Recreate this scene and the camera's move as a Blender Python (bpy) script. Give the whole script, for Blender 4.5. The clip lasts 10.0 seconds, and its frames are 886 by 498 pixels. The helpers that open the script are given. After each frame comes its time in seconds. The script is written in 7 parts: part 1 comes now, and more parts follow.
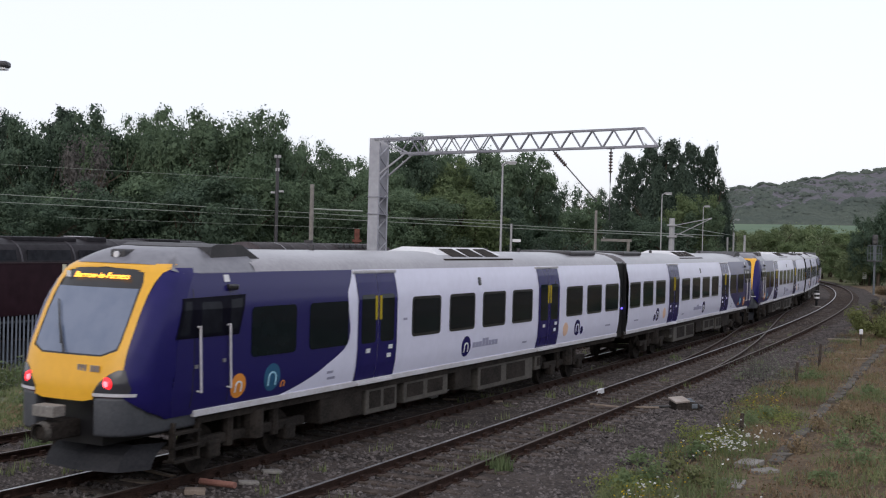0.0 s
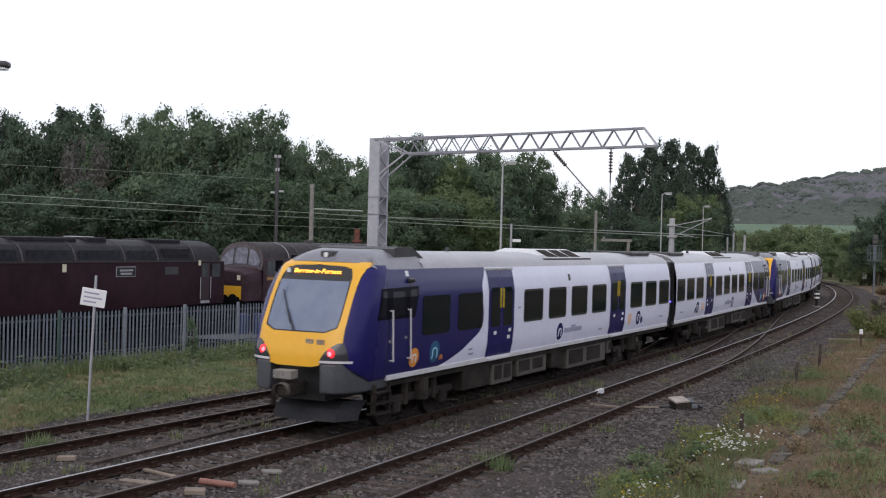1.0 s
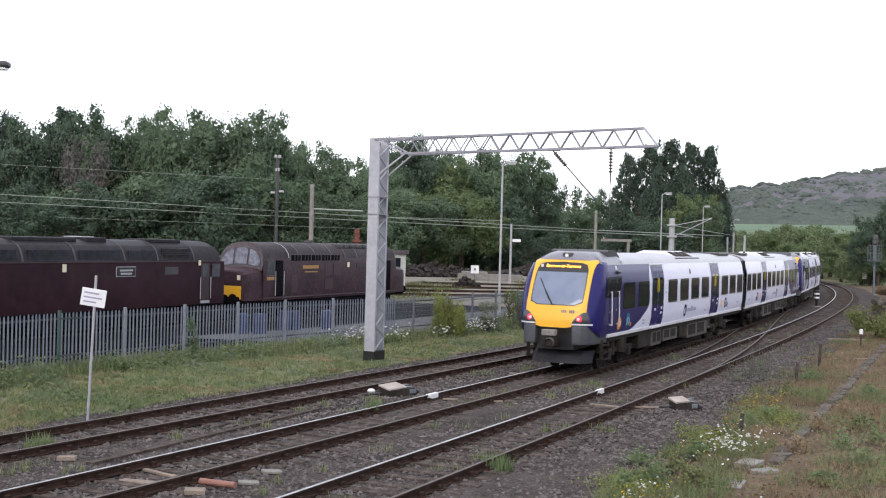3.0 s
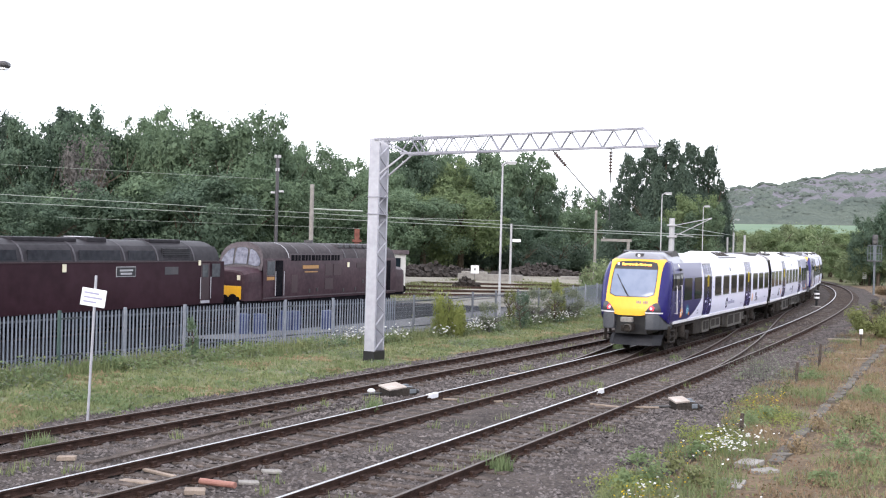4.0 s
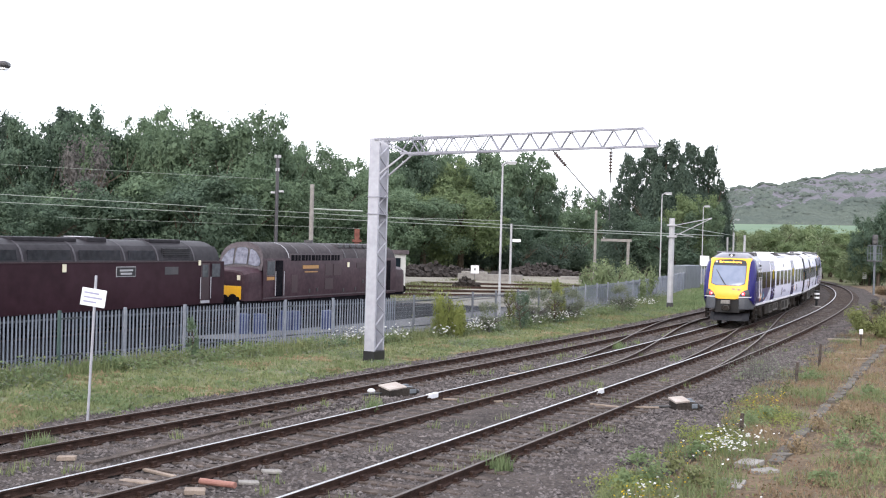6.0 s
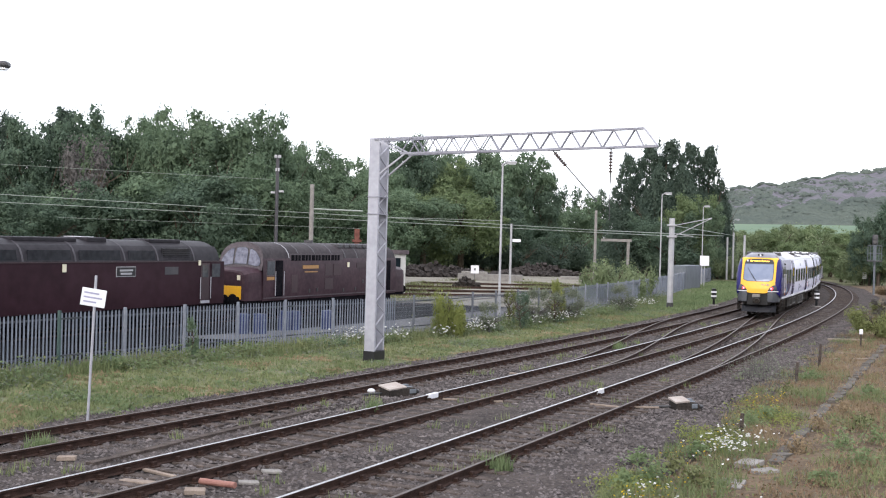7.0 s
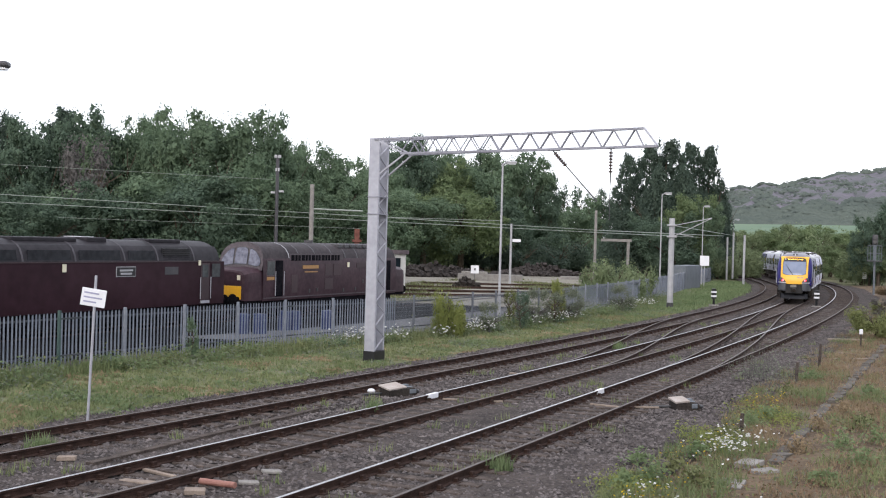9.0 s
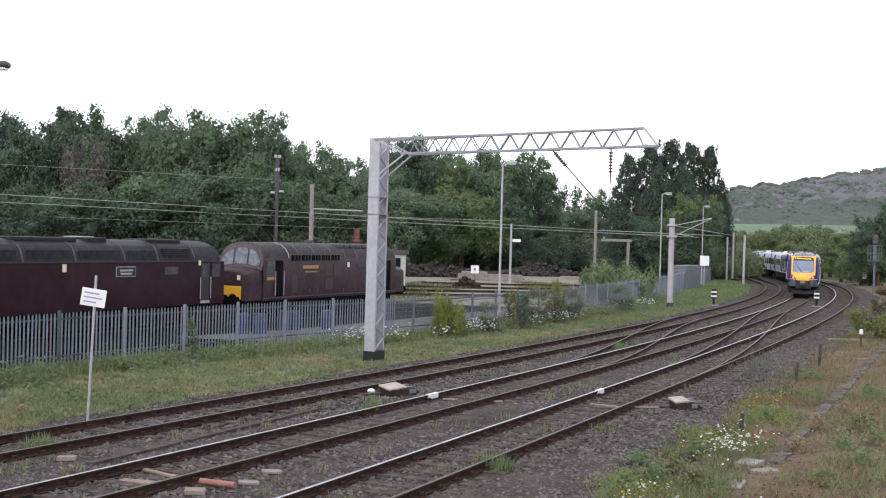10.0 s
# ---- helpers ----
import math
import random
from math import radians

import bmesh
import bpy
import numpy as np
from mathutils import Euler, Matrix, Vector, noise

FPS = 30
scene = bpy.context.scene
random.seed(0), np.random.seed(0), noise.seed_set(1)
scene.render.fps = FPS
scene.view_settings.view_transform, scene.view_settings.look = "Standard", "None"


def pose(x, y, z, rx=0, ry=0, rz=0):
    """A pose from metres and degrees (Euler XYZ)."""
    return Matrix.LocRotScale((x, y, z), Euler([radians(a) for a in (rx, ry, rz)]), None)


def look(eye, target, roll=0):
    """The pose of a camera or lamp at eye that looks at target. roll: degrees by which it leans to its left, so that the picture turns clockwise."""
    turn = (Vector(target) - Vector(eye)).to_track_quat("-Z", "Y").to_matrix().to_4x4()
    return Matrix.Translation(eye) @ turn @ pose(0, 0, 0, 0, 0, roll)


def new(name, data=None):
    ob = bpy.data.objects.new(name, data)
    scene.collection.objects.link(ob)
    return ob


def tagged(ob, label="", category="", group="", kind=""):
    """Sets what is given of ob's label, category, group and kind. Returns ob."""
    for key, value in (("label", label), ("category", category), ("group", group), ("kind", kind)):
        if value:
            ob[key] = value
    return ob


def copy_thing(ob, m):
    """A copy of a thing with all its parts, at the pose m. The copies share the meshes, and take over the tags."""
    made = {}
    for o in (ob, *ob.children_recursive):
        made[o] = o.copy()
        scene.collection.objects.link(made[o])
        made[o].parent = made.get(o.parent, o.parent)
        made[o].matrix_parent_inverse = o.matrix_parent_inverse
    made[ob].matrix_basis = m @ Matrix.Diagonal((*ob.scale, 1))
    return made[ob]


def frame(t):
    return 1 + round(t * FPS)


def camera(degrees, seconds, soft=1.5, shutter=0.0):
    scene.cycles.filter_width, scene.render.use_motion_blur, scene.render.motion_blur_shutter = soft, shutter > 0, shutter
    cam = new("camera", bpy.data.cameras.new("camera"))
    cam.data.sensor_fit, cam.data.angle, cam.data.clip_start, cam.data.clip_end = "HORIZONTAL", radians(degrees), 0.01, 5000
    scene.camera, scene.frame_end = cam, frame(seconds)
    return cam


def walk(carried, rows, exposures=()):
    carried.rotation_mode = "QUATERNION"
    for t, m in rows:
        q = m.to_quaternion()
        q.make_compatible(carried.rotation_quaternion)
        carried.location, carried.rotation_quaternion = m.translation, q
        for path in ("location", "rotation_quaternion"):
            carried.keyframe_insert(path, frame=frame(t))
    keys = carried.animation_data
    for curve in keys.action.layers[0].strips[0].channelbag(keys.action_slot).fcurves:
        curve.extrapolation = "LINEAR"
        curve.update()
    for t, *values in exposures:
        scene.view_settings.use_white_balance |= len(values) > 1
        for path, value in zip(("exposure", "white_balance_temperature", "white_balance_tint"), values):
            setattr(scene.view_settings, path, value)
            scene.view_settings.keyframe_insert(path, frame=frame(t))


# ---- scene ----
cam = camera(41.23, 10.0, soft=1.15, shutter=0.3)
EYE = (0.0, 0.0, 4.10)
VIEW = look(EYE, (0.0, 100.0, 3.385), 1.554)
walk(cam, [(0.0, VIEW), (10.0, VIEW)],
     exposures=[(t, e, 6200, 10) for t, e in ((0.0, -0.4), (1.0, -0.31), (1.5, -0.14), (2.5, 0.12), (3.3, 0.57), (4.0, 1.02), (5.6, 1.06), (6.4, 0.79), (7.0, 0.69), (7.5, 0.53), (8.2, 0.45), (10.0, 0.4))])

# ---- light: a bright overcast evening ----
world = bpy.data.worlds.new("world")
scene.world = world
world.use_nodes = True
wn, wl = world.node_tree.nodes, world.node_tree.links
wn.clear()
sky = wn.new("ShaderNodeTexSky")
sky.sky_type, sky.sun_disc = "NISHITA", False
sky.sun_elevation, sky.sun_rotation = radians(32), radians(-162)
sky.air_density, sky.dust_density = 1.0, 3.0
sky_bg = wn.new("ShaderNodeBackground")
sky_bg.inputs["Strength"].default_value = 0.05
cloud_bg = wn.new("ShaderNodeBackground")
cloud_bg.inputs["Color"].default_value = (1.0, 0.975, 1.005, 1)
cloud_bg.inputs["Strength"].default_value = 1.15
w_add, w_out = wn.new("ShaderNodeAddShader"), wn.new("ShaderNodeOutputWorld")
wl.new(sky.outputs["Color"], sky_bg.inputs["Color"])
wl.new(sky_bg.outputs[0], w_add.inputs[0])
wl.new(cloud_bg.outputs[0], w_add.inputs[1])
wl.new(w_add.outputs[0], w_out.inputs[0])
sun = new("sun", bpy.data.lights.new("sun", "SUN"))
sun.data.energy, sun.data.angle, sun.data.color = 0.5, radians(30), (1.0, 0.95, 0.91)
sun.matrix_world = look((-20, -60, 40), (0, 0, 0))


# ---- materials ----
def mat(name, a, b=None, rough=0.7, metal=0.0, scale=8.0, bump=0.15, fine=60.0, alpha=None, island=0.0, spec=0.5, dist=0.02):
    """Two-scale mottled surface between the colours a and b."""
    m = bpy.data.materials.new(name)
    m.use_nodes = True
    n, l = m.node_tree.nodes, m.node_tree.links
    p = n["Principled BSDF"]
    b = b or tuple(c * 0.8 for c in a)
    co = n.new("ShaderNodeTexCoord")
    big, small = n.new("ShaderNodeTexNoise"), n.new("ShaderNodeTexNoise")
    big.inputs["Scale"].default_value, small.inputs["Scale"].default_value = scale, fine
    big.inputs["Detail"].default_value = small.inputs["Detail"].default_value = 4
    for t in (big, small):
        l.new(co.outputs["Object"], t.inputs["Vector"])
    mixf = n.new("ShaderNodeMath")
    mixf.operation = "ADD"
    l.new(big.outputs["Fac"], mixf.inputs[0])
    l.new(small.outputs["Fac"], mixf.inputs[1])
    ramp = n.new("ShaderNodeMapRange")
    ramp.inputs["From Min"].default_value, ramp.inputs["From Max"].default_value = 0.75, 1.25
    l.new(mixf.outputs[0], ramp.inputs["Value"])
    mix = n.new("ShaderNodeMix")
    mix.data_type = "RGBA"
    mix.inputs["A"].default_value, mix.inputs["B"].default_value = (*a, 1), (*b, 1)
    l.new(ramp.outputs[0], mix.inputs["Factor"])
    last = mix.outputs["Result"]
    if island:
        rnd = n.new("ShaderNodeNewGeometry")
        obi = n.new("ShaderNodeObjectInfo")
        add = n.new("ShaderNodeMath")
        add.operation = "ADD"
        l.new(rnd.outputs["Random Per Island"], add.inputs[0])
        l.new(obi.outputs["Random"], add.inputs[1])
        mr = n.new("ShaderNodeMapRange")
        mr.inputs["From Max"].default_value = 2.0
        mr.inputs["To Min"].default_value, mr.inputs["To Max"].default_value = 1 - island, 1 + island
        l.new(add.outputs[0], mr.inputs["Value"])
        hsv = n.new("ShaderNodeHueSaturation")
        l.new(mr.outputs[0], hsv.inputs["Value"])
        l.new(last, hsv.inputs["Color"])
        last = hsv.outputs["Color"]
    l.new(last, p.inputs["Base Color"])
    p.inputs["Roughness"].default_value, p.inputs["Metallic"].default_value = rough, metal
    p.inputs["Specular IOR Level"].default_value = min(spec, 0.12) if rough >= 0.85 else spec
    if bump:
        bp = n.new("ShaderNodeBump")
        bp.inputs["Strength"].default_value, bp.inputs["Distance"].default_value = bump, dist
        l.new(mixf.outputs[0], bp.inputs["Height"])
        l.new(bp.outputs[0], p.inputs["Normal"])
    return m


def glow(name, colour, strength):
    m = mat(name, colour, colour, 0.4, bump=0)
    p = m.node_tree.nodes["Principled BSDF"]
    p.inputs["Emission Color"].default_value = (*colour, 1)
    p.inputs["Emission Strength"].default_value = strength
    return m


M = {
    "ballast": mat("ballast", (0.024, 0.021, 0.02), (0.088, 0.073, 0.066), 0.95, 0, 1.1, 1.0, 16.0, dist=0.06),
    "stone": mat("ballast_stone", (0.042, 0.037, 0.037), (0.14, 0.124, 0.12), 0.95, 0, 3, 0.2, island=0.8),
    "sleeper": mat("old_timber", (0.034, 0.027, 0.024), (0.105, 0.085, 0.074), 0.95, 0, 5, 0.6, 40, island=0.35),
    "rail_rust": mat("rail_rust", (0.02, 0.0125, 0.0105), (0.056, 0.033, 0.026), 0.85, 0.1, 4, 0.4, 60),
    "rail_top": mat("rail_head_steel", (0.46, 0.46, 0.47), (0.22, 0.21, 0.21), 0.42, 0.85, 3, 0.05, 30),
    "rail_dull": mat("rail_head_dull", (0.05, 0.04, 0.036), (0.115, 0.096, 0.086), 0.68, 0.25, 3, 0.1, 30),
    "earth": mat("grassy_earth", (0.095, 0.11, 0.05), (0.175, 0.165, 0.1), 1.0, 0, 0.35, 0.8, 9, dist=0.05),
    "yard": mat("yard_gravel", (0.13, 0.12, 0.095), (0.24, 0.225, 0.19), 1.0, 0, 0.3, 0.5, 8),
    # Near-black: oil, plus the shade around the locomotives painted in.
    "oily": mat("oily_shaded_ballast", (0.005, 0.005, 0.006), (0.014, 0.0135, 0.014), 0.95, 0, 0.6, 0.6, 10, spec=0.0),
    "path": mat("worn_grey_tarmac", (0.075, 0.075, 0.08), (0.13, 0.129, 0.132), 0.95, 0, 0.5, 0.3, 9),
    "dry": mat("dry_earth", (0.07, 0.052, 0.037), (0.155, 0.115, 0.077), 1.0, 0, 0.6, 0.8, 10, dist=0.05),
    "white": mat("white_paint", (0.74, 0.74, 0.89), (0.69, 0.69, 0.83), 0.28, 0, 0.7, 0.02, 5, spec=0.35),
    "skirt": mat("pale_skirt_paint", (0.62, 0.61, 0.66), (0.48, 0.46, 0.47), 0.45, 0, 2, 0.02, 20),
    "blue": mat("violet_blue_paint", (0.013, 0.011, 0.095), (0.018, 0.014, 0.108), 0.25, 0, 0.8, 0.02, 5, spec=0.22),
    "yellow": mat("yellow_paint", (0.8, 0.42, 0.022), (0.74, 0.38, 0.02), 0.35, 0, 1.2, 0.02, 9),
    "roof": mat("train_roof_grey", (0.32, 0.31, 0.33), (0.24, 0.23, 0.25), 0.3, 0.3, 0.8, 0.05, 12),
    "roof_white": mat("train_roof_pale", (0.68, 0.68, 0.7), (0.58, 0.58, 0.6), 0.5, 0, 1, 0.05, 12),
    "dark": mat("dark_grey_plastic", (0.03, 0.03, 0.035), (0.055, 0.052, 0.055), 0.5, 0, 2, 0.1, 20),
    "cowl": mat("bumper_grey", (0.042, 0.046, 0.055), (0.07, 0.073, 0.083), 0.5, 0, 1.5, 0.1, 20),
    "under": mat("underframe_dirt", (0.016, 0.014, 0.013), (0.045, 0.038, 0.033), 0.9, 0, 2, 0.3, 20),
    "tank": mat("equipment_case_grey", (0.05, 0.045, 0.039), (0.1, 0.09, 0.078), 0.8, 0, 1.5, 0.1, 16),
    "steel": mat("bright_steel", (0.55, 0.55, 0.56), (0.45, 0.45, 0.46), 0.35, 0.9, 5, 0.05, 40),
    "glass": mat("dark_tinted_glass", (0.005, 0.009, 0.0125), (0.009, 0.014, 0.018), 0.06, 0, 0.6, 0, 3, spec=0.16),
    # The pale blue base stands in for sky reflected in the windscreen.
    "screen": mat("sky_tint_windscreen", (0.1, 0.13, 0.21), (0.14, 0.17, 0.25), 0.05, 0, 0.8, 0, 3, spec=1.0),
    "black": mat("black_gloss", (0.012, 0.012, 0.014), (0.02, 0.02, 0.022), 0.3, 0, 2, 0, 5),
    "maroon": mat("maroon_paint", (0.025, 0.0115, 0.0165), (0.052, 0.028, 0.035), 0.5, 0, 0.9, 0.05, 5, spec=0.2),
    "loco_grey": mat("loco_roof_grey", (0.05, 0.04, 0.045), (0.1, 0.083, 0.09), 0.55, 0, 0.8, 0.15, 9, spec=0.25),
    "galv": mat("galvanised_steel", (0.33, 0.33, 0.37), (0.41, 0.41, 0.45), 0.5, 0.3, 0.8, 0.05, 6),
    "galv_dark": mat("weathered_galvanised", (0.1, 0.115, 0.13), (0.16, 0.175, 0.195), 0.6, 0.3, 1.2, 0.1, 14, island=0.15),
    "concrete": mat("old_concrete", (0.16, 0.15, 0.14), (0.28, 0.265, 0.245), 0.9, 0, 2, 0.3, 25),
    "post": mat("grey_post", (0.3, 0.3, 0.31), (0.4, 0.4, 0.41), 0.6, 0.2, 2, 0.1, 25),
    "signwhite": mat("sign_white", (0.75, 0.75, 0.78), (0.68, 0.68, 0.7), 0.5, 0, 3, 0, 20),
    "rust": mat("dull_red_brick", (0.11, 0.045, 0.036), (0.17, 0.075, 0.058), 0.85, 0, 4, 0.2, 30),
    "bark": mat("bark", (0.05, 0.04, 0.03), (0.1, 0.08, 0.06), 0.95, 0, 3, 0.5, 20),
    "tail": glow("tail_lamp_red", (1.0, 0.045, 0.055), 13.0),
    "tail_rim": glow("tail_lamp_halo_lens", (1.0, 0.02, 0.03), 1.6),
    "amber": glow("display_amber", (1.0, 0.42, 0.04), 3.5),
    "violet": glow("violet_lamp", (0.15, 0.1, 1.0), 4.0),
}
for name, a, b in (("leaf_mid", (0.088, 0.13, 0.082), (0.15, 0.205, 0.12)), ("leaf_dark", (0.064, 0.098, 0.069), (0.115, 0.16, 0.105)),
                   ("leaf_light", (0.115, 0.16, 0.075), (0.18, 0.225, 0.11)), ("leaf_hedge", (0.13, 0.165, 0.085), (0.195, 0.235, 0.125)), ("leaf_conifer", (0.047, 0.069, 0.054), (0.08, 0.11, 0.078)),
                   ("leaf_yellow", (0.13, 0.15, 0.055), (0.2, 0.21, 0.085)), ("leaf_lime", (0.15, 0.175, 0.048), (0.22, 0.24, 0.08)), ("leaf_pale", (0.125, 0.145, 0.1), (0.2, 0.215, 0.155)), ("grass_green", (0.112, 0.147, 0.064), (0.2, 0.215, 0.105)),
                   ("grass_dry", (0.17, 0.125, 0.075), (0.29, 0.225, 0.14)), ("petal", (0.66, 0.66, 0.63), (0.5, 0.5, 0.48)),
                   ("petal_yellow", (0.6, 0.45, 0.03), (0.5, 0.38, 0.03)), ("twig_grey", (0.1, 0.094, 0.088), (0.155, 0.145, 0.135))):
    M[name] = mat(name, a, b, 0.75, 0, 0.15, 0, 3, island=0.2, spec=0.15)
    tree_nodes, links_ = M[name].node_tree.nodes, M[name].node_tree.links
    thin, both = tree_nodes.new("ShaderNodeBsdfTranslucent"), tree_nodes.new("ShaderNodeMixShader")
    both.inputs[0].default_value = 0.35
    shade = tree_nodes["Principled BSDF"]
    links_.new(shade.inputs["Base Color"].links[0].from_socket, thin.inputs["Color"])
    links_.new(shade.outputs[0], both.inputs[1])
    links_.new(thin.outputs[0], both.inputs[2])
    links_.new(both.outputs[0], tree_nodes["Material Output"].inputs["Surface"])


# ---- mesh helpers ----
def part(name, bm, material, parent=None, label="", smooth=False):
    """Links a bmesh as one mesh object under a thing or a part."""
    me = bpy.data.meshes.new(name)
    bm.to_mesh(me)
    bm.free()
    for m in (material if isinstance(material, (list, tuple)) else [material]):
        me.materials.append(m)
    if smooth:
        for p in me.polygons:
            p.use_smooth = True
    ob = new(name, me)
    ob.parent = parent
    return tagged(ob, label)


def raw(name, verts, faces, material, parent=None, label="", mats=None):
    me = bpy.data.meshes.new(name)
    me.from_pydata(verts, [], faces)
    for m in (material if isinstance(material, (list, tuple)) else [material]):
        me.materials.append(m)
    if mats is not None:
        me.polygons.foreach_set("material_index", mats)
    me.update()
    ob = new(name, me)
    ob.parent = parent
    return tagged(ob, label)


def thing(name, m, label, category, group="", kind=""):
    ob = new(name)
    ob.empty_display_size = 0.3
    ob.matrix_world = m
    return tagged(ob, label, category, group, kind)


def box(bm, x0, x1, y0, y1, z0, z1, m=None, bevel=0.0):
    r = bmesh.ops.create_cube(bm, size=1.0, matrix=Matrix.Translation(((x0 + x1) / 2, (y0 + y1) / 2, (z0 + z1) / 2)) @ Matrix.Diagonal((x1 - x0, y1 - y0, z1 - z0, 1)))
    vs = r["verts"]
    if bevel:
        es = list({e for v in vs for e in v.link_edges})
        out = bmesh.ops.bevel(bm, geom=es, offset=bevel, segments=2, affect="EDGES", profile=0.5)
        vs = list({v for f in out["faces"] for v in f.verts} | {v for v in vs if v.is_valid})
    if m is not None:
        bmesh.ops.transform(bm, matrix=m, verts=[v for v in vs if v.is_valid])
    return vs


def rod(bm, a, b, r0, r1=None, n=8):
    a, b = Vector(a), Vector(b)
    d = b - a
    if d.length < 1e-6:
        return
    m = Matrix.Translation((a + b) / 2) @ d.to_track_quat("Z", "Y").to_matrix().to_4x4()
    bmesh.ops.create_cone(bm, cap_ends=True, segments=n, radius1=r0, radius2=r0 if r1 is None else r1, depth=d.length, matrix=m)


def beam(bm, a, b, w, h):
    """A rectangular bar from a to b."""
    a, b = Vector(a), Vector(b)
    d = b - a
    m = Matrix.Translation((a + b) / 2) @ d.to_track_quat("Z", "Y").to_matrix().to_4x4() @ Matrix.Diagonal((w, h, d.length, 1))
    bmesh.ops.create_cube(bm, size=1.0, matrix=m)


def prism(bm, pts, d0, d1, axes="xz"):
    """A polygon in two axes, drawn out along the third from d0 to d1."""
    def at(p, d):
        return {"xz": (p[0], d, p[1]), "yz": (d, p[0], p[1]), "xy": (p[0], p[1], d)}[axes]
    a = [bm.verts.new(at(p, d0)) for p in pts]
    b = [bm.verts.new(at(p, d1)) for p in pts]
    k = len(pts)
    bm.faces.new(a[::-1])
    bm.faces.new(b)
    for i in range(k):
        bm.faces.new((a[i], a[(i + 1) % k], b[(i + 1) % k], b[i]))
    bmesh.ops.recalc_face_normals(bm, faces=bm.faces[:])


def rounded(x0, x1, z0, z1, r, n=4):
    out = []
    for cx, cz, a0 in ((x1 - r, z1 - r, 0), (x0 + r, z1 - r, 90), (x0 + r, z0 + r, 180), (x1 - r, z0 + r, 270)):
        for i in range(n + 1):
            a = radians(a0 + 90 * i / n)
            out.append((cx + r * math.cos(a), cz + r * math.sin(a)))
    return out


def loft(bm, rings, close=False):
    """Joins rows of points into a sheet."""
    vs = [[bm.verts.new(p) for p in ring] for ring in rings]
    for r0, r1 in zip(vs, vs[1:]):
        k = len(r0)
        for i in range(k if close else k - 1):
            try:
                bm.faces.new((r0[i], r0[(i + 1) % k], r1[(i + 1) % k], r1[i]))
            except ValueError:
                pass
    return vs


def tube(bm, pts, r, n=5, squash=1.0):
    """One continuous round bar through pts."""
    pts = [Vector(p) for p in pts]
    rings = []
    for i, p in enumerate(pts):
        d = (pts[min(i + 1, len(pts) - 1)] - pts[max(i - 1, 0)]).normalized()
        q = d.to_track_quat("Z", "Y")
        rings.append([bm.verts.new(p + q @ Vector((r * math.cos(a), r * squash * math.sin(a), 0))) for a in np.linspace(0, 2 * math.pi, n + 1)[:-1] + math.pi / n])
    for r0, r1 in zip(rings, rings[1:]):
        for i in range(n):
            bm.faces.new((r0[i], r0[(i + 1) % n], r1[(i + 1) % n], r1[i]))
    bm.faces.new(rings[0][::-1])
    bm.faces.new(rings[-1])


# ---- the railway's line ----
LINES = {"a": (10.53, 27.876, -3.998, -0.724), "b": (14.17, 26.859, -3.444, -0.467), "c": (17.622, 26.712, -2.376, -1.123)}


def line_table(co):
    """Arc length, x, y and heading along a track's centre."""
    y = np.arange(-30, 150.05, 0.1)
    u = (y - 60) / 60
    x = co[0] + co[1] * u + co[2] * u**2 + co[3] * u**3
    u0 = (10 - 60) / 60
    slope = (co[1] + 2 * co[2] * u0 + 3 * co[3] * u0**2) / 60
    x0 = co[0] + co[1] * u0 + co[2] * u0**2 + co[3] * u0**3
    x = np.where(y < 10, x0 + slope * (y - 10), x)
    px, py = list(x), list(y)
    h = math.atan2(py[-1] - py[-2], px[-1] - px[-2])
    bend = 0.0026
    for _ in range(1300):
        h += bend * 0.2
        px.append(px[-1] + 0.2 * math.cos(h))
        py.append(py[-1] + 0.2 * math.sin(h))
    px, py = np.array(px), np.array(py)
    s = np.concatenate([[0], np.cumsum(np.hypot(np.diff(px), np.diff(py)))])
    return s, px, py


TABLE = {k: line_table(v) for k, v in LINES.items()}


def on_line(k, s, off=0.0):
    """The point s metres along track k, off metres to the right, and the heading."""
    t = TABLE[k]
    p0 = np.array([np.interp(s, t[0], t[1]), np.interp(s, t[0], t[2])])
    p1 = np.array([np.interp(s + 0.6, t[0], t[1]), np.interp(s + 0.6, t[0], t[2])])
    d = (p1 - p0) / np.linalg.norm(p1 - p0)
    return p0[0] + d[1] * off, p0[1] - d[0] * off, math.atan2(d[1], d[0])


def at_y(k, y, off=0.0):
    t = TABLE[k]
    return on_line(k, float(np.interp(y, t[2], t[0])), off)


# ---- ground ----
def polyline_strip(name, left, right, z0, z1, material, label, category, step=3):
    """A sheet between two lines of points, a little uneven."""
    rows = []
    for (ax, ay), (bx, by) in zip(left, right):
        row = []
        for i in range(step + 1):
            f = i / step
            x, y = ax + (bx - ax) * f, ay + (by - ay) * f
            edge = 0.0 if i in (0, step) else 1.0
            row.append((x, y, z0 + (z1 - z0) * f + edge * 0.05 * (noise.noise((x * 0.35, y * 0.35, 3.1)))))
        rows.append(row)
    bm = bmesh.new()
    loft(bm, rows)
    bmesh.ops.recalc_face_normals(bm, faces=bm.faces[:])
    if sum(f.normal.z for f in bm.faces) < 0:
        bmesh.ops.reverse_faces(bm, faces=bm.faces[:])
    return tagged(part(name, bm, material, None, smooth=True), label, category, kind="structure")


FENCE = [(-17.2, 24.0), (-12.6, 33.0), (-11.3, 36.0), (-8.7, 40.4), (-5.85, 45.2), (-2.9, 49.2), (0.0, 53.6), (3.3, 60.2), (6.9, 67.0), (12.1, 79.8), (17.7, 96.0), (24.0, 117.0), (30.2, 138.0), (34.0, 149.0)]


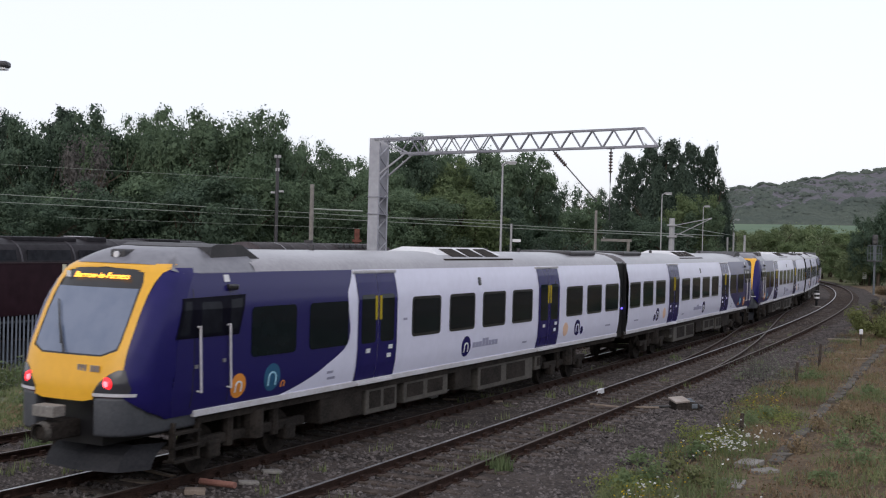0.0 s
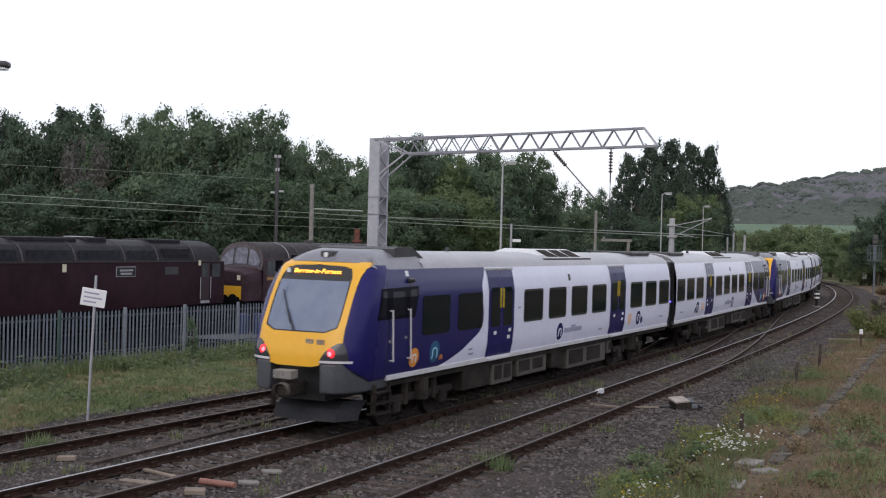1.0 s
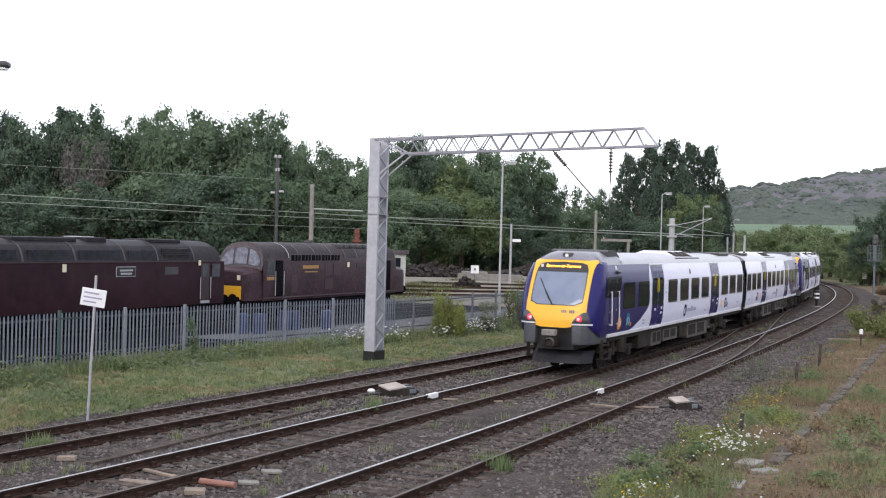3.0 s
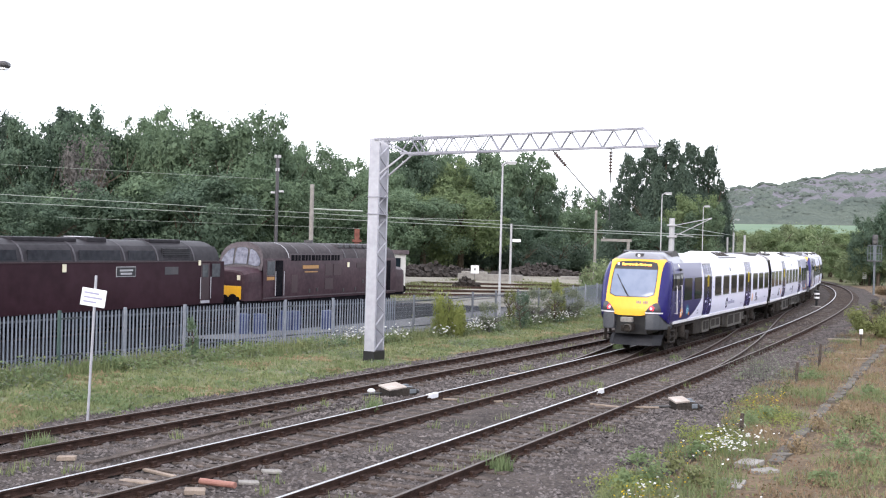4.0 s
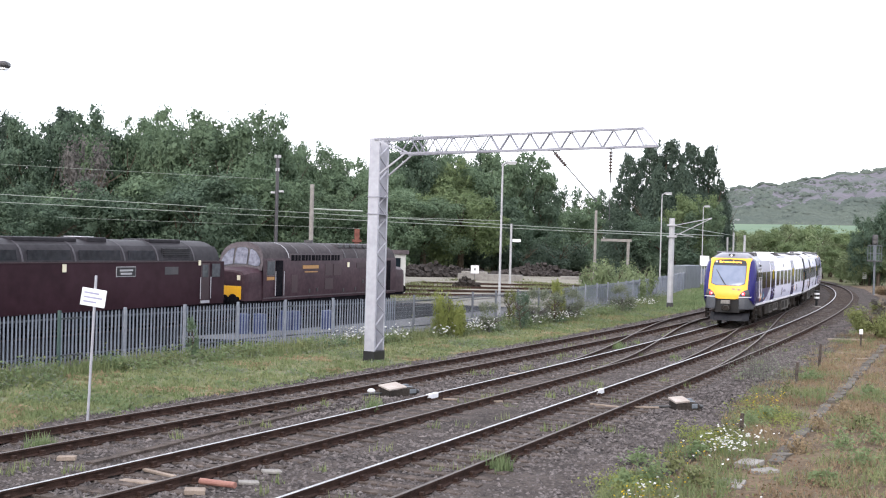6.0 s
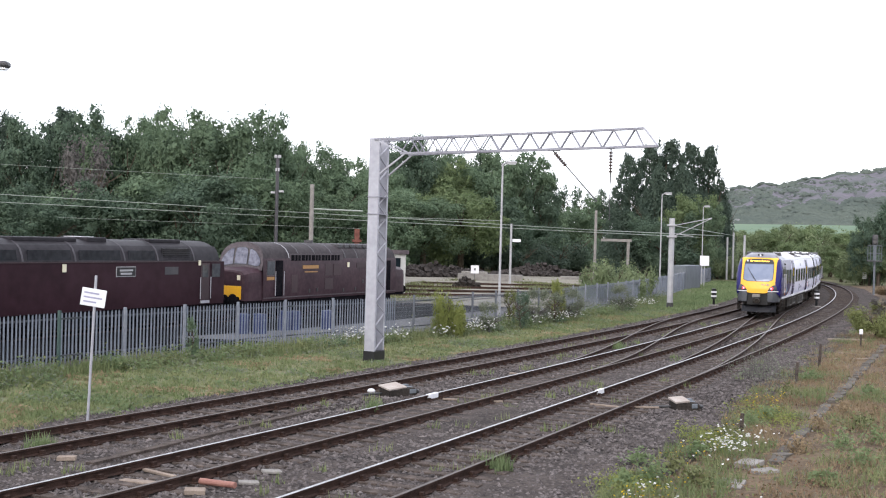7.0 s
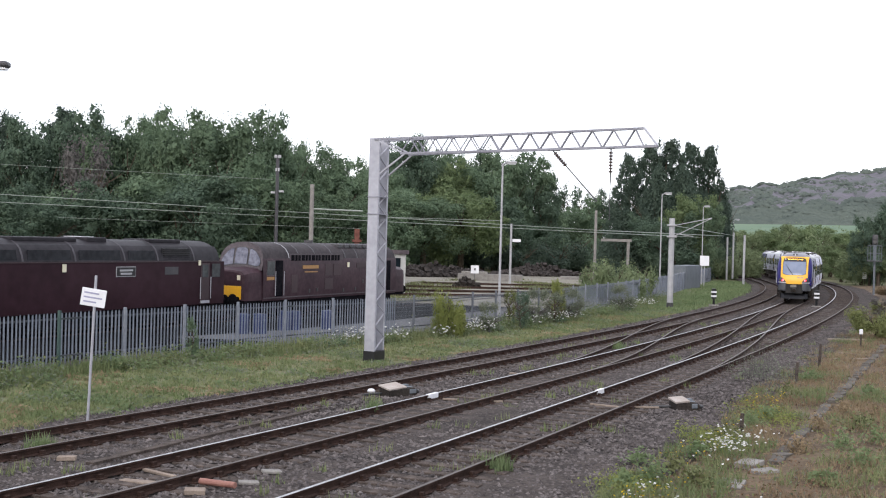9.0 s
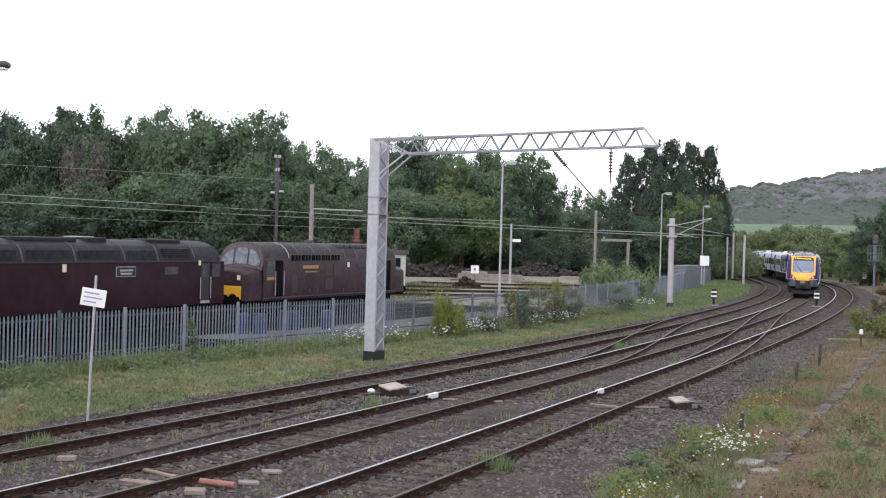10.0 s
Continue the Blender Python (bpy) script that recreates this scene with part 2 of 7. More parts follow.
def fence_x(y):
    return float(np.interp(y, [p[1] for p in FENCE], [p[0] for p in FENCE]))


bm = bmesh.new()
ring = []
for r in (0.1, 30, 80, 160, 320, 700, 1500, 3200):
    ring.append([(r * math.cos(a), 60 + r * math.sin(a), -0.36 if r < 400 else -0.36 - r * 0.0004) for a in np.linspace(0, 2 * math.pi, 49)[:-1]])
loft(bm, ring, close=True)
bmesh.ops.recalc_face_normals(bm, faces=bm.faces[:])
if bm.faces[0].normal.z < 0:
    bmesh.ops.reverse_faces(bm, faces=bm.faces[:])
ground = tagged(part("ground", bm, M["earth"]), "rough grassy open ground reaching the horizon", "ground", kind="structure")

ys = [-28, -20, -12, -4, 2, 6, 10, 14, 18, 22, 26, 30, 34, 38, 42, 46, 50, 54, 58, 62, 66, 70, 75, 80, 86, 92, 98, 105, 112, 120, 128, 136, 144, 149]
left_edge = [at_y("a", y, -2.35)[:2] for y in ys]


def cess(y):
    """How far the ballast reaches beyond the nearest track's centre."""
    return float(np.interp(y, [6, 14, 19, 28, 34, 43, 52, 75, 150], [4.2, 3.9, 3.6, 3.3, 3.2, 2.8, 2.7, 2.5, 2.6])) + 0.12 * math.sin(y * 1.3) + 0.1 * math.sin(y * 0.47)


right_edge = [at_y("c", y, cess(y) + 0.5)[:2] for y in ys]
polyline_strip("ballast_bed", left_edge, right_edge, -0.19, -0.19, M["ballast"], "dirty grey-brown stone ballast under the tracks", "ballast", 16)
far_l = [on_line("a", s, -2.3)[:2] for s in range(198, 430, 6)]
far_r = [on_line("c", s, 3.0)[:2] for s in range(198, 430, 6)]
polyline_strip("ballast_far", far_l, far_r, -0.2, -0.2, M["ballast"], "distant grey ballast of the curving line", "ballast", 6)
polyline_strip("verge", [(fence_x(y) + 0.1, y) if y > 24 else (-17.0 - (24 - y) * 0.6, y) for y in ys], [at_y("a", y, -2.2)[:2] for y in ys], -0.12, -0.22, M["earth"],
               "mown green grass verge beside the track", "grass verge", 8)
yn, yf = [y for y in ys if 18 <= y <= 75], [y for y in ys if y >= 75]
# The shade around the locomotives is part of this sheet's colour.
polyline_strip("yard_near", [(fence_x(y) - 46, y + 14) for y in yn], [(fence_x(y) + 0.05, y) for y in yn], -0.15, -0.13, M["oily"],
               "locomotive yard ballast with oil and painted shade in its dark colour", "yard", 10)
polyline_strip("yard_edge", [(fence_x(y) - 1.5, y + 0.6) for y in yn], [(fence_x(y) + 0.07, y) for y in yn], -0.105, -0.105, M["ballast"],
               "pale gravel strip along the fence foot", "gravel", 4)
yp = [y for y in ys if 46 <= y <= 75]
polyline_strip("yard_path", [(fence_x(y) - 5.5, y + 1.5) for y in yp], [(fence_x(y) + 0.06, y) for y in yp], -0.09, -0.09, M["path"],
               "worn grey hard surface behind the fence", "yard", 6)
polyline_strip("yard_far", [(fence_x(y) - 46, y + 14) for y in yf], [(fence_x(y) + 0.05, y) for y in yf], -0.15, -0.13, M["yard"],
               "pale gravel yard behind the fence", "yard", 10)
polyline_strip("bank", [at_y("c", y, cess(y))[:2] for y in ys], [(at_y("c", y, 16)[0] + 6, y - 4) for y in ys], -0.23, 0.5, M["dry"],
               "dry brown grassy bank beside the line", "bank", 10)

# ---- tracks ----
RAIL = [(-0.035, 0.0), (0.035, 0.0), (0.036, -0.035), (0.012, -0.05), (0.012, -0.125), (0.07, -0.145), (0.07, -0.155), (-0.07, -0.155), (-0.07, -0.145), (-0.012, -0.125), (-0.012, -0.05), (-0.036, -0.035)]


def rail_mesh(name, pts, parent, head):
    """A rail swept along pts of x, y, heading."""
    bm = bmesh.new()
    vs = []
    for x, y, h in pts:
        rx, ry = math.sin(h), -math.cos(h)
        vs.append([bm.verts.new((x + rx * o, y + ry * o, z)) for o, z in RAIL])
    k = len(RAIL)
    for r0, r1 in zip(vs, vs[1:]):
        for i in range(k):
            f = bm.faces.new((r0[i], r1[i], r1[(i + 1) % k], r0[(i + 1) % k]))
            f.material_index = 1 if i == 0 else 0
    bmesh.ops.recalc_face_normals(bm, faces=bm.faces[:])
    return part(name, bm, [M["rail_rust"], head], parent)


def sleeper_mesh():
    bm = bmesh.new()
    box(bm, -0.13, 0.13, -1.28, 1.28, -0.29, -0.145, bevel=0.012)
    me = bpy.data.meshes.new("sleeper")
    bm.to_mesh(me)
    bm.free()
    me.materials.append(M["sleeper"])
    return me


def chair_mesh():
    bm = bmesh.new()
    for sy in (-0.7525, 0.7525):
        box(bm, -0.09, 0.09, sy - 0.17, sy + 0.17, -0.165, -0.135)
        box(bm, -0.05, 0.05, sy - 0.12, sy - 0.05, -0.14, -0.07)
        box(bm, -0.05, 0.05, sy + 0.05, sy + 0.12, -0.14, -0.07)
    me = bpy.data.meshes.new("rail_chair")
    bm.to_mesh(me)
    bm.free()
    me.materials.append(M["rail_rust"])
    return me


TRACKS = {}
for key, label, head_l, head_r in (("a", "rusty siding track on old timber sleepers", "rail_dull", "rail_dull"), ("b", "running line track with a shiny worn rail", "rail_top", "rail_dull"),
                                   ("c", "nearest running line track with shiny worn rails", "rail_top", "rail_dull")):
    tr = tagged(new("track"), label, "railway track", "railway tracks", "structure")
    TRACKS[key] = tr
    ss = np.concatenate([np.arange(4, 200, 1.0), np.arange(200, 430, 4.0)])
    rail_mesh("rail", [on_line(key, s, -0.7525) for s in ss], tr, M[head_l])
    rail_mesh("rail", [on_line(key, s, 0.7525) for s in ss], tr, M[head_r])


# ---- the multiple-unit train ----
def wide(z):
    return float(np.interp(z, [1.1, 1.25, 1.5, 1.9, 2.86, 3.2, 3.46, 3.6], [1.24, 1.285, 1.335, 1.36, 1.36, 1.3, 1.23, 1.1]))


def rake(z):
    return float(np.interp(z, [1.1, 1.45, 1.75, 2.25, 3.2, 3.55, 3.85], [0.5, 0.38, 0.39, 0.55, 1.05, 1.32, 2.0]))


def deep(z):
    """How far the rounded cab corner runs back."""
    return float(np.interp(z, [1.9, 2.8], [1.0, 0.74]))


def nose_x(y, z):
    q = min(1.0, abs(y) / wide(z))
    return rake(z) + deep(z) * (1 - (1 - q**3) ** (1 / 3))


def nose_strip(bm, rows, sign, n=10, lift=0.0):
    """Part of the cab front between two lines, given as (height, inner, outer)."""
    out = []
    for z, ya, yb in rows:
        out.append([(nose_x(ya + (yb - ya) * i / n, z) - lift, sign * (ya + (yb - ya) * i / n), z) for i in range(n + 1)])
    loft(bm, out)


def hug(bm, sgn):
    """Lays flat pieces of the side on the curved body."""
    for z in (1.25, 1.5, 1.9, 2.86, 3.2):
        bmesh.ops.bisect_plane(bm, geom=bm.verts[:] + bm.edges[:] + bm.faces[:], plane_co=(0, 0, z), plane_no=(0, 0, 1))
    for v in bm.verts:
        v.co.y += sgn * (wide(v.co.z) - 1.36)
    return bm


CAR = 23.95
DOORS = ((7.07, 8.71), (16.8, 18.4))
PANES = ((9.4, 10.8), (11.26, 12.66), (13.12, 14.52), (14.98, 16.36), (18.98, 20.36), (20.76, 22.12), (22.48, 23.8))


def livery():
    """White side paint with the violet sweep at the cab end."""
    m = M["white"].copy()
    m.name = "train_side_paint"
    n, l = m.node_tree.nodes, m.node_tree.links
    p = n["Principled BSDF"]
    base = p.inputs["Base Color"].links[0].from_socket
    co = n.new("ShaderNodeTexCoord")
    sep = n.new("ShaderNodeSeparateXYZ")
    l.new(co.outputs["Object"], sep.inputs[0])
    zf = n.new("ShaderNodeMapRange")
    zf.inputs["From Min"].default_value, zf.inputs["From Max"].default_value = 1.1, 3.5
    l.new(sep.outputs["Z"], zf.inputs["Value"])
    curve = n.new("ShaderNodeFloatCurve")
    c = curve.mapping.curves[0]
    pts = [(0.0, 0.48), (0.035, 0.55), (0.12, 0.66), (0.24, 0.76), (0.34, 0.825), (0.42, 0.845), (0.7, 0.838), (0.8, 0.84), (0.94, 0.868), (1.0, 0.875)]
    c.points[0].location, c.points[1].location = pts[0], pts[-1]
    for q in pts[1:-1]:
        c.points.new(*q)
    curve.mapping.update()
    l.new(zf.outputs[0], curve.inputs["Value"])
    xs = n.new("ShaderNodeMath")
    xs.operation = "DIVIDE"
    xs.inputs[1].default_value = 8.0
    l.new(sep.outputs["X"], xs.inputs[0])
    lt = n.new("ShaderNodeMath")
    lt.operation = "LESS_THAN"
    l.new(xs.outputs[0], lt.inputs[0])
    l.new(curve.outputs[0], lt.inputs[1])
    mix = n.new("ShaderNodeMix")
    mix.data_type = "RGBA"
    l.new(lt.outputs[0], mix.inputs["Factor"])
    l.new(base, mix.inputs["A"])
    mix.inputs["B"].default_value = (0.015, 0.012, 0.1, 1)
    l.new(mix.outputs["Result"], p.inputs["Base Color"])
    return m


M["livery"] = livery()


def text_obj(s, size, m, material, parent, name, label="", extrude=0.004):
    cu = bpy.data.curves.new(name, "FONT")
    cu.body, cu.size, cu.extrude, cu.align_x, cu.align_y = s, size, extrude, "CENTER", "CENTER"
    tmp = new(name, cu)
    dg = bpy.context.evaluated_depsgraph_get()
    me = bpy.data.meshes.new_from_object(tmp.evaluated_get(dg))
    bpy.data.objects.remove(tmp)
    me.materials.clear()
    me.materials.append(material)
    ob = new(name, me)
    ob.parent = parent
    ob.matrix_basis = m
    return tagged(ob, label)


def railcar(detail_label):
    car = thing("railcar", Matrix(), detail_label, "train car", "cars of the train")
    zs = [1.14, 1.2, 1.25, 1.3, 1.5, 1.6, 1.9, 2.3, 2.6, 2.86, 3.0, 3.1, 3.2, 3.3, 3.46]
    for sgn in (-1, 1):
        bm = bmesh.new()
        loft(bm, [[(x, sgn * wide(z), z) for x in (rake(z) + deep(z), 3.0, 5.0, 7.0, 12.0, 18.0, CAR)] for z in zs])
        part("body_side", bm, M["livery"], car, "white side panel with a violet sweep at the cab", smooth=True)
        bm = bmesh.new()
        nose_strip(bm, [(z, float(np.interp(z, [1.14, 1.2, 1.3, 1.4, 1.5, 1.6, 1.62, 1.9, 2.3, 3.0, 3.46], [1.25, 1.263, 1.235, 1.18, 1.08, 1.0, 1.02, 1.01, 1.01, 1.01, 1.04])), wide(z)) for z in
                        (1.14, 1.2, 1.3, 1.4, 1.5, 1.6, 1.62, 1.75, 1.9, 2.1, 2.3, 2.6, 2.9, 3.1, 3.3, 3.46, 3.54)], sgn, 10)
        part("cab_corner", bm, M["blue"], car, "violet-blue rounded cab corner", smooth=True)
        bm = bmesh.new()
        nose_strip(bm, [(z, yw, ye) for z, yw, ye in ((1.9, 0.5, 1.015), (2.1, 0.56, 1.015), (2.15, 0.62, 1.015), (2.25, 0.87, 1.015), (2.4, 0.885, 1.015), (2.8, 0.89, 1.015), (3.1, 0.88, 1.015), (3.3, 0.86, 1.02), (3.46, 0.78, 1.045), (3.53, 0.0, 1.09), (3.6, 0.0, 1.05))], sgn, 10, 0.012)
        part("cab_surround", bm, M["yellow"], car, "yellow windscreen surround", smooth=True)
        bm = bmesh.new()
        nose_strip(bm, [(1.6, 0.6, 1.13), (1.68, 0.64, 1.15), (1.77, 0.7, 1.12), (1.9, 0.84, 1.07), (1.96, 0.95, 1.05)], sgn, 10, 0.02)
        part("lamp_housing", bm, M["lampglass"], car, "dark glazed lamp cluster", smooth=True)
        bm = bmesh.new()
        nose_strip(bm, [(1.55, 0.6, 1.2), (1.6, 0.6, 1.21)], sgn, 8, 0.03)
        part("bumper_strip", bm, M["skirt"], car, "pale strip under the lamps", smooth=True)
        bm = bmesh.new()
        bmesh.ops.create_uvsphere(bm, u_segments=12, v_segments=8, radius=0.062, matrix=Matrix.Translation((nose_x(0.8, 1.75) + 0.0, sgn * 0.8, 1.74)) @ Matrix.Diagonal((0.5, 1, 1, 1)))
        lamp = part("tail_lamp", bm, M["tail"], car, "glowing red tail lamp", smooth=True)
        # the lens glows by itself to imitate the red halo of the lamp
        bm = bmesh.new()
        bmesh.ops.create_uvsphere(bm, u_segments=14, v_segments=8, radius=0.11, matrix=Matrix.Translation((nose_x(0.8, 1.75) + 0.012, sgn * 0.8, 1.74)) @ Matrix.Diagonal((0.3, 1, 1, 1)))
        part("tail_lens", bm, M["tail_rim"], lamp, "glowing red lens round the lamp, imitating its halo", smooth=True)
        bm = bmesh.new()
        prism(bm, [(0.4, sgn * 0.6), (0.47, sgn * 0.9), (0.62, sgn * 1.08), (0.9, sgn * 1.19), (1.3, sgn * 1.225), (2.2, sgn * 1.23), (2.2, sgn * 0.9), (0.75, sgn * 0.55)], 0.92, 1.54, "xy")
        bmesh.ops.bevel(bm, geom=bm.edges[:], offset=0.06, segments=3, affect="EDGES", profile=0.6)
        part("cab_skirt", bm, M["cowl"], car, "grey plastic cab skirt", smooth=True)
        # doors, windows, lettering
        for x0, x1 in DOORS:
            bm = bmesh.new()
            for a, b in ((x0, (x0 + x1) / 2 - 0.008), ((x0 + x1) / 2 + 0.008, x1)):
                loft(bm, [[(x, sgn * (wide(z) + 0.012), z) for x in (a, b)] for z in (1.2, 1.25, 1.3, 1.5, 1.6, 1.9, 2.3, 2.86, 3.0, 3.1, 3.2, 3.3, 3.38)])
            door = part("side_door", bm, M["blue"], car, "violet-blue sliding passenger door")
            for a, b in ((x0 + 0.14, (x0 + x1) / 2 - 0.1), ((x0 + x1) / 2 + 0.1, x1 - 0.14)):
                bm = bmesh.new()
                prism(bm, rounded(a, b, 1.95, 2.95, 0.08), sgn * 1.362, sgn * 1.376)
                hug(bm, sgn)
                part("door_glass", bm, M["glass"], door)
            for a in ((x0 + x1) / 2 - 0.13, (x0 + x1) / 2 + 0.05):
                bm = bmesh.new()
                box(bm, a, a + 0.08, min(sgn * 1.37, sgn * 1.385), max(sgn * 1.37, sgn * 1.385), 2.42, 2.92)
                hug(bm, sgn)
                part("door_strip", bm, M["petal_yellow"], door, "yellow door edge strip")
            for a, z in ((x0 + 0.35, 1.75), (x1 - 0.35, 1.78), (x1 - 0.4, 1.6)):
                bm = bmesh.new()
                box(bm, a, a + 0.16, min(sgn * 1.37, sgn * 1.38), max(sgn * 1.37, sgn * 1.38), z, z + 0.09)
                hug(bm, sgn)
                part("door_sticker", bm, M["signwhite"], door)
            bm = bmesh.new()
            box(bm, x0 - 0.08, x1 + 0.06, min(sgn * 1.18, sgn * 1.28), max(sgn * 1.18, sgn * 1.28), 3.39, 3.45, bevel=0.01)
            part("door_header", bm, M["skirt"], car)
            bm = bmesh.new()
            box(bm, x0 + 0.1, x1 - 0.1, min(sgn * 1.2, sgn * 1.36), max(sgn * 1.2, sgn * 1.36), 1.1, 1.16, bevel=0.01)
            part("door_step", bm, M["skirt"], car)
        for x0, x1 in PANES:
            bm = bmesh.new()
            prism(bm, rounded(x0, x1, 1.97, 2.85, 0.1), sgn * 1.35, sgn * 1.368)
            hug(bm, sgn)
            pane = part("window", bm, M["black"], car)
            bm = bmesh.new()
            prism(bm, rounded(x0 + 0.06, x1 - 0.06, 2.03, 2.79, 0.07), sgn * 1.366, sgn * 1.372)
            hug(bm, sgn)
            part("pane", bm, M["glass"], pane)
        for x0, x1 in ((3.45, 4.85), (5.3, 6.7)):
            bm = bmesh.new()
            prism(bm, rounded(x0, x1, 1.97, 2.85, 0.1), sgn * 1.35, sgn * 1.37)
            hug(bm, sgn)
            part("window", bm, M["glass"], car)
        bm = bmesh.new()
        prism(bm, [(1.42, 2.4), (1.62, 3.05), (3.3, 3.08), (3.08, 2.4)], sgn * 1.345, sgn * 1.368)
        hug(bm, sgn)
        part("cab_window_band", bm, M["bandglass"], car, "dark glazed band by the cab door")
        for pts in ([(1.5, 2.46), (1.66, 3.0), (1.82, 3.0), (1.74, 2.46)], rounded(2.06, 2.6, 2.46, 2.98, 0.06), [(2.82, 2.5), (2.86, 3.0), (3.2, 3.02), (3.04, 2.5)]):
            bm = bmesh.new()
            prism(bm, pts, sgn * 1.367, sgn * 1.373)
            hug(bm, sgn)
            part("cab_side_window", bm, M["cabglass"], car)
        boxed_pod = bmesh.new()
        box(boxed_pod, 2.8, 3.05, min(sgn * 1.24, sgn * 1.38), max(sgn * 1.24, sgn * 1.38), 3.16, 3.26, bevel=0.03)
        part("camera_pod", boxed_pod, M["black"], car, "small dark side camera pod")
        tagb = bmesh.new()
        box(tagb, 2.76, 2.9, min(sgn * 1.35, sgn * 1.372), max(sgn * 1.35, sgn * 1.372), 3.3, 3.42)
        hug(tagb, sgn)
        part("side_tag", tagb, M["signwhite"], car)
        for x, z in ((1.95, 1.9), (2.68, 1.95)):
            lock = bmesh.new()
            box(lock, x - 0.04, x + 0.04, min(sgn * 1.35, sgn * 1.375), max(sgn * 1.35, sgn * 1.375), z, z + 0.06)
            part("lock_plate", lock, M["steel"], car)
        for x in (1.88, 2.86):
            gap = bmesh.new()
            prism(gap, [(x, 1.25), (x + 0.018, 1.25), (x + 0.018, 3.2), (x, 3.2), (x, 2.6), (x, 1.9)], sgn * 1.35, sgn * 1.3635)
            hug(gap, sgn)
            part("door_gap", gap, M["black"], car)
        for x, z, w in ((6.0, 1.45, 0.22), (6.05, 1.33, 0.28), (15.8, 1.4, 0.3), (22.6, 1.5, 0.5), (9.0, 2.35, 0.18)):
            note = bmesh.new()
            box(note, x, x + w, min(sgn * 1.35, sgn * 1.3635), max(sgn * 1.35, sgn * 1.3635), z, z + 0.05)
            hug(note, sgn)
            part("text_bar", note, M["greyblue"], car)
        cam_dot = bmesh.new()
        box(cam_dot, 12.9, 13.05, min(sgn * 1.35, sgn * 1.38), max(sgn * 1.35, sgn * 1.38), 3.02, 3.22, bevel=0.02)
        hug(cam_dot, sgn)
        part("side_lamp", cam_dot, M["black"], car)
        for x in (1.95, 2.75):
            bm = bmesh.new()
            rod(bm, (x, sgn * 1.43, 2.6), (x + 0.06, sgn * 1.43, 1.5), 0.02)
            for z in (2.58, 1.52):
                rod(bm, (x + (2.6 - z) * 0.055, sgn * 1.43, z), (x + (2.6 - z) * 0.055, sgn * 1.34, z), 0.016)
            part("grab_rail", bm, M["skirt"], car, "bright cab grab rail")
        bm = bmesh.new()
        box(bm, 2.0, CAR, min(sgn * 1.2, sgn * 1.3), max(sgn * 1.2, sgn * 1.3), 1.09, 1.2, bevel=0.01)
        part("sole_strip", bm, M["skirt"], car, "pale sole bar strip")

        def disc(x, z, r, material, name, rz=1.0, inner=None):
            bm = bmesh.new()
            prism(bm, [(x + r * math.cos(a), z + r * rz * math.sin(a)) for a in np.linspace(0, 2 * math.pi, 25)[:-1]], sgn * 1.355, sgn * 1.366 if inner is None else sgn * 1.37)
            hug(bm, sgn)
            return part(name, bm, material, car)

        def arch(x, z, r, material, t=0.035):
            bm = bmesh.new()
            o = [(x + r * math.cos(a), z + r * math.sin(a) * 0.9) for a in np.linspace(math.pi, 0, 11)]
            i = [(x + (r - t) * math.cos(a), z + (r - t) * math.sin(a) * 0.9) for a in np.linspace(0, math.pi, 11)]
            prism(bm, [(x - r, z - r * 1.1)] + o + [(x + r, z - r * 1.1), (x + r - t, z - r * 1.1)] + i + [(x - r + t, z - r * 1.1)], sgn * 1.36, sgn * 1.374)
            hug(bm, sgn)
            part("logo_arch", bm, material, car)
        disc(3.14, 1.5, 0.215, M["orange"], "logo_disc")
        arch(3.14, 1.5, 0.1, M["signwhite"])
        disc(4.14, 1.56, 0.25, M["teal"], "logo_disc")
        arch(4.14, 1.55, 0.13, M["paleblue"])
        arch(4.5, 1.42, 0.06, M["orange"], 0.02)
        disc(12.25, 1.56, 0.25, M["blue"], "logo_disc")
        arch(12.25, 1.55, 0.12, M["signwhite"], 0.04)
        disc(19.0, 1.6, 0.2, M["paleorange"], "logo_disc")
        disc(20.0, 1.6, 0.24, M["blue"], "logo_disc")
        arch(20.0, 1.6, 0.13, M["signwhite"], 0.04)
        disc(20.4, 1.5, 0.12, M["blue"], "logo_disc")
        for i in range(8):
            bm = bmesh.new()
            h = 0.2 if i in (3, 4) else 0.13
            box(bm, 12.62 + i * 0.19, 12.78 + i * 0.19, min(sgn * 1.355, sgn * 1.366), max(sgn * 1.355, sgn * 1.366), 1.5, 1.5 + h)
            hug(bm, sgn)
            part("name_bar", bm, M["greyblue"], car)
    # roof
    prof = [(1.23, 3.46), (1.17, 3.56), (1.04, 3.66), (0.8, 3.75), (0.45, 3.81), (0.0, 3.83), (-0.45, 3.81), (-0.8, 3.75), (-1.04, 3.66), (-1.17, 3.56), (-1.23, 3.46)]
    bm = bmesh.new()
    loft(bm, [[(x, y, z) for y, z in prof] for x in (3.7, 8.0, 14.0, 20.0, CAR)])
    bm.faces.new([bm.verts.new((CAR, y, z)) for y, z in prof])
    part("roof", bm, M["roof"], car, "grey curved train roof", smooth=True)
    # the cab roof fairing rises from the arch over the windscreen to a flat top
    arc = [-1.05 + 2.1 * i / 14 for i in range(15)]
    edge = [(3.8, 1.235, 3.45), (2.9, 1.238, 3.45), (2.15, 1.238, 3.45), (nose_x(1.215, 3.46) - 0.012, 1.215, 3.452), (nose_x(1.13, 3.47) - 0.02, 1.13, 3.5)]
    low = [(x, -y, z) for x, y, z in edge] + [(nose_x(y, 3.58) - 0.008, y, 3.59 - 0.04 * (abs(y) / 1.05) ** 6) for y in arc] + edge[::-1]
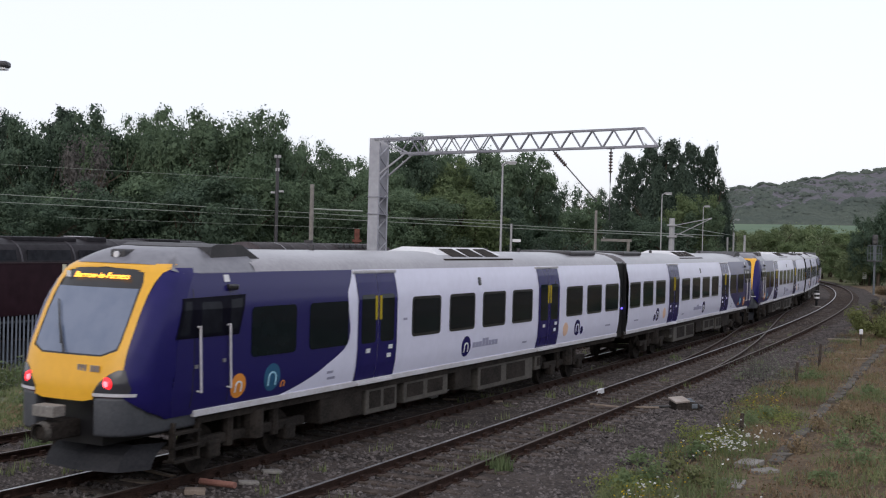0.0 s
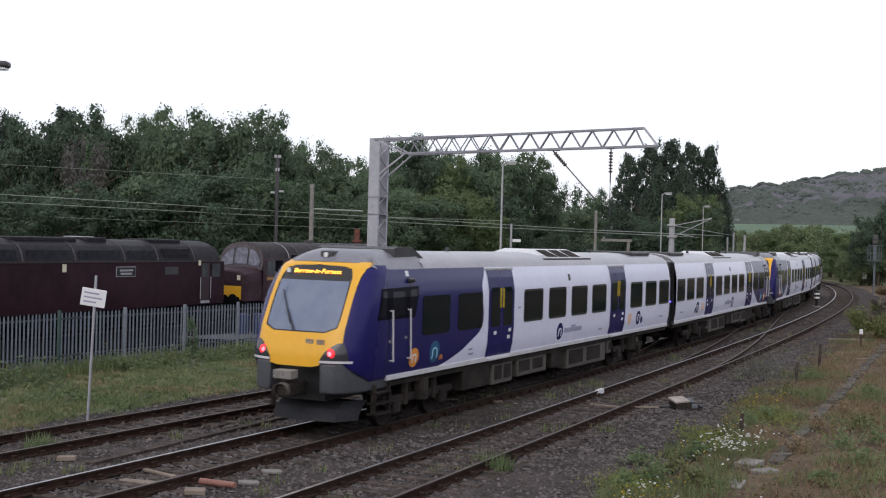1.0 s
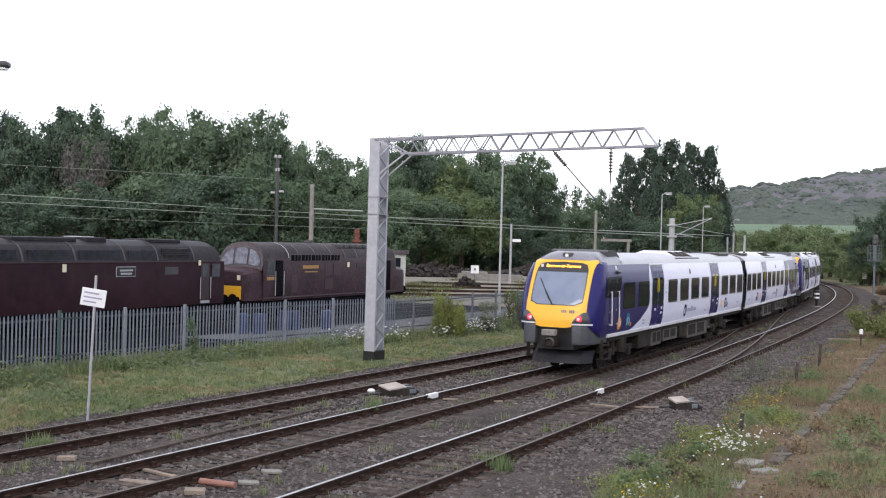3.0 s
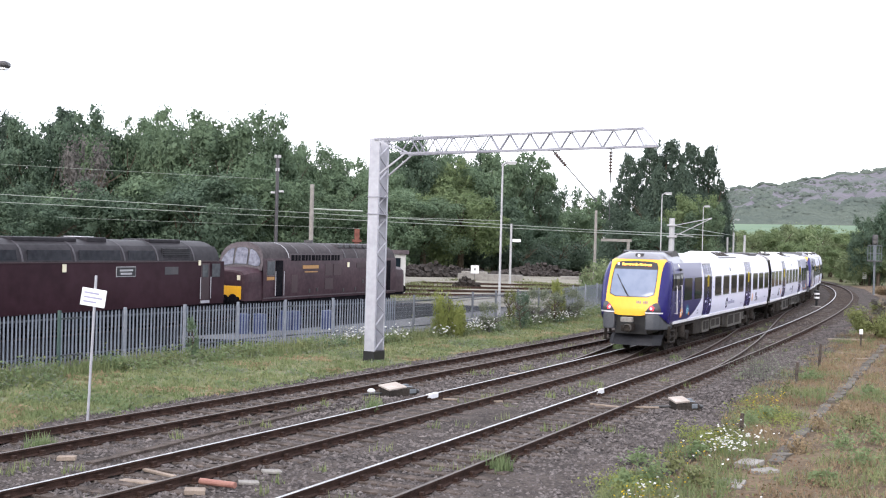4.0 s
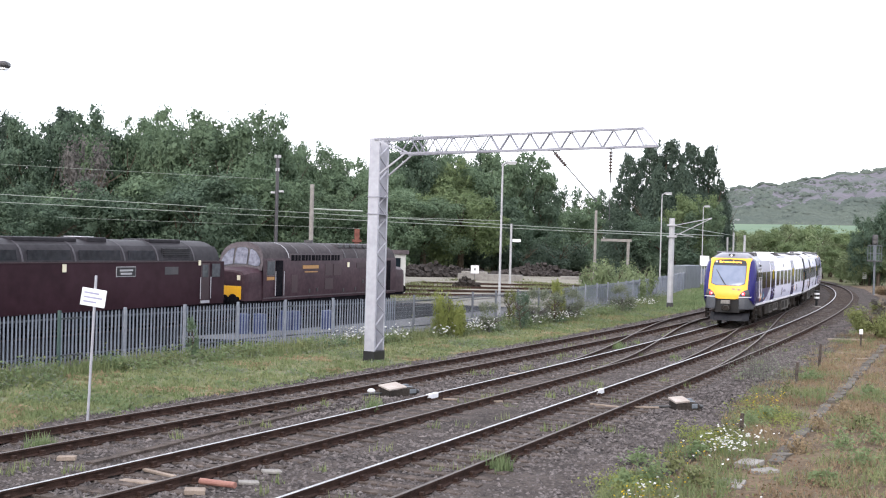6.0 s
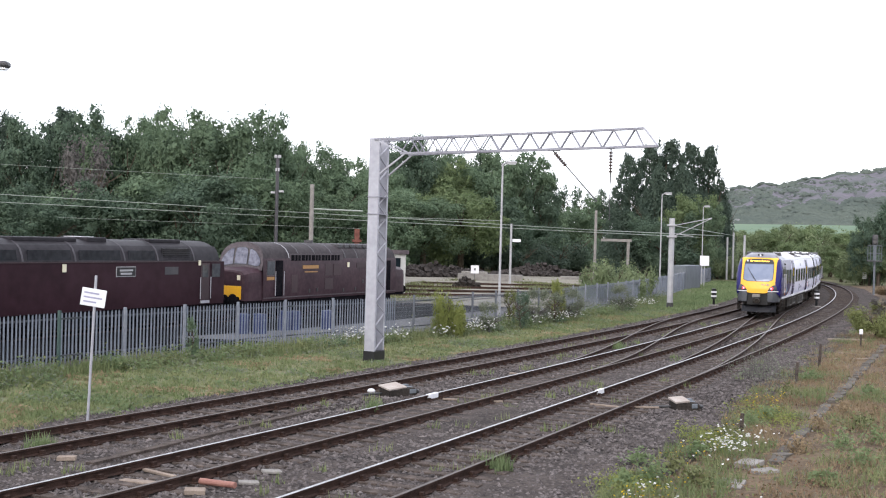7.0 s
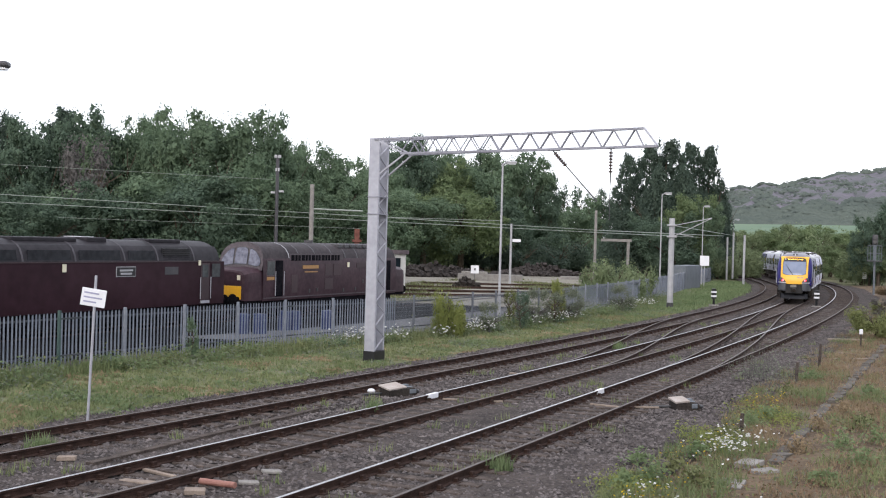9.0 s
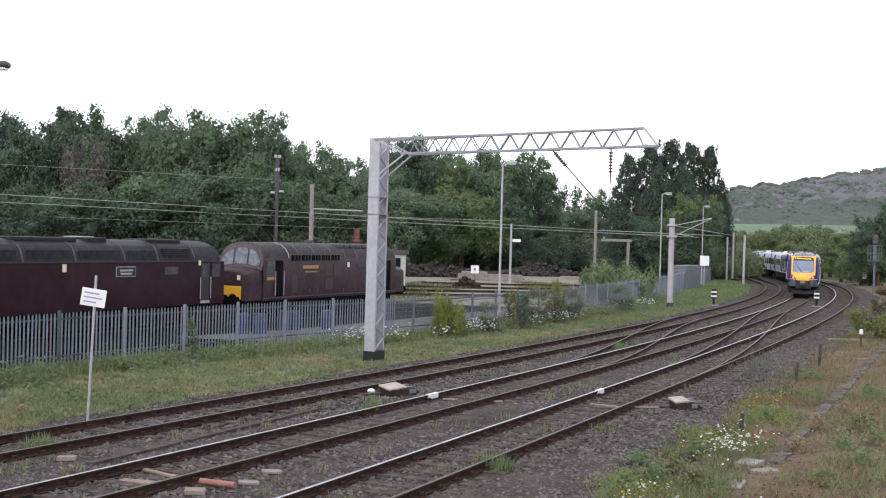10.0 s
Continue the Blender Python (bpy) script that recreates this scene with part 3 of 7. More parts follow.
    rim = [(3.8, 0.8, 3.84), (2.9, 0.72, 3.86), (2.5, 0.66, 3.87), (2.4, 0.63, 3.87), (2.32, 0.59, 3.87)]
    high = [(x, -y, z) for x, y, z in rim] + [(2.02 + 0.25 * (abs(y) / 1.05) ** 3, y * 0.53, 3.87) for y in arc] + rim[::-1]
    mids = [[tuple(p + (q - p) * f + (0.05 * math.sin(math.pi * f) if i == 2 else 0.0) for i, (p, q) in enumerate(zip(a, b))) for a, b in zip(low, high)] for f in (0.0, 0.2, 0.4, 0.6, 0.8, 0.93, 1.0)]
    bm = bmesh.new()
    lv = loft(bm, mids)
    bm.faces.new(lv[-1])
    bmesh.ops.recalc_face_normals(bm, faces=bm.faces[:])
    part("cab_roof", bm, M["cab_grey"], car, "silver-grey cab roof fairing", smooth=True)
    bm = bmesh.new()
    prism(bm, [(2.75, 3.6), (2.75, 3.88), (2.9, 3.93), (3.6, 3.93), (4.3, 3.62)], -0.98, 0.98)
    part("horn_housing", bm, M["dark"], car, "dark roof housing behind the cab")
    bm = bmesh.new()
    base, top = [(11.5, -1.0, 3.66), (15.6, -1.0, 3.66), (15.6, 1.0, 3.66), (11.5, 1.0, 3.66)], [(12.1, -0.4, 3.93), (15.1, -0.4, 3.93), (15.1, 0.4, 3.93), (12.1, 0.4, 3.93)]
    lv = loft(bm, [base, top], close=True)
    bm.faces.new(lv[1])
    hvac = part("air_conditioner", bm, M["roof_white"], car, "pale roof air-conditioning pod")
    for i in range(3):
        bm = bmesh.new()
        box(bm, 12.4 + i * 0.75, 12.95 + i * 0.75, -0.34, 0.34, 3.925, 3.945)
        part("grille", bm, M["under"], hvac)
    for sd in (-1, 1):
        for i in range(3):
            x0, x1 = 12.25 + i * 0.98, 13.05 + i * 0.98
            bm = bmesh.new()
            lv = loft(bm, [[(x, sd * (y + o), z + o * 2.2) for x, y, z in ((x0, 0.9, 3.705), (x1, 0.9, 3.705), (x1 - 0.05, 0.5, 3.885), (x0 + 0.05, 0.5, 3.885))] for o in (0.0, 0.008)], close=True)
            bm.faces.new(lv[1])
            part("side_grille", bm, M["under"], hvac)
    bm = bmesh.new()
    box(bm, 11.5, 15.6, -1.08, 1.08, 3.6, 3.67, bevel=0.02)
    part("pod_base", bm, M["under"], hvac)
    bm = bmesh.new()
    box(bm, 20.6, 22.9, -0.85, 0.85, 3.75, 3.88, bevel=0.05)
    part("exhaust_housing", bm, M["dark"], car)
    bm = bmesh.new()
    for x in (7.4, 16.2, 18.5):
        rod(bm, (x, 0, 3.8), (x, 0, 3.93), 0.06)
    part("roof_aerials", bm, M["dark"], car)
    # front
    bm = bmesh.new()
    for sgn in (-1, 1):
        nose_strip(bm, [(1.46, 0.0, 0.42), (1.5, 0.0, 0.6), (1.62, 0.0, 0.6), (1.75, 0.0, 0.7), (1.9, 0.0, 0.84)], sgn, 6, 0.012)
        nose_strip(bm, [(1.9, 0.0, 0.5), (2.1, 0.0, 0.56), (2.15, 0.0, 0.62)], sgn, 6, 0.012)
    part("front_panel", bm, M["yellow"], car, "yellow front warning panel", smooth=True)
    bm = bmesh.new()
    for sgn in (-1, 1):
        nose_strip(bm, [(2.13, 0.0, 0.6), (2.25, 0.0, 0.875), (2.4, 0.0, 0.89), (2.8, 0.0, 0.895), (3.1, 0.0, 0.885), (3.3, 0.0, 0.865), (3.46, 0.0, 0.785), (3.54, 0.0, 0.64)], sgn, 8, -0.004)
    mask = part("screen_surround", bm, M["black"], car, "black glazed front surround", smooth=True)
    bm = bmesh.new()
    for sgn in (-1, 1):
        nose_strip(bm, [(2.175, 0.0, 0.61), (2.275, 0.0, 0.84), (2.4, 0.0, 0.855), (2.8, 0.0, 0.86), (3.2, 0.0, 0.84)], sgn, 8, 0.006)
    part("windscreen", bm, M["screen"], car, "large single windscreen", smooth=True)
    bm = bmesh.new()
    beam(bm, (nose_x(0.1, 2.18) - 0.05, 0.1, 2.19), (nose_x(0.4, 2.6) - 0.06, 0.4, 2.6), 0.03, 0.03)
    beam(bm, (nose_x(0.22, 2.3) - 0.045, 0.22, 2.32), (nose_x(0.66, 2.98) - 0.045, 0.66, 2.98), 0.022, 0.02)
    part("wiper", bm, M["black"], car)
    dx = nose_x(0, 3.38) - 0.02
    text_obj("Barrow-in-Furness", 0.155, Matrix.Translation((dx - 0.005, -0.03, 3.385)) @ Euler((radians(90 - 35), 0, radians(-90))).to_matrix().to_4x4(), M["amber"], car, "destination_display", "lit amber destination display")
    bm = bmesh.new()
    box(bm, dx - 0.01, dx + 0.01, 0.66, 0.74, 3.34, 3.44)
    part("route_tag", bm, M["signwhite"], car)
    for i in range(7):
        bm = bmesh.new()
        if i != 3:
            box(bm, nose_x(0.3, 1.95) - 0.02, nose_x(0.3, 1.95) - 0.012 + 0.01, -0.28 - i * 0.065, -0.24 - i * 0.065, 1.92, 2.02)
            part("number_bar", bm, M["roof"], car)
        else:
            bm.free()
    bm = bmesh.new()
    rod(bm, (1.5, 0, 3.73), (1.75, 0, 3.73), 0.055, n=14)
    top_lamp = part("top_lamp", bm, M["signwhite"], car)
    bm = bmesh.new()
    box(bm, 1.53, 1.95, -0.16, 0.16, 3.65, 3.82, bevel=0.04)
    part("lamp_cowl", bm, M["dark"], top_lamp)
    bm = bmesh.new()
    box(bm, 0.62, 2.4, -0.62, 0.62, 0.75, 1.48)
    part("coupler_bay", bm, M["black"], car)
    bm = bmesh.new()
    box(bm, -0.02, 0.7, -0.16, 0.16, 0.86, 1.14, bevel=0.03)
    box(bm, -0.08, 0.05, -0.2, 0.2, 0.88, 1.1, bevel=0.02)
    coupler = part("coupler", bm, M["under"], car)
    bm = bmesh.new()
    box(bm, -0.02, 0.25, -0.2, 0.24, 1.22, 1.4, bevel=0.02)
    part("coupler_box", bm, M["concrete"], coupler)
    bm = bmesh.new()
    bmesh.ops.create_cone(bm, cap_ends=False, segments=16, radius1=0.14, radius2=0.17, depth=0.1, matrix=Matrix.Translation((-0.1, -0.05, 1.0)) @ Matrix.Rotation(radians(90), 4, "Y"))
    part("coupler_cone", bm, M["tank"], coupler)
    bm = bmesh.new()
    loft(bm, [[(1.3 + b, -1.02, z), (0.8 + b, -0.76, z), (0.64 + b, 0.0, z), (0.8 + b, 0.76, z), (1.3 + b, 1.02, z)] for z, b in ((0.31, 0.0), (0.42, 0.04), (0.56, 0.15), (0.7, 0.38))])
    part("snowplough", bm, M["plough"], car, "dark grey snowplough")
    # under the floor
    bm = bmesh.new()
    box(bm, 2.2, CAR, -1.22, 1.22, 0.95, 1.16)
    part("underframe", bm, M["under"], car)
    bm = bmesh.new()
    box(bm, CAR, CAR + 0.62, -1.15, 1.15, 1.0, 3.55, bevel=0.05)
    gw = part("gangway", bm, M["black"], car, "black corridor bellows")
    bm = bmesh.new()
    for sgn in (-1, 1):
        bmesh.ops.create_uvsphere(bm, u_segments=8, v_segments=6, radius=0.035, matrix=Matrix.Translation((CAR + 0.12, sgn * 1.16, 1.98)))
    part("door_lamp", bm, M["violet"], gw, "small violet indicator lamp")
    bm = bmesh.new()
    loft(bm, [[(CAR, y, 1.1) for y in (-1.3, 1.3)], [(CAR, y, 3.5) for y in (-1.25, 1.25)]])
    part("end_wall", bm, M["black"], car)
    for x0, x1, z0, mt in ((6.0, 7.6, 0.45, "under"), (7.75, 9.1, 0.42, "tank"), (9.4, 11.6, 0.48, "tank"), (12.0, 12.9, 0.5, "under"), (13.3, 16.9, 0.36, "tank"), (17.05, 17.5, 0.55, "tank")):
        bm = bmesh.new()
        box(bm, x0, x1, -1.2, 1.2, z0, 1.05, bevel=0.03)
        case = part("equipment_case", bm, M[mt], car)
        if mt == "tank":
            for sgn in (-1, 1):
                for i in range(2):
                    bm = bmesh.new()
                    a = x0 + 0.15 + i * (x1 - x0) * 0.45
                    box(bm, a, a + (x1 - x0) * 0.35, min(sgn * 1.19, sgn * 1.208), max(sgn * 1.19, sgn * 1.208), z0 + 0.12, 0.9)
                    part("case_panel", bm, M["under"], case)
    for sgn in (-1, 1):
        bm = bmesh.new()
        for z in (0.4, 0.62, 0.85):
            box(bm, 1.5, 2.15, min(sgn * 1.1, sgn * 1.33), max(sgn * 1.1, sgn * 1.33), z, z + 0.04)
        for x in (1.5, 2.12):
            box(bm, x, x + 0.05, min(sgn * 1.2, sgn * 1.3), max(sgn * 1.2, sgn * 1.3), 0.4, 1.05)
        part("cab_steps", bm, M["under"], car)
    wheelsets = []
    for bx in (3.9, 19.7):
        bm = bmesh.new()
        for sgn in (-1, 1):
            box(bm, bx - 1.7, bx + 1.7, sgn * 1.03 - 0.08, sgn * 1.03 + 0.08, 0.5, 0.68, bevel=0.03)
            for dx in (-1.15, 1.15):
                box(bm, bx + dx - 0.17, bx + dx + 0.17, sgn * 1.05 - 0.12, sgn * 1.05 + 0.12, 0.3, 0.6, bevel=0.04)
                rod(bm, (bx + dx * 0.6, sgn * 1.06, 0.45), (bx + dx * 0.6, sgn * 1.06, 0.95), 0.11)
            rod(bm, (bx, sgn * 1.08, 0.5), (bx, sgn * 1.08, 1.0), 0.22, n=12)
        box(bm, bx - 0.3, bx + 0.3, -1.0, 1.0, 0.5, 0.95)
        bogie = part("bogie", bm, M["under"], car)
        for dx in (-1.15, 1.15):
            bm = bmesh.new()
            for sgn in (-1, 1):
                rod(bm, (0, sgn * 0.69, 0), (0, sgn * 0.82, 0), 0.42, n=24)
                rod(bm, (0, sgn * 0.66, 0), (0, sgn * 0.69, 0), 0.45, n=24)
                for a in range(3):
                    q = a * 2.0944
                    rod(bm, (0.25 * math.cos(q), sgn * 0.8, 0.25 * math.sin(q)), (0.25 * math.cos(q), sgn * 0.835, 0.25 * math.sin(q)), 0.05)
            rod(bm, (0, -0.95, 0), (0, 0.95, 0), 0.09)
            ws = part("wheelset", bm, M["under"], bogie)
            ws.location = (bx + dx, 0, 0.42)
    return car


for nm, a in (("orange", (0.75, 0.28, 0.04)), ("teal", (0.02, 0.1, 0.2)), ("paleblue", (0.35, 0.6, 0.75)), ("paleorange", (0.75, 0.5, 0.36)), ("greyblue", (0.3, 0.3, 0.42))):
    M[nm] = mat(nm + "_vinyl", a, a, 0.4, 0, 3, 0, 10)

M["lampglass"] = mat("lamp_cluster_glass", (0.035, 0.035, 0.042), (0.055, 0.055, 0.062), 0.12, 0, 2, 0, 5, spec=0.5)
M["cabglass"] = mat("cab_side_glass", (0.008, 0.009, 0.014), (0.016, 0.018, 0.025), 0.1, 0, 1, 0, 5, spec=0.08)
M["bandglass"] = mat("dark_cab_band", (0.005, 0.005, 0.01), (0.008, 0.008, 0.015), 0.3, 0, 1, 0, 5, spec=0.03)
M["cab_grey"] = mat("cab_roof_grey", (0.19, 0.19, 0.215), (0.14, 0.14, 0.165), 0.35, 0.1, 0.8, 0.03, 8)
M["plough"] = mat("plough_black", (0.018, 0.019, 0.023), (0.035, 0.035, 0.04), 0.7, 0, 2, 0.1, 20, spec=0.2)
CARS = [railcar("white and violet railcar with a yellow cab front")]
for lab in ("white and violet railcar coupled by its gangway", "white and violet railcar with a yellow cab coupled ahead", "white and violet leading railcar"):
    c = copy_thing(CARS[0], Matrix())
    CARS.append(tagged(c, lab))
    for o in c.children_recursive:
        if o.name.startswith(("tail_lamp", "tail_lens", "destination_display")):
            o.material_slots[0].link = "OBJECT"
            o.material_slots[0].material = M["dark"]
            o["label"] = "unlit dark lamp" if o.name.startswith("tail") else "unlit dark display"
PITCH = 24.42


def train_s(t):
    return 54.3637 + 6.049 * t + 0.3188 * t * t


def car_pose(i, t):
    """The pose of car i at t seconds; every second car faces the other way."""
    s = train_s(t) + i * PITCH + (0.35 if i > 1 else 0)
    p1, p2 = on_line("b", s + 3.9), on_line("b", s + 19.7)
    h = math.atan2(p2[1] - p1[1], p2[0] - p1[0])
    if i % 2 == 0:
        x, y = p1[0] - 3.9 * math.cos(h), p1[1] - 3.9 * math.sin(h)
        return pose(x, y, 0, 0, 0, math.degrees(h))
    q1, q2 = on_line("b", s + PITCH - 19.7), on_line("b", s + PITCH - 3.9)
    h = math.atan2(q2[1] - q1[1], q2[0] - q1[0])
    x, y = q2[0] + 3.9 * math.cos(h), q2[1] + 3.9 * math.sin(h)
    return pose(x, y, 0, 0, 0, math.degrees(h) + 180)


M["wood"] = mat("weathered_plank", (0.17, 0.135, 0.11), (0.27, 0.22, 0.18), 0.9, 0, 4, 0.3, 40)
M["redpipe"] = mat("dull_red_clay", (0.2, 0.085, 0.068), (0.27, 0.13, 0.1), 0.7, 0, 4, 0.1, 30)


M["wood_pale"] = mat("bleached_plank", (0.3, 0.26, 0.23), (0.4, 0.36, 0.33), 0.9, 0, 4, 0.3, 40)


# ---- the locomotives in the yard ----
def sheet_part(name, rings, material, parent, label="", close=False, smooth=True, caps=False):
    bm = bmesh.new()
    vs = loft(bm, rings, close)
    if caps:
        for r in (vs[0], vs[-1]):
            try:
                bm.faces.new(r)
            except ValueError:
                pass
    bmesh.ops.recalc_face_normals(bm, faces=bm.faces[:])
    return part(name, bm, material, parent, label, smooth)


def boxed(name, b, material, parent, label="", bevel=0.0):
    bm = bmesh.new()
    box(bm, *b, bevel=bevel)
    return part(name, bm, material, parent, label)


# Near-black: shade below and inside the locomotives is part of this colour.
M["near_black"] = mat("near_black_gear_shade", (0.006, 0.006, 0.008), (0.016, 0.0155, 0.018), 0.85, 0, 2, 0.2, 12, spec=0.0)


def loco_bogie(loco, bx, axles):
    bm = bmesh.new()
    for sgn in (-1, 1):
        box(bm, bx - 2.3, bx + 2.3, sgn * 1.12 - 0.07, sgn * 1.12 + 0.07, 0.5, 0.85, bevel=0.03)
    bog = part("bogie", bm, M["near_black"], loco)
    for dx in axles:
        bm = bmesh.new()
        for sgn in (-1, 1):
            rod(bm, (bx + dx, sgn * 0.7, 0.55), (bx + dx, sgn * 0.83, 0.55), 0.55, n=24)
        rod(bm, (bx + dx, -1.1, 0.55), (bx + dx, 1.1, 0.55), 0.1)
        part("wheelset_still", bm, M["near_black"], bog)


def buffers(loco, x, way):
    for sgn in (-1, 1):
        bm = bmesh.new()
        rod(bm, (x, sgn * 0.87, 1.06), (x - way * 0.45, sgn * 0.87, 1.06), 0.1, n=12)
        rod(bm, (x - way * 0.45, sgn * 0.87, 1.06), (x - way * 0.5, sgn * 0.87, 1.06), 0.25, n=16)
        part("buffer", bm, M["near_black"], loco)


M["maroon_deep"] = mat("deep_maroon_paint", (0.018, 0.006, 0.0098), (0.031, 0.0128, 0.0185), 0.5, 0, 0.5, 0.02, 2.6, spec=0.13)
M["roof_deep"] = mat("sooty_roof_grey", (0.01, 0.009, 0.0115), (0.025, 0.0225, 0.027), 0.55, 0, 0.5, 0.06, 4, spec=0.15)
M["roof_brown"] = mat("weathered_brown_roof", (0.018, 0.014, 0.016), (0.046, 0.037, 0.04), 0.6, 0, 0.7, 0.1, 6, spec=0.15)
M["roof_glaze"] = mat("dark_roof_light", (0.012, 0.013, 0.017), (0.03, 0.031, 0.037), 0.25, 0, 0.6, 0, 4, spec=0.3)
M["roof_deep_rib"] = mat("roof_joint_grey", (0.05, 0.046, 0.052), (0.075, 0.07, 0.078), 0.6, 0, 1, 0.05, 6, spec=0.2)


def loco_flat(m):
    """The box-shaped diesel: its far cab faces the other locomotive. x runs from that cab backwards."""
    lo = thing("diesel_locomotive", m, "maroon diesel locomotive with a dark grey roof standing in the yard", "locomotive", "locomotives in the yard")
    L = 19.4
    side = [(0.95, 1.33), (1.2, 1.35), (2.2, 1.35), (2.93, 1.33)]
    for sgn in (-1, 1):
        sheet_part("body_side", [[(x, sgn * y, z) for z, y in side] for x in (0.35, 2.6, 8, 14, L - 0.35)], M["maroon_deep"], lo, "faded maroon body side")
        sheet_part("roof_side", [[(x, sgn * y, z) for z, y in ((2.93, 1.33), (3.2, 1.27), (3.48, 1.14), (3.62, 1.0))] for x in (0.75, 2.6, 8, 14, L - 0.75)], M["roof_deep"], lo, "grey sloping roof side")
        boxed("gutter", (0.8, L - 0.8, sgn * 1.34 - 0.02, sgn * 1.34 + 0.02, 2.91, 2.96), M["maroon_dark"], lo)
        # roof side panels and louvres
        for x0, x1 in ((5.45, 7.3), (7.75, 10.3), (10.7, 13.1), (13.6, 15.6)):
            bm = bmesh.new()
            prism(bm, [(x0, 3.0), (x1, 3.0), (x1 - 0.1, 3.42), (x0 + 0.1, 3.42)], sgn * 1.2, sgn * 1.31)
            part("roof_panel", bm, M["roof_glaze"], lo)
        for i in range(6):
            bm = bmesh.new()
            box(bm, 3.0, 4.9, sgn * 1.26 - 0.05, sgn * 1.26 + 0.05, 3.02 + i * 0.085, 3.05 + i * 0.085)
            part("louvre", bm, M["roof_deep"], lo)
        boxed("louvre_back", (2.95, 4.95, sgn * 1.22 - 0.04, sgn * 1.22 + 0.04, 2.98, 3.52), M["black"], lo)
        # cab door, windows and rails
        boxed("cab_door", (1.55, 2.2, sgn * 1.352 - 0.01, sgn * 1.352 + 0.01, 1.15, 2.85), M["maroon_dark"], lo, "maroon cab door with grab rails")
        boxed("door_window", (1.66, 2.1, sgn * 1.365 - 0.008, sgn * 1.365 + 0.008, 2.2, 2.78), M["cab_pane"], lo)
        boxed("cab_side_window", (0.72, 1.35, sgn * 1.358 - 0.012, sgn * 1.358 + 0.012, 2.2, 2.82), M["cab_pane"], lo)
        for x in (1.48, 2.27):
            bm = bmesh.new()
            rod(bm, (x, sgn * 1.4, 1.2), (x, sgn * 1.4, 2.2), 0.018)
            part("grab_rail", bm, M["galv"], lo)
        boxed("step_plate", (1.55, 2.2, sgn * 1.3 - 0.02, sgn * 1.3 + 0.1, 1.0, 1.12), M["galv"], lo)
        plate = boxed("name_plate", (6.87, 8.05, sgn * 1.36 - 0.015, sgn * 1.36 + 0.015, 2.34, 2.71), M["black"], lo, "dark name plate with pale lettering")
        for z, w in ((2.58, 0.42), (2.44, 0.36)):
            boxed("name_bar", (7.46 - w, 7.46 + w, sgn * 1.378 - 0.004, sgn * 1.378 + 0.004, z - 0.04, z + 0.04), M["post"], plate)
        boxed("plate_edge", (6.84, 8.08, sgn * 1.352 - 0.012, sgn * 1.352 + 0.012, 2.31, 2.74), M["post"], plate)
        boxed("grille_patch", (3.9, 4.85, sgn * 1.352 - 0.006, sgn * 1.352 + 0.006, 2.36, 2.7), M["dark"], lo)
        boxed("lamp_marker", (11.05, 11.25, sgn * 1.36 - 0.02, sgn * 1.36 + 0.02, 2.55, 2.86), M["cream"], lo)
        boxed("lamp_marker", (2.25, 2.4, sgn * 1.36 - 0.02, sgn * 1.36 + 0.02, 2.75, 2.98), M["cream"], lo)
        boxed("tank", (7.0, 12.6, sgn * 1.0 - 0.25, sgn * 1.0 + 0.25, 0.35, 0.95), M["near_black"], lo, bevel=0.04)
    prof = [(1.0, 3.62), (0.7, 3.77), (0.35, 3.85), (0, 3.87), (-0.35, 3.85), (-0.7, 3.77), (-1.0, 3.62)]
    sheet_part("roof", [[(x, y, z) for y, z in prof] for x in (0.9, 5, 10, 15, L - 0.9)], M["roof_deep"], lo, "weathered dark roof")
    for x in (2.7, 5.32, 7.52, 10.5, 13.35, 15.8, 17.2):
        sheet_part("roof_rib", [[(x + d, y * 1.01, z + 0.015) for y, z in [(1.33, 2.96), (1.27, 3.2), (1.14, 3.48)] + prof + [(-1.14, 3.48), (-1.27, 3.2), (-1.33, 2.96)]] for d in (-0.05, 0.05)], M["roof_deep_rib"], lo)
    for x0, x1, h in ((3.0, 5.2, 3.92), (8.0, 9.2, 3.95), (9.8, 13.4, 3.92), (14.4, 17.4, 3.92)):
        boxed("roof_hatch", (x0, x1, -0.75, 0.75, 3.72, h), M["roof_deep"], lo, bevel=0.05)
    boxed("roof_cover", (8.3, 9.1, -0.6, 0.3, 3.95, 3.97), M["roof_white"], lo, "pale roof cover")
    for x, way in ((0.0, 1), (L, -1)):
        rows = []
        for z, dx, w in ((0.95, 0.3, 1.3), (1.2, 0.05, 1.33), (2.1, 0.12, 1.34), (2.85, 0.45, 1.32), (3.3, 0.72, 1.18), (3.62, 0.95, 0.98)):
            rows.append([(x + way * (dx + (0.3 if abs(f) == 1 else 0.0)), f * w, z) for f in (-1, -0.86, -0.4, 0, 0.4, 0.86, 1)])
        sheet_part("cab_front", rows, M["maroon_deep"], lo)
        buffers(lo, x + way * 0.1, way)
    boxed("chassis", (0.4, L - 0.4, -1.2, 1.2, 0.8, 0.98), M["near_black"], lo)
    for bx in (4.4, L - 4.4):
        loco_bogie(lo, bx, (-1.8, 0, 1.8))
    return lo


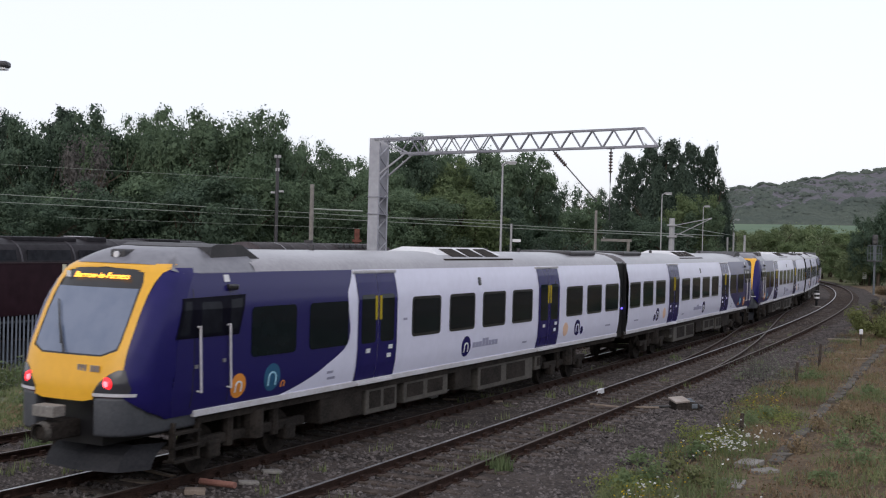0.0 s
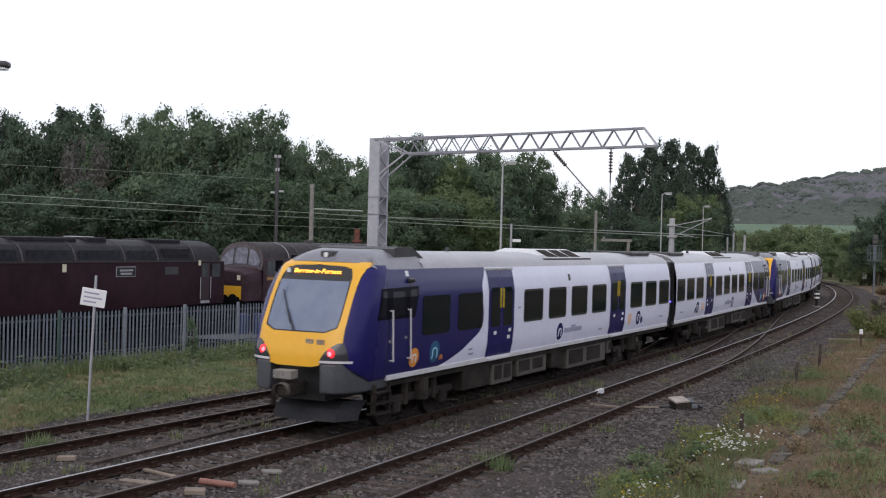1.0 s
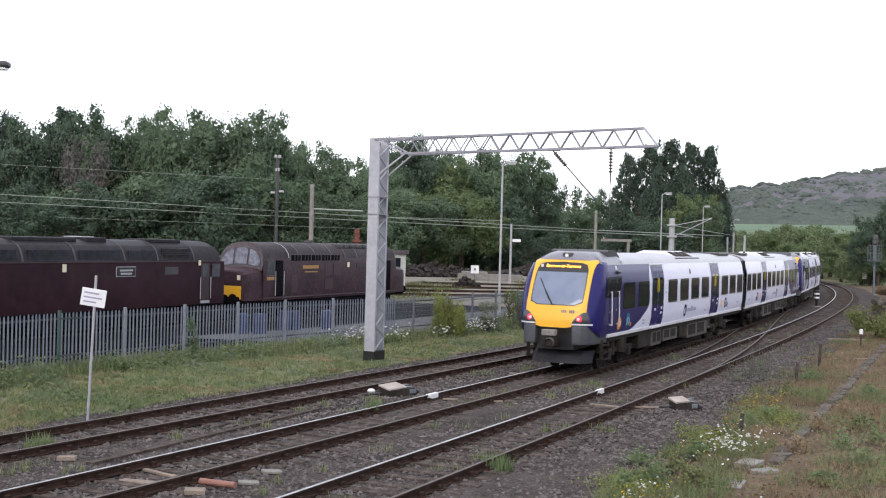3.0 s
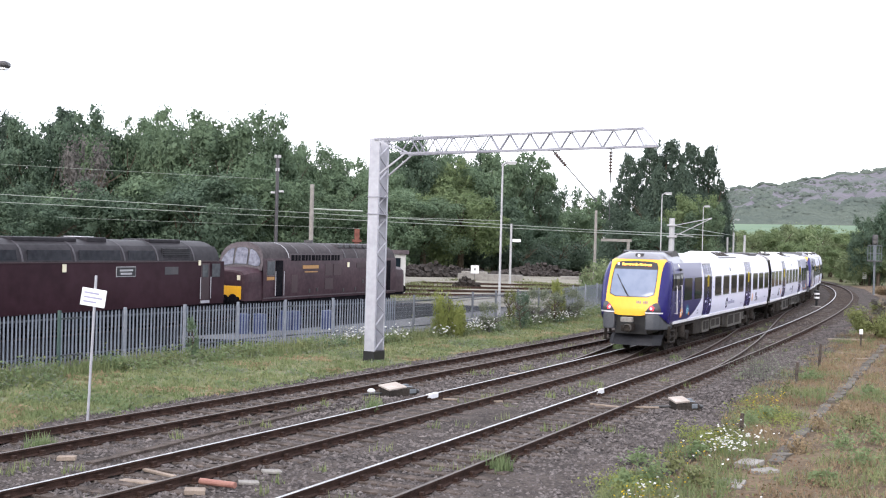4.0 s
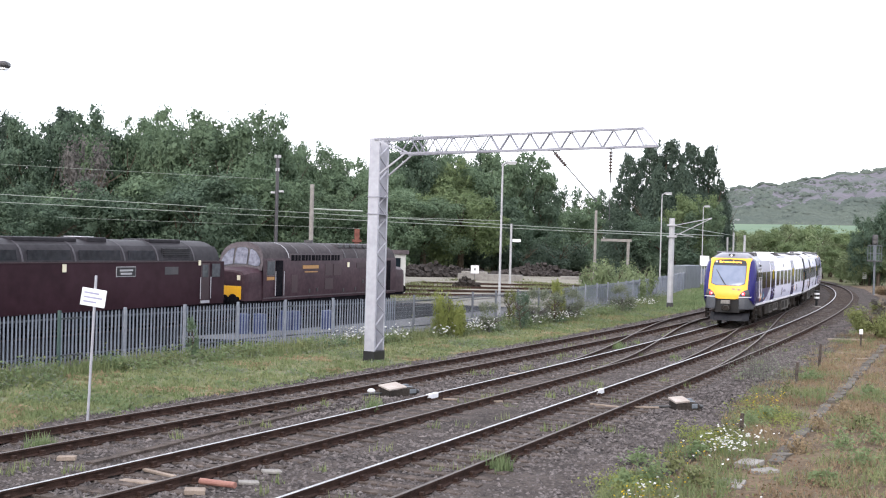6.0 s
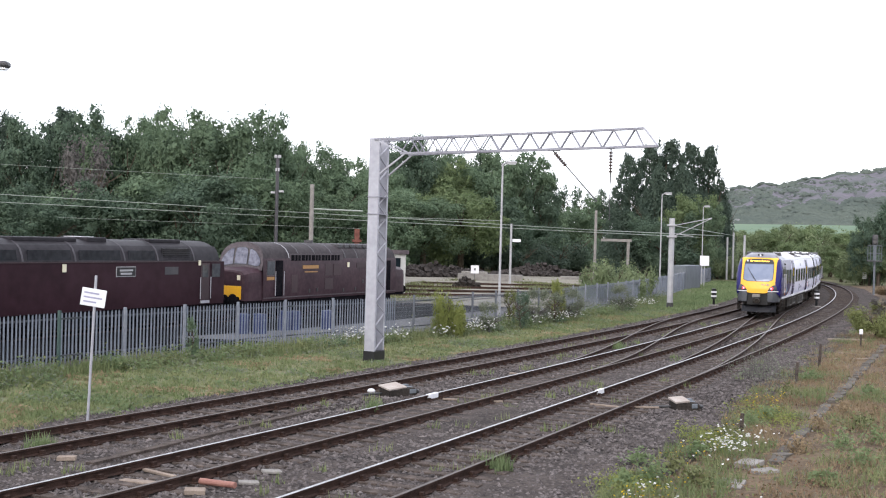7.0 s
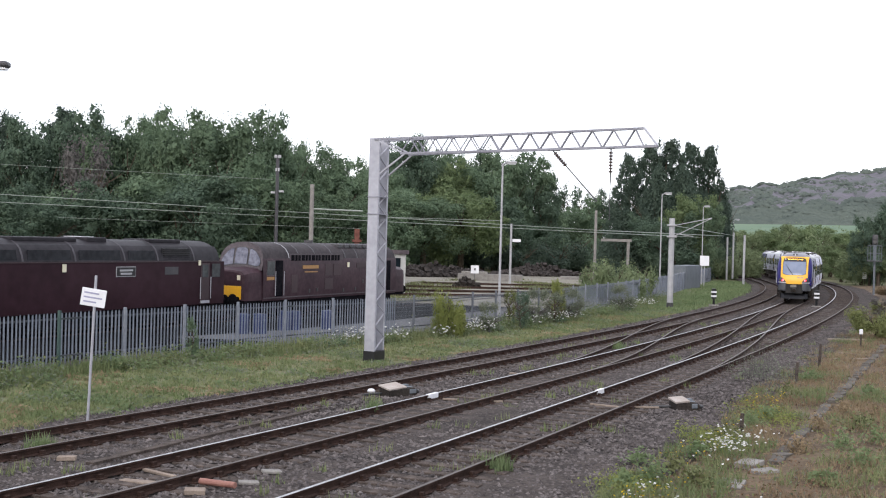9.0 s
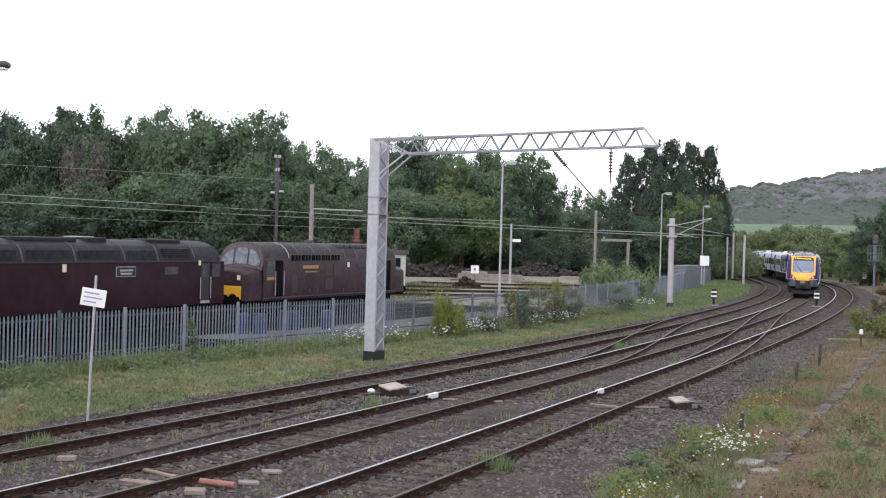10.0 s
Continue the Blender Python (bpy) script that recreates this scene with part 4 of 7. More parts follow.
def loco_nosed(m):
    """The nosed diesel, x from its near nose onward."""
    lo = thing("diesel_locomotive", m, "maroon nosed diesel locomotive with a small yellow end panel", "locomotive", "locomotives in the yard")
    L = 17.7
    c0, c1 = 1.75, L - 1.75
    for sgn in (-1, 1):
        sheet_part("body_side", [[(x, sgn * y, z) for z, y in ((0.9, 1.32), (1.1, 1.35), (2.2, 1.35), (2.95, 1.33), (3.05, 1.3))] for x in (1.45, 4, 9, 14, L - 1.45)], M["maroon"], lo, "faded maroon body side")
        # lower louvres, doors and panels
        # The last, near-black plate paints the far cab doorway's shade.
        for x0, x1, z0, z1, mt in ((4.15, 4.75, 1.25, 2.2, "maroon_dark"), (7.6, 8.4, 2.1, 2.75, "maroon_dark"), (8.55, 9.4, 2.1, 2.75, "maroon_dark"), (7.6, 8.5, 1.35, 1.95, "maroon_dark"), (11.2, 12.6, 2.5, 2.78, "maroon_dark"), (13.0, 13.9, 1.5, 2.5, "maroon_dark"), (15.0, 15.5, 1.1, 2.9, "near_black")):
            boxed("access_panel", (x0, x1, sgn * 1.352 - 0.008, sgn * 1.352 + 0.008, z0, z1), M[mt], lo)
        # A flat dark plate stands in for the shade of the doorway recess.
        boxed("cab_door", (2.6, 3.3, sgn * 1.345 - 0.012, sgn * 1.345 + 0.012, 1.1, 2.95), M["near_black"], lo, "cab doorway with its recess shade painted as a flat dark plate")
        boxed("cab_side_window", (1.82, 2.5, sgn * 1.35 - 0.014, sgn * 1.35 + 0.014, 2.22, 2.9), M["cab_pane"], lo)
        boxed("window_frame", (1.76, 2.56, sgn * 1.345 - 0.01, sgn * 1.345 + 0.01, 2.16, 2.96), M["loco_grey"], lo)
        for x in (2.55, 3.36):
            bm = bmesh.new()
            rod(bm, (x, sgn * 1.4, 1.15), (x, sgn * 1.4, 2.4), 0.018)
            part("grab_rail", bm, M["galv"], lo)
        # the band of grilles below the roof, on a paler panel
        boxed("grille_panel", (3.95, 9.6, sgn * 1.3 - 0.025, sgn * 1.3 + 0.025, 2.88, 3.3), M["loco_grey"], lo)
        for i in range(5):
            x = 4.12 + i * 1.04
            grille = boxed("engine_grille", (x, x + 0.92, sgn * 1.315 - 0.025, sgn * 1.315 + 0.025, 2.93, 3.23), M["near_black"], lo)
            for q in (0.3, 0.6):
                boxed("grille_bar", (x + q, x + q + 0.04, sgn * 1.343 - 0.008, sgn * 1.343 + 0.008, 2.94, 3.22), M["loco_grey"], grille)
        for x, z in ((5.9, 1.2), (6.7, 1.25), (9.6, 1.15), (11.0, 1.2), (11.9, 1.6)):
            boxed("filler_cap", (x, x + 0.18, sgn * 1.352 - 0.012, sgn * 1.352 + 0.012, z, z + 0.2), M["black"], lo, bevel=0.008)
        boxed("waist_strip", (1.5, L - 1.5, sgn * 1.355 - 0.008, sgn * 1.355 + 0.008, 1.02, 1.07), M["loco_grey"], lo)
        boxed("lettering_bar", (5.26, 6.9, sgn * 1.352 - 0.006, sgn * 1.352 + 0.006, 2.5, 2.68), M["gilt"], lo)
        boxed("lettering_bar", (5.45, 6.8, sgn * 1.352 - 0.006, sgn * 1.352 + 0.006, 2.3, 2.36), M["gilt"], lo)
        boxed("number_bar", (1.8, 2.5, sgn * 1.352 - 0.006, sgn * 1.352 + 0.006, 1.95, 2.12), M["gilt"], lo)
        boxed("lamp_marker", (10.1, 10.3, sgn * 1.36 - 0.02, sgn * 1.36 + 0.02, 2.55, 2.82), M["cream"], lo)
        boxed("tank", (6.6, 11.4, sgn * 1.0 - 0.25, sgn * 1.0 + 0.25, 0.35, 0.92), M["near_black"], lo, bevel=0.04)
    prof = [(1.3, 3.05), (1.24, 3.28), (1.08, 3.52), (0.8, 3.72), (0.4, 3.84), (0, 3.87), (-0.4, 3.84), (-0.8, 3.72), (-1.08, 3.52), (-1.24, 3.28), (-1.3, 3.05)]

    def face_x(z):
        return 1.38 + 0.28 * (z - 2.45) / 1.4

    sheet_part("roof", [[(face_x(z), y, z) for y, z in prof]] + [[(x, y, z) for y, z in prof] for x in (5, 9, 13)] + [[(L - face_x(z), y, z) for y, z in prof]], M["roof_brown"], lo, "weathered dark curved roof")
    for i, x in enumerate((3.9, 4.9, 6.6, 8.4, 9.9, 11.3, 12.8, 14.2)):
        sheet_part("roof_rib", [[(x + d, y * 1.015, z + 0.02) for y, z in prof] for d in (-0.04, 0.04)], M["post"] if i == 0 else M["dark"], lo)
    for i in range(5):
        boxed("roof_louvre", (9.6 + i * 0.75, 10.15 + i * 0.75, -1.0, 1.0, 3.6, 3.86), M["dark"], lo, bevel=0.06)
    bm = bmesh.new()
    rod(bm, (8.0, 0, 3.8), (8.0, 0, 4.02), 0.25, n=12)
    part("exhaust", bm, M["dark"], lo)
    for x, way in ((0.0, 1), (L, -1)):
        # nose
        rows = []
        for dx, w, top in ((0.0, 1.08, 2.38), (0.05, 1.2, 2.46), (0.3, 1.27, 2.52), (0.9, 1.3, 2.56), (1.75, 1.32, 2.6)):
            rows.append([(x + way * dx, f * w, z) for f, z in ((-1, 0.95), (-1, 1.9), (-0.97, top - 0.22), (-0.8, top - 0.05), (-0.4, top), (0, top + 0.02), (0.4, top), (0.8, top - 0.05), (0.97, top - 0.22), (1, 1.9), (1, 0.95))])
        sheet_part("nose", rows, M["maroon"], lo, "rounded maroon nose", caps=True, smooth=False)
        # cab front with three panes
        edge = [(1.32, 2.45), (1.33, 2.95)] + prof + [(-1.33, 2.95), (-1.32, 2.45)]
        bm = bmesh.new()
        fr = [bm.verts.new((x + way * face_x(z), y, z)) for y, z in edge]
        bm.faces.new(fr)
        part("cab_front", bm, M["loco_grey"], lo, "arched upright cab front")
        for pane in ([(-0.36, 2.76), (0.36, 2.76), (0.37, 3.3), (0.32, 3.52), (0.2, 3.58), (-0.2, 3.58), (-0.32, 3.52), (-0.37, 3.3)],
                     [(0.47, 2.74), (0.95, 2.66), (1.12, 2.7), (1.17, 2.86), (1.1, 3.08), (0.86, 3.36), (0.6, 3.52), (0.48, 3.5)],
                     [(-0.47, 2.74), (-0.95, 2.66), (-1.12, 2.7), (-1.17, 2.86), (-1.1, 3.08), (-0.86, 3.36), (-0.6, 3.52), (-0.48, 3.5)]):
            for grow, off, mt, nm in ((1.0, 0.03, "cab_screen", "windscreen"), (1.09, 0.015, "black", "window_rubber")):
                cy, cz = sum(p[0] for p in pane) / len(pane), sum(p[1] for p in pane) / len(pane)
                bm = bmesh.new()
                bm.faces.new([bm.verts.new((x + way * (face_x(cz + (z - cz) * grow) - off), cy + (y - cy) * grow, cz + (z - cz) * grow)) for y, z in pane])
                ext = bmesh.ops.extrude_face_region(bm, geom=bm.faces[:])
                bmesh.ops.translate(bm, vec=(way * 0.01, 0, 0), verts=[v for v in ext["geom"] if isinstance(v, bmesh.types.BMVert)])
                part(nm, bm, M[mt], lo, "cab windscreen with the sky's reflection painted pale" if nm == "windscreen" else "")
        boxed("nose_lamp", (min(x - way * 0.03, x + way * 0.05), max(x - way * 0.03, x + way * 0.05), -0.98, -0.8, 1.98, 2.22), M["cream"], lo, "white nose marker lamp")
        boxed("nose_lamp", (min(x - way * 0.03, x + way * 0.05), max(x - way * 0.03, x + way * 0.05), 0.8, 0.98, 1.98, 2.22), M["cream"], lo, "white nose marker lamp")
        bm = bmesh.new()
        box(bm, min(x - way * 0.03, x + way * 0.05), max(x - way * 0.03, x + way * 0.05), -1.04, 1.04, 1.02, 1.68, bevel=0.02)
        part("warning_panel", bm, M["yellow"], lo, "small yellow end warning panel")
        buffers(lo, x, way)
    boxed("chassis", (0.1, L - 0.1, -1.2, 1.2, 0.78, 0.97), M["near_black"], lo)
    for bx in (4.1, L - 4.1):
        loco_bogie(lo, bx, (-2.0, 0, 2.0))
    return lo


M["maroon_dark"] = mat("maroon_shadow_paint", (0.022, 0.009, 0.012), (0.036, 0.015, 0.019), 0.55, 0, 1, 0.05, 8)
M["cream"] = mat("cream_lamp_glass", (0.7, 0.66, 0.5), (0.6, 0.56, 0.42), 0.5, 0, 4, 0, 20)
M["gilt"] = mat("faded_gilt", (0.36, 0.2, 0.06), (0.26, 0.14, 0.05), 0.6, 0, 6, 0, 30)
M["cab_pane"] = mat("grey_cab_side_glass", (0.05, 0.055, 0.06), (0.085, 0.09, 0.095), 0.1, 0, 1, 0, 5, spec=0.5)
# Its pale base paints in the sky's reflection on the cab screens.
M["cab_screen"] = mat("sky_pale_cab_screen", (0.07, 0.07, 0.1), (0.14, 0.14, 0.18), 0.1, 0, 2.5, 0, 5, spec=0.55)
YARD = 65.5
ee = (math.cos(radians(YARD)), math.sin(radians(YARD)))
LOCO_AT = (-10.834, 58.424)
loco_nosed(pose(LOCO_AT[0], LOCO_AT[1], -0.1, 0, 0, YARD))
loco_flat(pose(LOCO_AT[0] - 1.55 * ee[0], LOCO_AT[1] - 1.55 * ee[1], -0.1, 0, 0, YARD + 180))
yt = tagged(new("yard_track"), "rusty yard track under the locomotives", "railway track", "railway tracks", "structure")
for o in (-0.7525, 0.7525):
    ob = rail_mesh("rail", [(LOCO_AT[0] + ee[0] * q + ee[1] * o, LOCO_AT[1] + ee[1] * q - ee[0] * o, radians(YARD)) for q in (-40, 0, 60)], yt, M["rail_rust"])
    ob.location.z = -0.1


# ---- palisade fence ----
def fence_point(s):
    d = np.concatenate([[0], np.cumsum([math.hypot(b[0] - a[0], b[1] - a[1]) for a, b in zip(FENCE, FENCE[1:])])])
    return float(np.interp(s, d, [p[0] for p in FENCE])), float(np.interp(s, d, [p[1] for p in FENCE])), float(d[-1])


def pale_mesh():
    """One W-section pale with a split pointed head."""
    bm = bmesh.new()
    pts = [(-0.036, -0.006), (-0.02, 0.003), (0.0, -0.002), (0.02, 0.003), (0.036, -0.006)]
    rows = [[(a, b, z) for a, b in pts] for z in (0.0, 1.66)]
    rows.append([(-0.02, -0.014, 1.72), (-0.01, 0.0, 1.74), (0.0, -0.004, 1.7), (0.01, 0.0, 1.74), (0.02, -0.014, 1.72)])
    loft(bm, rows)
    loft(bm, [[(a, b - 0.003, z) for a, b, z in row] for row in rows])
    me = bpy.data.meshes.new("pale")
    bm.to_mesh(me)
    bm.free()
    me.materials.append(M["pale"])
    return me


M["pale"] = mat("pale_galvanised", (0.14, 0.158, 0.2), (0.215, 0.238, 0.285), 0.6, 0.1, 0.8, 0.05, 8, island=0.18)
M["pale_post"] = mat("post_galvanised", (0.16, 0.175, 0.21), (0.23, 0.245, 0.28), 0.65, 0.1, 1.2, 0.05, 8)
M["green_post"] = mat("dark_green_post", (0.03, 0.06, 0.055), (0.045, 0.08, 0.072), 0.6, 0, 2, 0.1, 20)
M["mesh_post"] = mat("dull_grey_post", (0.08, 0.088, 0.105), (0.13, 0.14, 0.16), 0.7, 0.1, 1.2, 0.05, 8)
M["rail_dark"] = mat("dull_fence_rail", (0.03, 0.035, 0.042), (0.05, 0.056, 0.064), 0.7, 0, 2, 0.1, 20)
fence = tagged(new("palisade_fence"), "grey galvanised steel palisade fence with pointed pales", "fence", kind="structure")
PALE = pale_mesh()
MESH = (50.6, 67.0)
total = fence_point(0)[2]
rest_v, rest_f = [], []
pv = [tuple(v.co) for v in PALE.vertices]
pf = [tuple(p.vertices) for p in PALE.polygons]
s, count = 0.0, 0
while s < total:
    x, y, _ = fence_point(s)
    x2, y2, _ = fence_point(s + 0.1)
    h = math.atan2(y2 - y, x2 - x) if s + 0.1 < total else h
    lean = random.uniform(-0.6, 0.6)
    m = pose(x, y, -0.13 + random.uniform(-0.012, 0.012), 0, lean, math.degrees(h))
    if MESH[0] < y < MESH[1]:
        pass
    elif 34 < y < 66 and count < 300:
        ob = new("pale", PALE)
        ob.parent, ob.matrix_basis = fence, m
        count += 1
    else:
        k = len(rest_v)
        rest_v += [tuple(m @ Vector(v)) for v in pv]
        rest_f += [tuple(i + k for i in f) for f in pf]
    s += 0.158
tagged(raw("pales_far", rest_v, rest_f, M["pale"], fence), kind="stuff")
# welded mesh panels fill one stretch between the posts
M["mesh_wire"] = mat("dull_mesh_wire", (0.16, 0.17, 0.2), (0.23, 0.245, 0.28), 0.6, 0.2, 1, 0, 8)
s = 1.8
while s < total:
    a, b = fence_point(s), fence_point(min(s + 2.75, total))
    if a[1] > MESH[0] - 2.4 and b[1] < MESH[1] + 2.4:
        wv, wf = [], []
        ux, uy = (b[0] - a[0]) / 2.75, (b[1] - a[1]) / 2.75
        for i in range(45):
            q, k = 0.03 + i * 0.06, len(wv)
            wv += [(a[0] + ux * (q + d), a[1] + uy * (q + d), z) for z in (-0.08, 1.55) for d in (-0.011, 0.011)]
            wf.append((k, k + 1, k + 3, k + 2))
        for i in range(9):
            z, k = 0.02 + i * 0.19, len(wv)
            wv += [(a[0] + ux * q + 0.004, a[1] + uy * q - 0.004, z + d) for d in (-0.005, 0.005) for q in (0.0, 2.75)]
            wf.append((k, k + 1, k + 3, k + 2))
        tagged(raw("mesh_panel", wv, wf, M["mesh_wire"], fence, "grey welded wire mesh panel"))
    s += 2.75
s = 1.8
while s < total:
    x, y, _ = fence_point(s)
    x2, y2, _ = fence_point(s + 0.1)
    h = math.atan2(y2 - y, x2 - x) if s + 0.1 < total else h
    if y > 22:
        bq = bmesh.new()
        box(bq, -0.04, 0.04, -0.03, 0.05, -0.15, 1.68, pose(x + 0.05 * math.sin(h), y - 0.05 * math.cos(h), 0, 0, 0, math.degrees(h)))
        part("fence_post", bq, M["green_post"] if 35.2 < y < 37.2 else M["mesh_post"] if MESH[0] < y < MESH[1] else M["pale_post"], fence)
    s += 2.75
for z in (0.3, 1.42):
    pts = [fence_point(q)[:2] for q in np.arange(0, total, 1.4)]
    bq = bmesh.new()
    for a, b in zip(pts, pts[1:]):
        beam(bq, (a[0] - 0.03, a[1] + 0.02, z), (b[0] - 0.03, b[1] + 0.02, z), 0.05, 0.05)
    part("fence_rail", bq, M["rail_dark"], fence)

# blue drums stored behind the fence
M["drum_blue"] = mat("faded_blue_plastic", (0.007, 0.015, 0.065), (0.014, 0.028, 0.105), 0.65, 0, 2, 0.05, 12)
for x, y, lean in ((-8.45, 50.1, 0), (-7.75, 50.3, 0), (-7.0, 52.6, 4), (-6.6, 52.9, 0), (-5.2, 53.9, -3)):
    drum = thing("drum", pose(x, y, -0.14, 0, lean, random.uniform(0, 90)), "faded blue plastic drum standing behind the fence", "drum", "drums behind the fence")
    outline = [(0.0, 0.01), (0.0, 0.27), (0.04, 0.29), (0.29, 0.29), (0.31, 0.305), (0.34, 0.305), (0.36, 0.29), (0.58, 0.29), (0.6, 0.305), (0.63, 0.305), (0.65, 0.29), (0.86, 0.29), (0.9, 0.27), (0.9, 0.01)]
    sheet_part("shell", [[(r * math.cos(a), r * math.sin(a), z) for a in np.linspace(0, 2 * math.pi, 19)[:-1]] for z, r in outline], M["drum_blue"], drum, close=True, smooth=False)
    bm = bmesh.new()
    rod(bm, (0.14, 0, 0.9), (0.14, 0, 0.93), 0.04, n=10)
    part("bung", bm, M["dark"], drum)

# ---- electrification gantry ----
G0 = Vector((-2.49, 41.2, -0.2))
BD, TD = Vector((0.9, -0.436, 0)).normalized(), Vector((0.436, 0.9, 0)).normalized()
M["galv_mid"] = mat("boom_galvanised", (0.19, 0.19, 0.225), (0.29, 0.29, 0.325), 0.55, 0.3, 1.5, 0.08, 18)
gantry = thing("electrification_gantry", Matrix(), "pale grey steel lattice gantry reaching over the tracks", "gantry")


def gp(b, t, z):
    return G0 + BD * b + TD * t + Vector((0, 0, z + 0.2))


TOP = 7.62
for t, w in ((0.0, 1), (0.72, -1)):
    bm = bmesh.new()
    prism(bm, [(-0.2, t), (0.2, t), (0.2, t + w * 0.1), (0.185, t + w * 0.1), (0.185, t + w * 0.016), (-0.185, t + w * 0.016), (-0.185, t + w * 0.1), (-0.2, t + w * 0.1)], 0.0, TOP + 0.2, "xy")
    bmesh.ops.translate(bm, vec=(0, 0, 0.3), verts=[v for v in bm.verts if v.co.z < 0.1])
    bmesh.ops.transform(bm, matrix=Matrix.Translation(G0) @ Matrix((BD.to_tuple(), TD.to_tuple(), (0, 0, 1))).transposed().to_4x4(), verts=bm.verts[:])
    part("mast_channel", bm, M["galv"], gantry, "grey channel steel upright")
n = 17
for side_b in (-0.19, 0.19):
    for i in range(n):
        z0, z1 = 0.2 + i * 7.2 / n, 0.2 + (i + 1) * 7.2 / n
        a, b = (0.02, 0.7) if i % 2 == 0 else (0.7, 0.02)
        bm = bmesh.new()
        beam(bm, gp(side_b, a, z0), gp(side_b, b, z1), 0.05, 0.02)
        part("lacing_bar", bm, M["galv"], gantry)
bm = bmesh.new()
vs = box(bm, -0.215, 0.215, -0.03, 0.75, -0.1, 0.36)
bmesh.ops.transform(bm, matrix=Matrix.Translation(G0) @ Matrix((BD.to_tuple(), TD.to_tuple(), (0, 0, 1))).transposed().to_4x4(), verts=vs)
part("mast_base", bm, M["black"], gantry, "dark painted foot of the mast")
SPAN = 10.02


def chord_z(b, top):
    return (7.58 + 0.026 * b) if top else (7.06 + 0.02 * b)


def plane_t(b, side):
    """The two trusses draw together along the boom."""
    w = 0.36 * max(0.12, 1 - b / 5.5)
    return 0.36 + side * w


for side in (-1, 1):
    for top, b0, b1, r in ((True, 0.0, SPAN - 0.45, 0.05), (False, 1.0, SPAN, 0.055)):
        bm = bmesh.new()
        tube(bm, [gp(b, plane_t(b, side), chord_z(b, top)) for b in sorted({b0, b1, 4.84})], r, 4)
        part("chord", bm, M["galv_mid"], gantry)
    k, b = 0, 1.0
    while b < SPAN - 0.5:
        e = min(b + 0.36, SPAN - 0.45)
        up = k % 2 == 0
        bm = bmesh.new()
        beam(bm, gp(b, plane_t(b, side), chord_z(b, not up)), gp(e, plane_t(e, side), chord_z(e, up)), 0.045, 0.03)
        part("web_bar", bm, M["galv_mid"], gantry)
        b += 0.36
        k += 1
    for p0, p1 in ((gp(SPAN - 0.45, plane_t(SPAN, side), chord_z(SPAN - 0.45, True)), gp(SPAN, plane_t(SPAN, side), chord_z(SPAN, False))),
                   (gp(0.2, plane_t(0, side), 6.35), gp(1.15, plane_t(1.1, side), 7.06)), (gp(0.2, plane_t(0, side), 7.5), gp(1.15, plane_t(1.1, side), 7.06))):
        bm = bmesh.new()
        beam(bm, p0, p1, 0.065, 0.05)
        part("knee_brace", bm, M["galv"], gantry)
for b in np.arange(0.6, 5.0, 0.7):
    for p0, p1 in ((gp(b, plane_t(b, -1), chord_z(b, True)), gp(b + 0.35, plane_t(b + 0.35, 1), chord_z(b, True))), (gp(b + 0.6, plane_t(b, -1), chord_z(b, False)), gp(b + 0.9, plane_t(b + 0.35, 1), chord_z(b, False)))):
        bm = bmesh.new()
        beam(bm, p0, p1, 0.03, 0.03)
        part("cross_brace", bm, M["galv"], gantry)


def insulator(p, q, cut):
    p, q = Vector(p), Vector(q)
    bm = bmesh.new()
    rod(bm, p, q, 0.022)
    part("drop_rod", bm, M["dark"], gantry)
    bm = bmesh.new()
    d = (q - p).normalized()
    for i in range(7):
        c = p + d * (0.12 + i * cut)
        rod(bm, c, c + d * cut * 0.5, 0.075, 0.05, 10)
    part("insulator", bm, M["rust_dark"], gantry, "dark ribbed insulator")


M["rust_dark"] = mat("brown_glaze", (0.04, 0.022, 0.018), (0.06, 0.03, 0.024), 0.3, 0, 5, 0, 20)
insulator(gp(6.5, 0.36, 7.15), gp(8.06, 0.36, 5.5), 0.085)
insulator(gp(8.49, 0.36, 7.2), gp(8.49, 0.36, 6.1), 0.1)
bm = bmesh.new()
rod(bm, gp(8.49, 0.36, 6.1), gp(8.49, 0.36, 4.9), 0.012)
beam(bm, gp(6.35, 0.36, 7.16), gp(6.75, 0.36, 7.16), 0.06, 0.05)
beam(bm, gp(8.35, 0.36, 7.2), gp(8.6, 0.36, 7.2), 0.06, 0.05)
part("drop_bracket", bm, M["dark"], gantry)
for z in (5.15, 5.75):
    bm = bmesh.new()
    vs = box(bm, -0.215, 0.215, -0.03, 0.75, z, z + 0.03)
    bmesh.ops.transform(bm, matrix=Matrix.Translation(G0) @ Matrix((BD.to_tuple(), TD.to_tuple(), (0, 0, 1))).transposed().to_4x4(), verts=vs)
    part("mast_band", bm, M["galv_mid"], gantry)


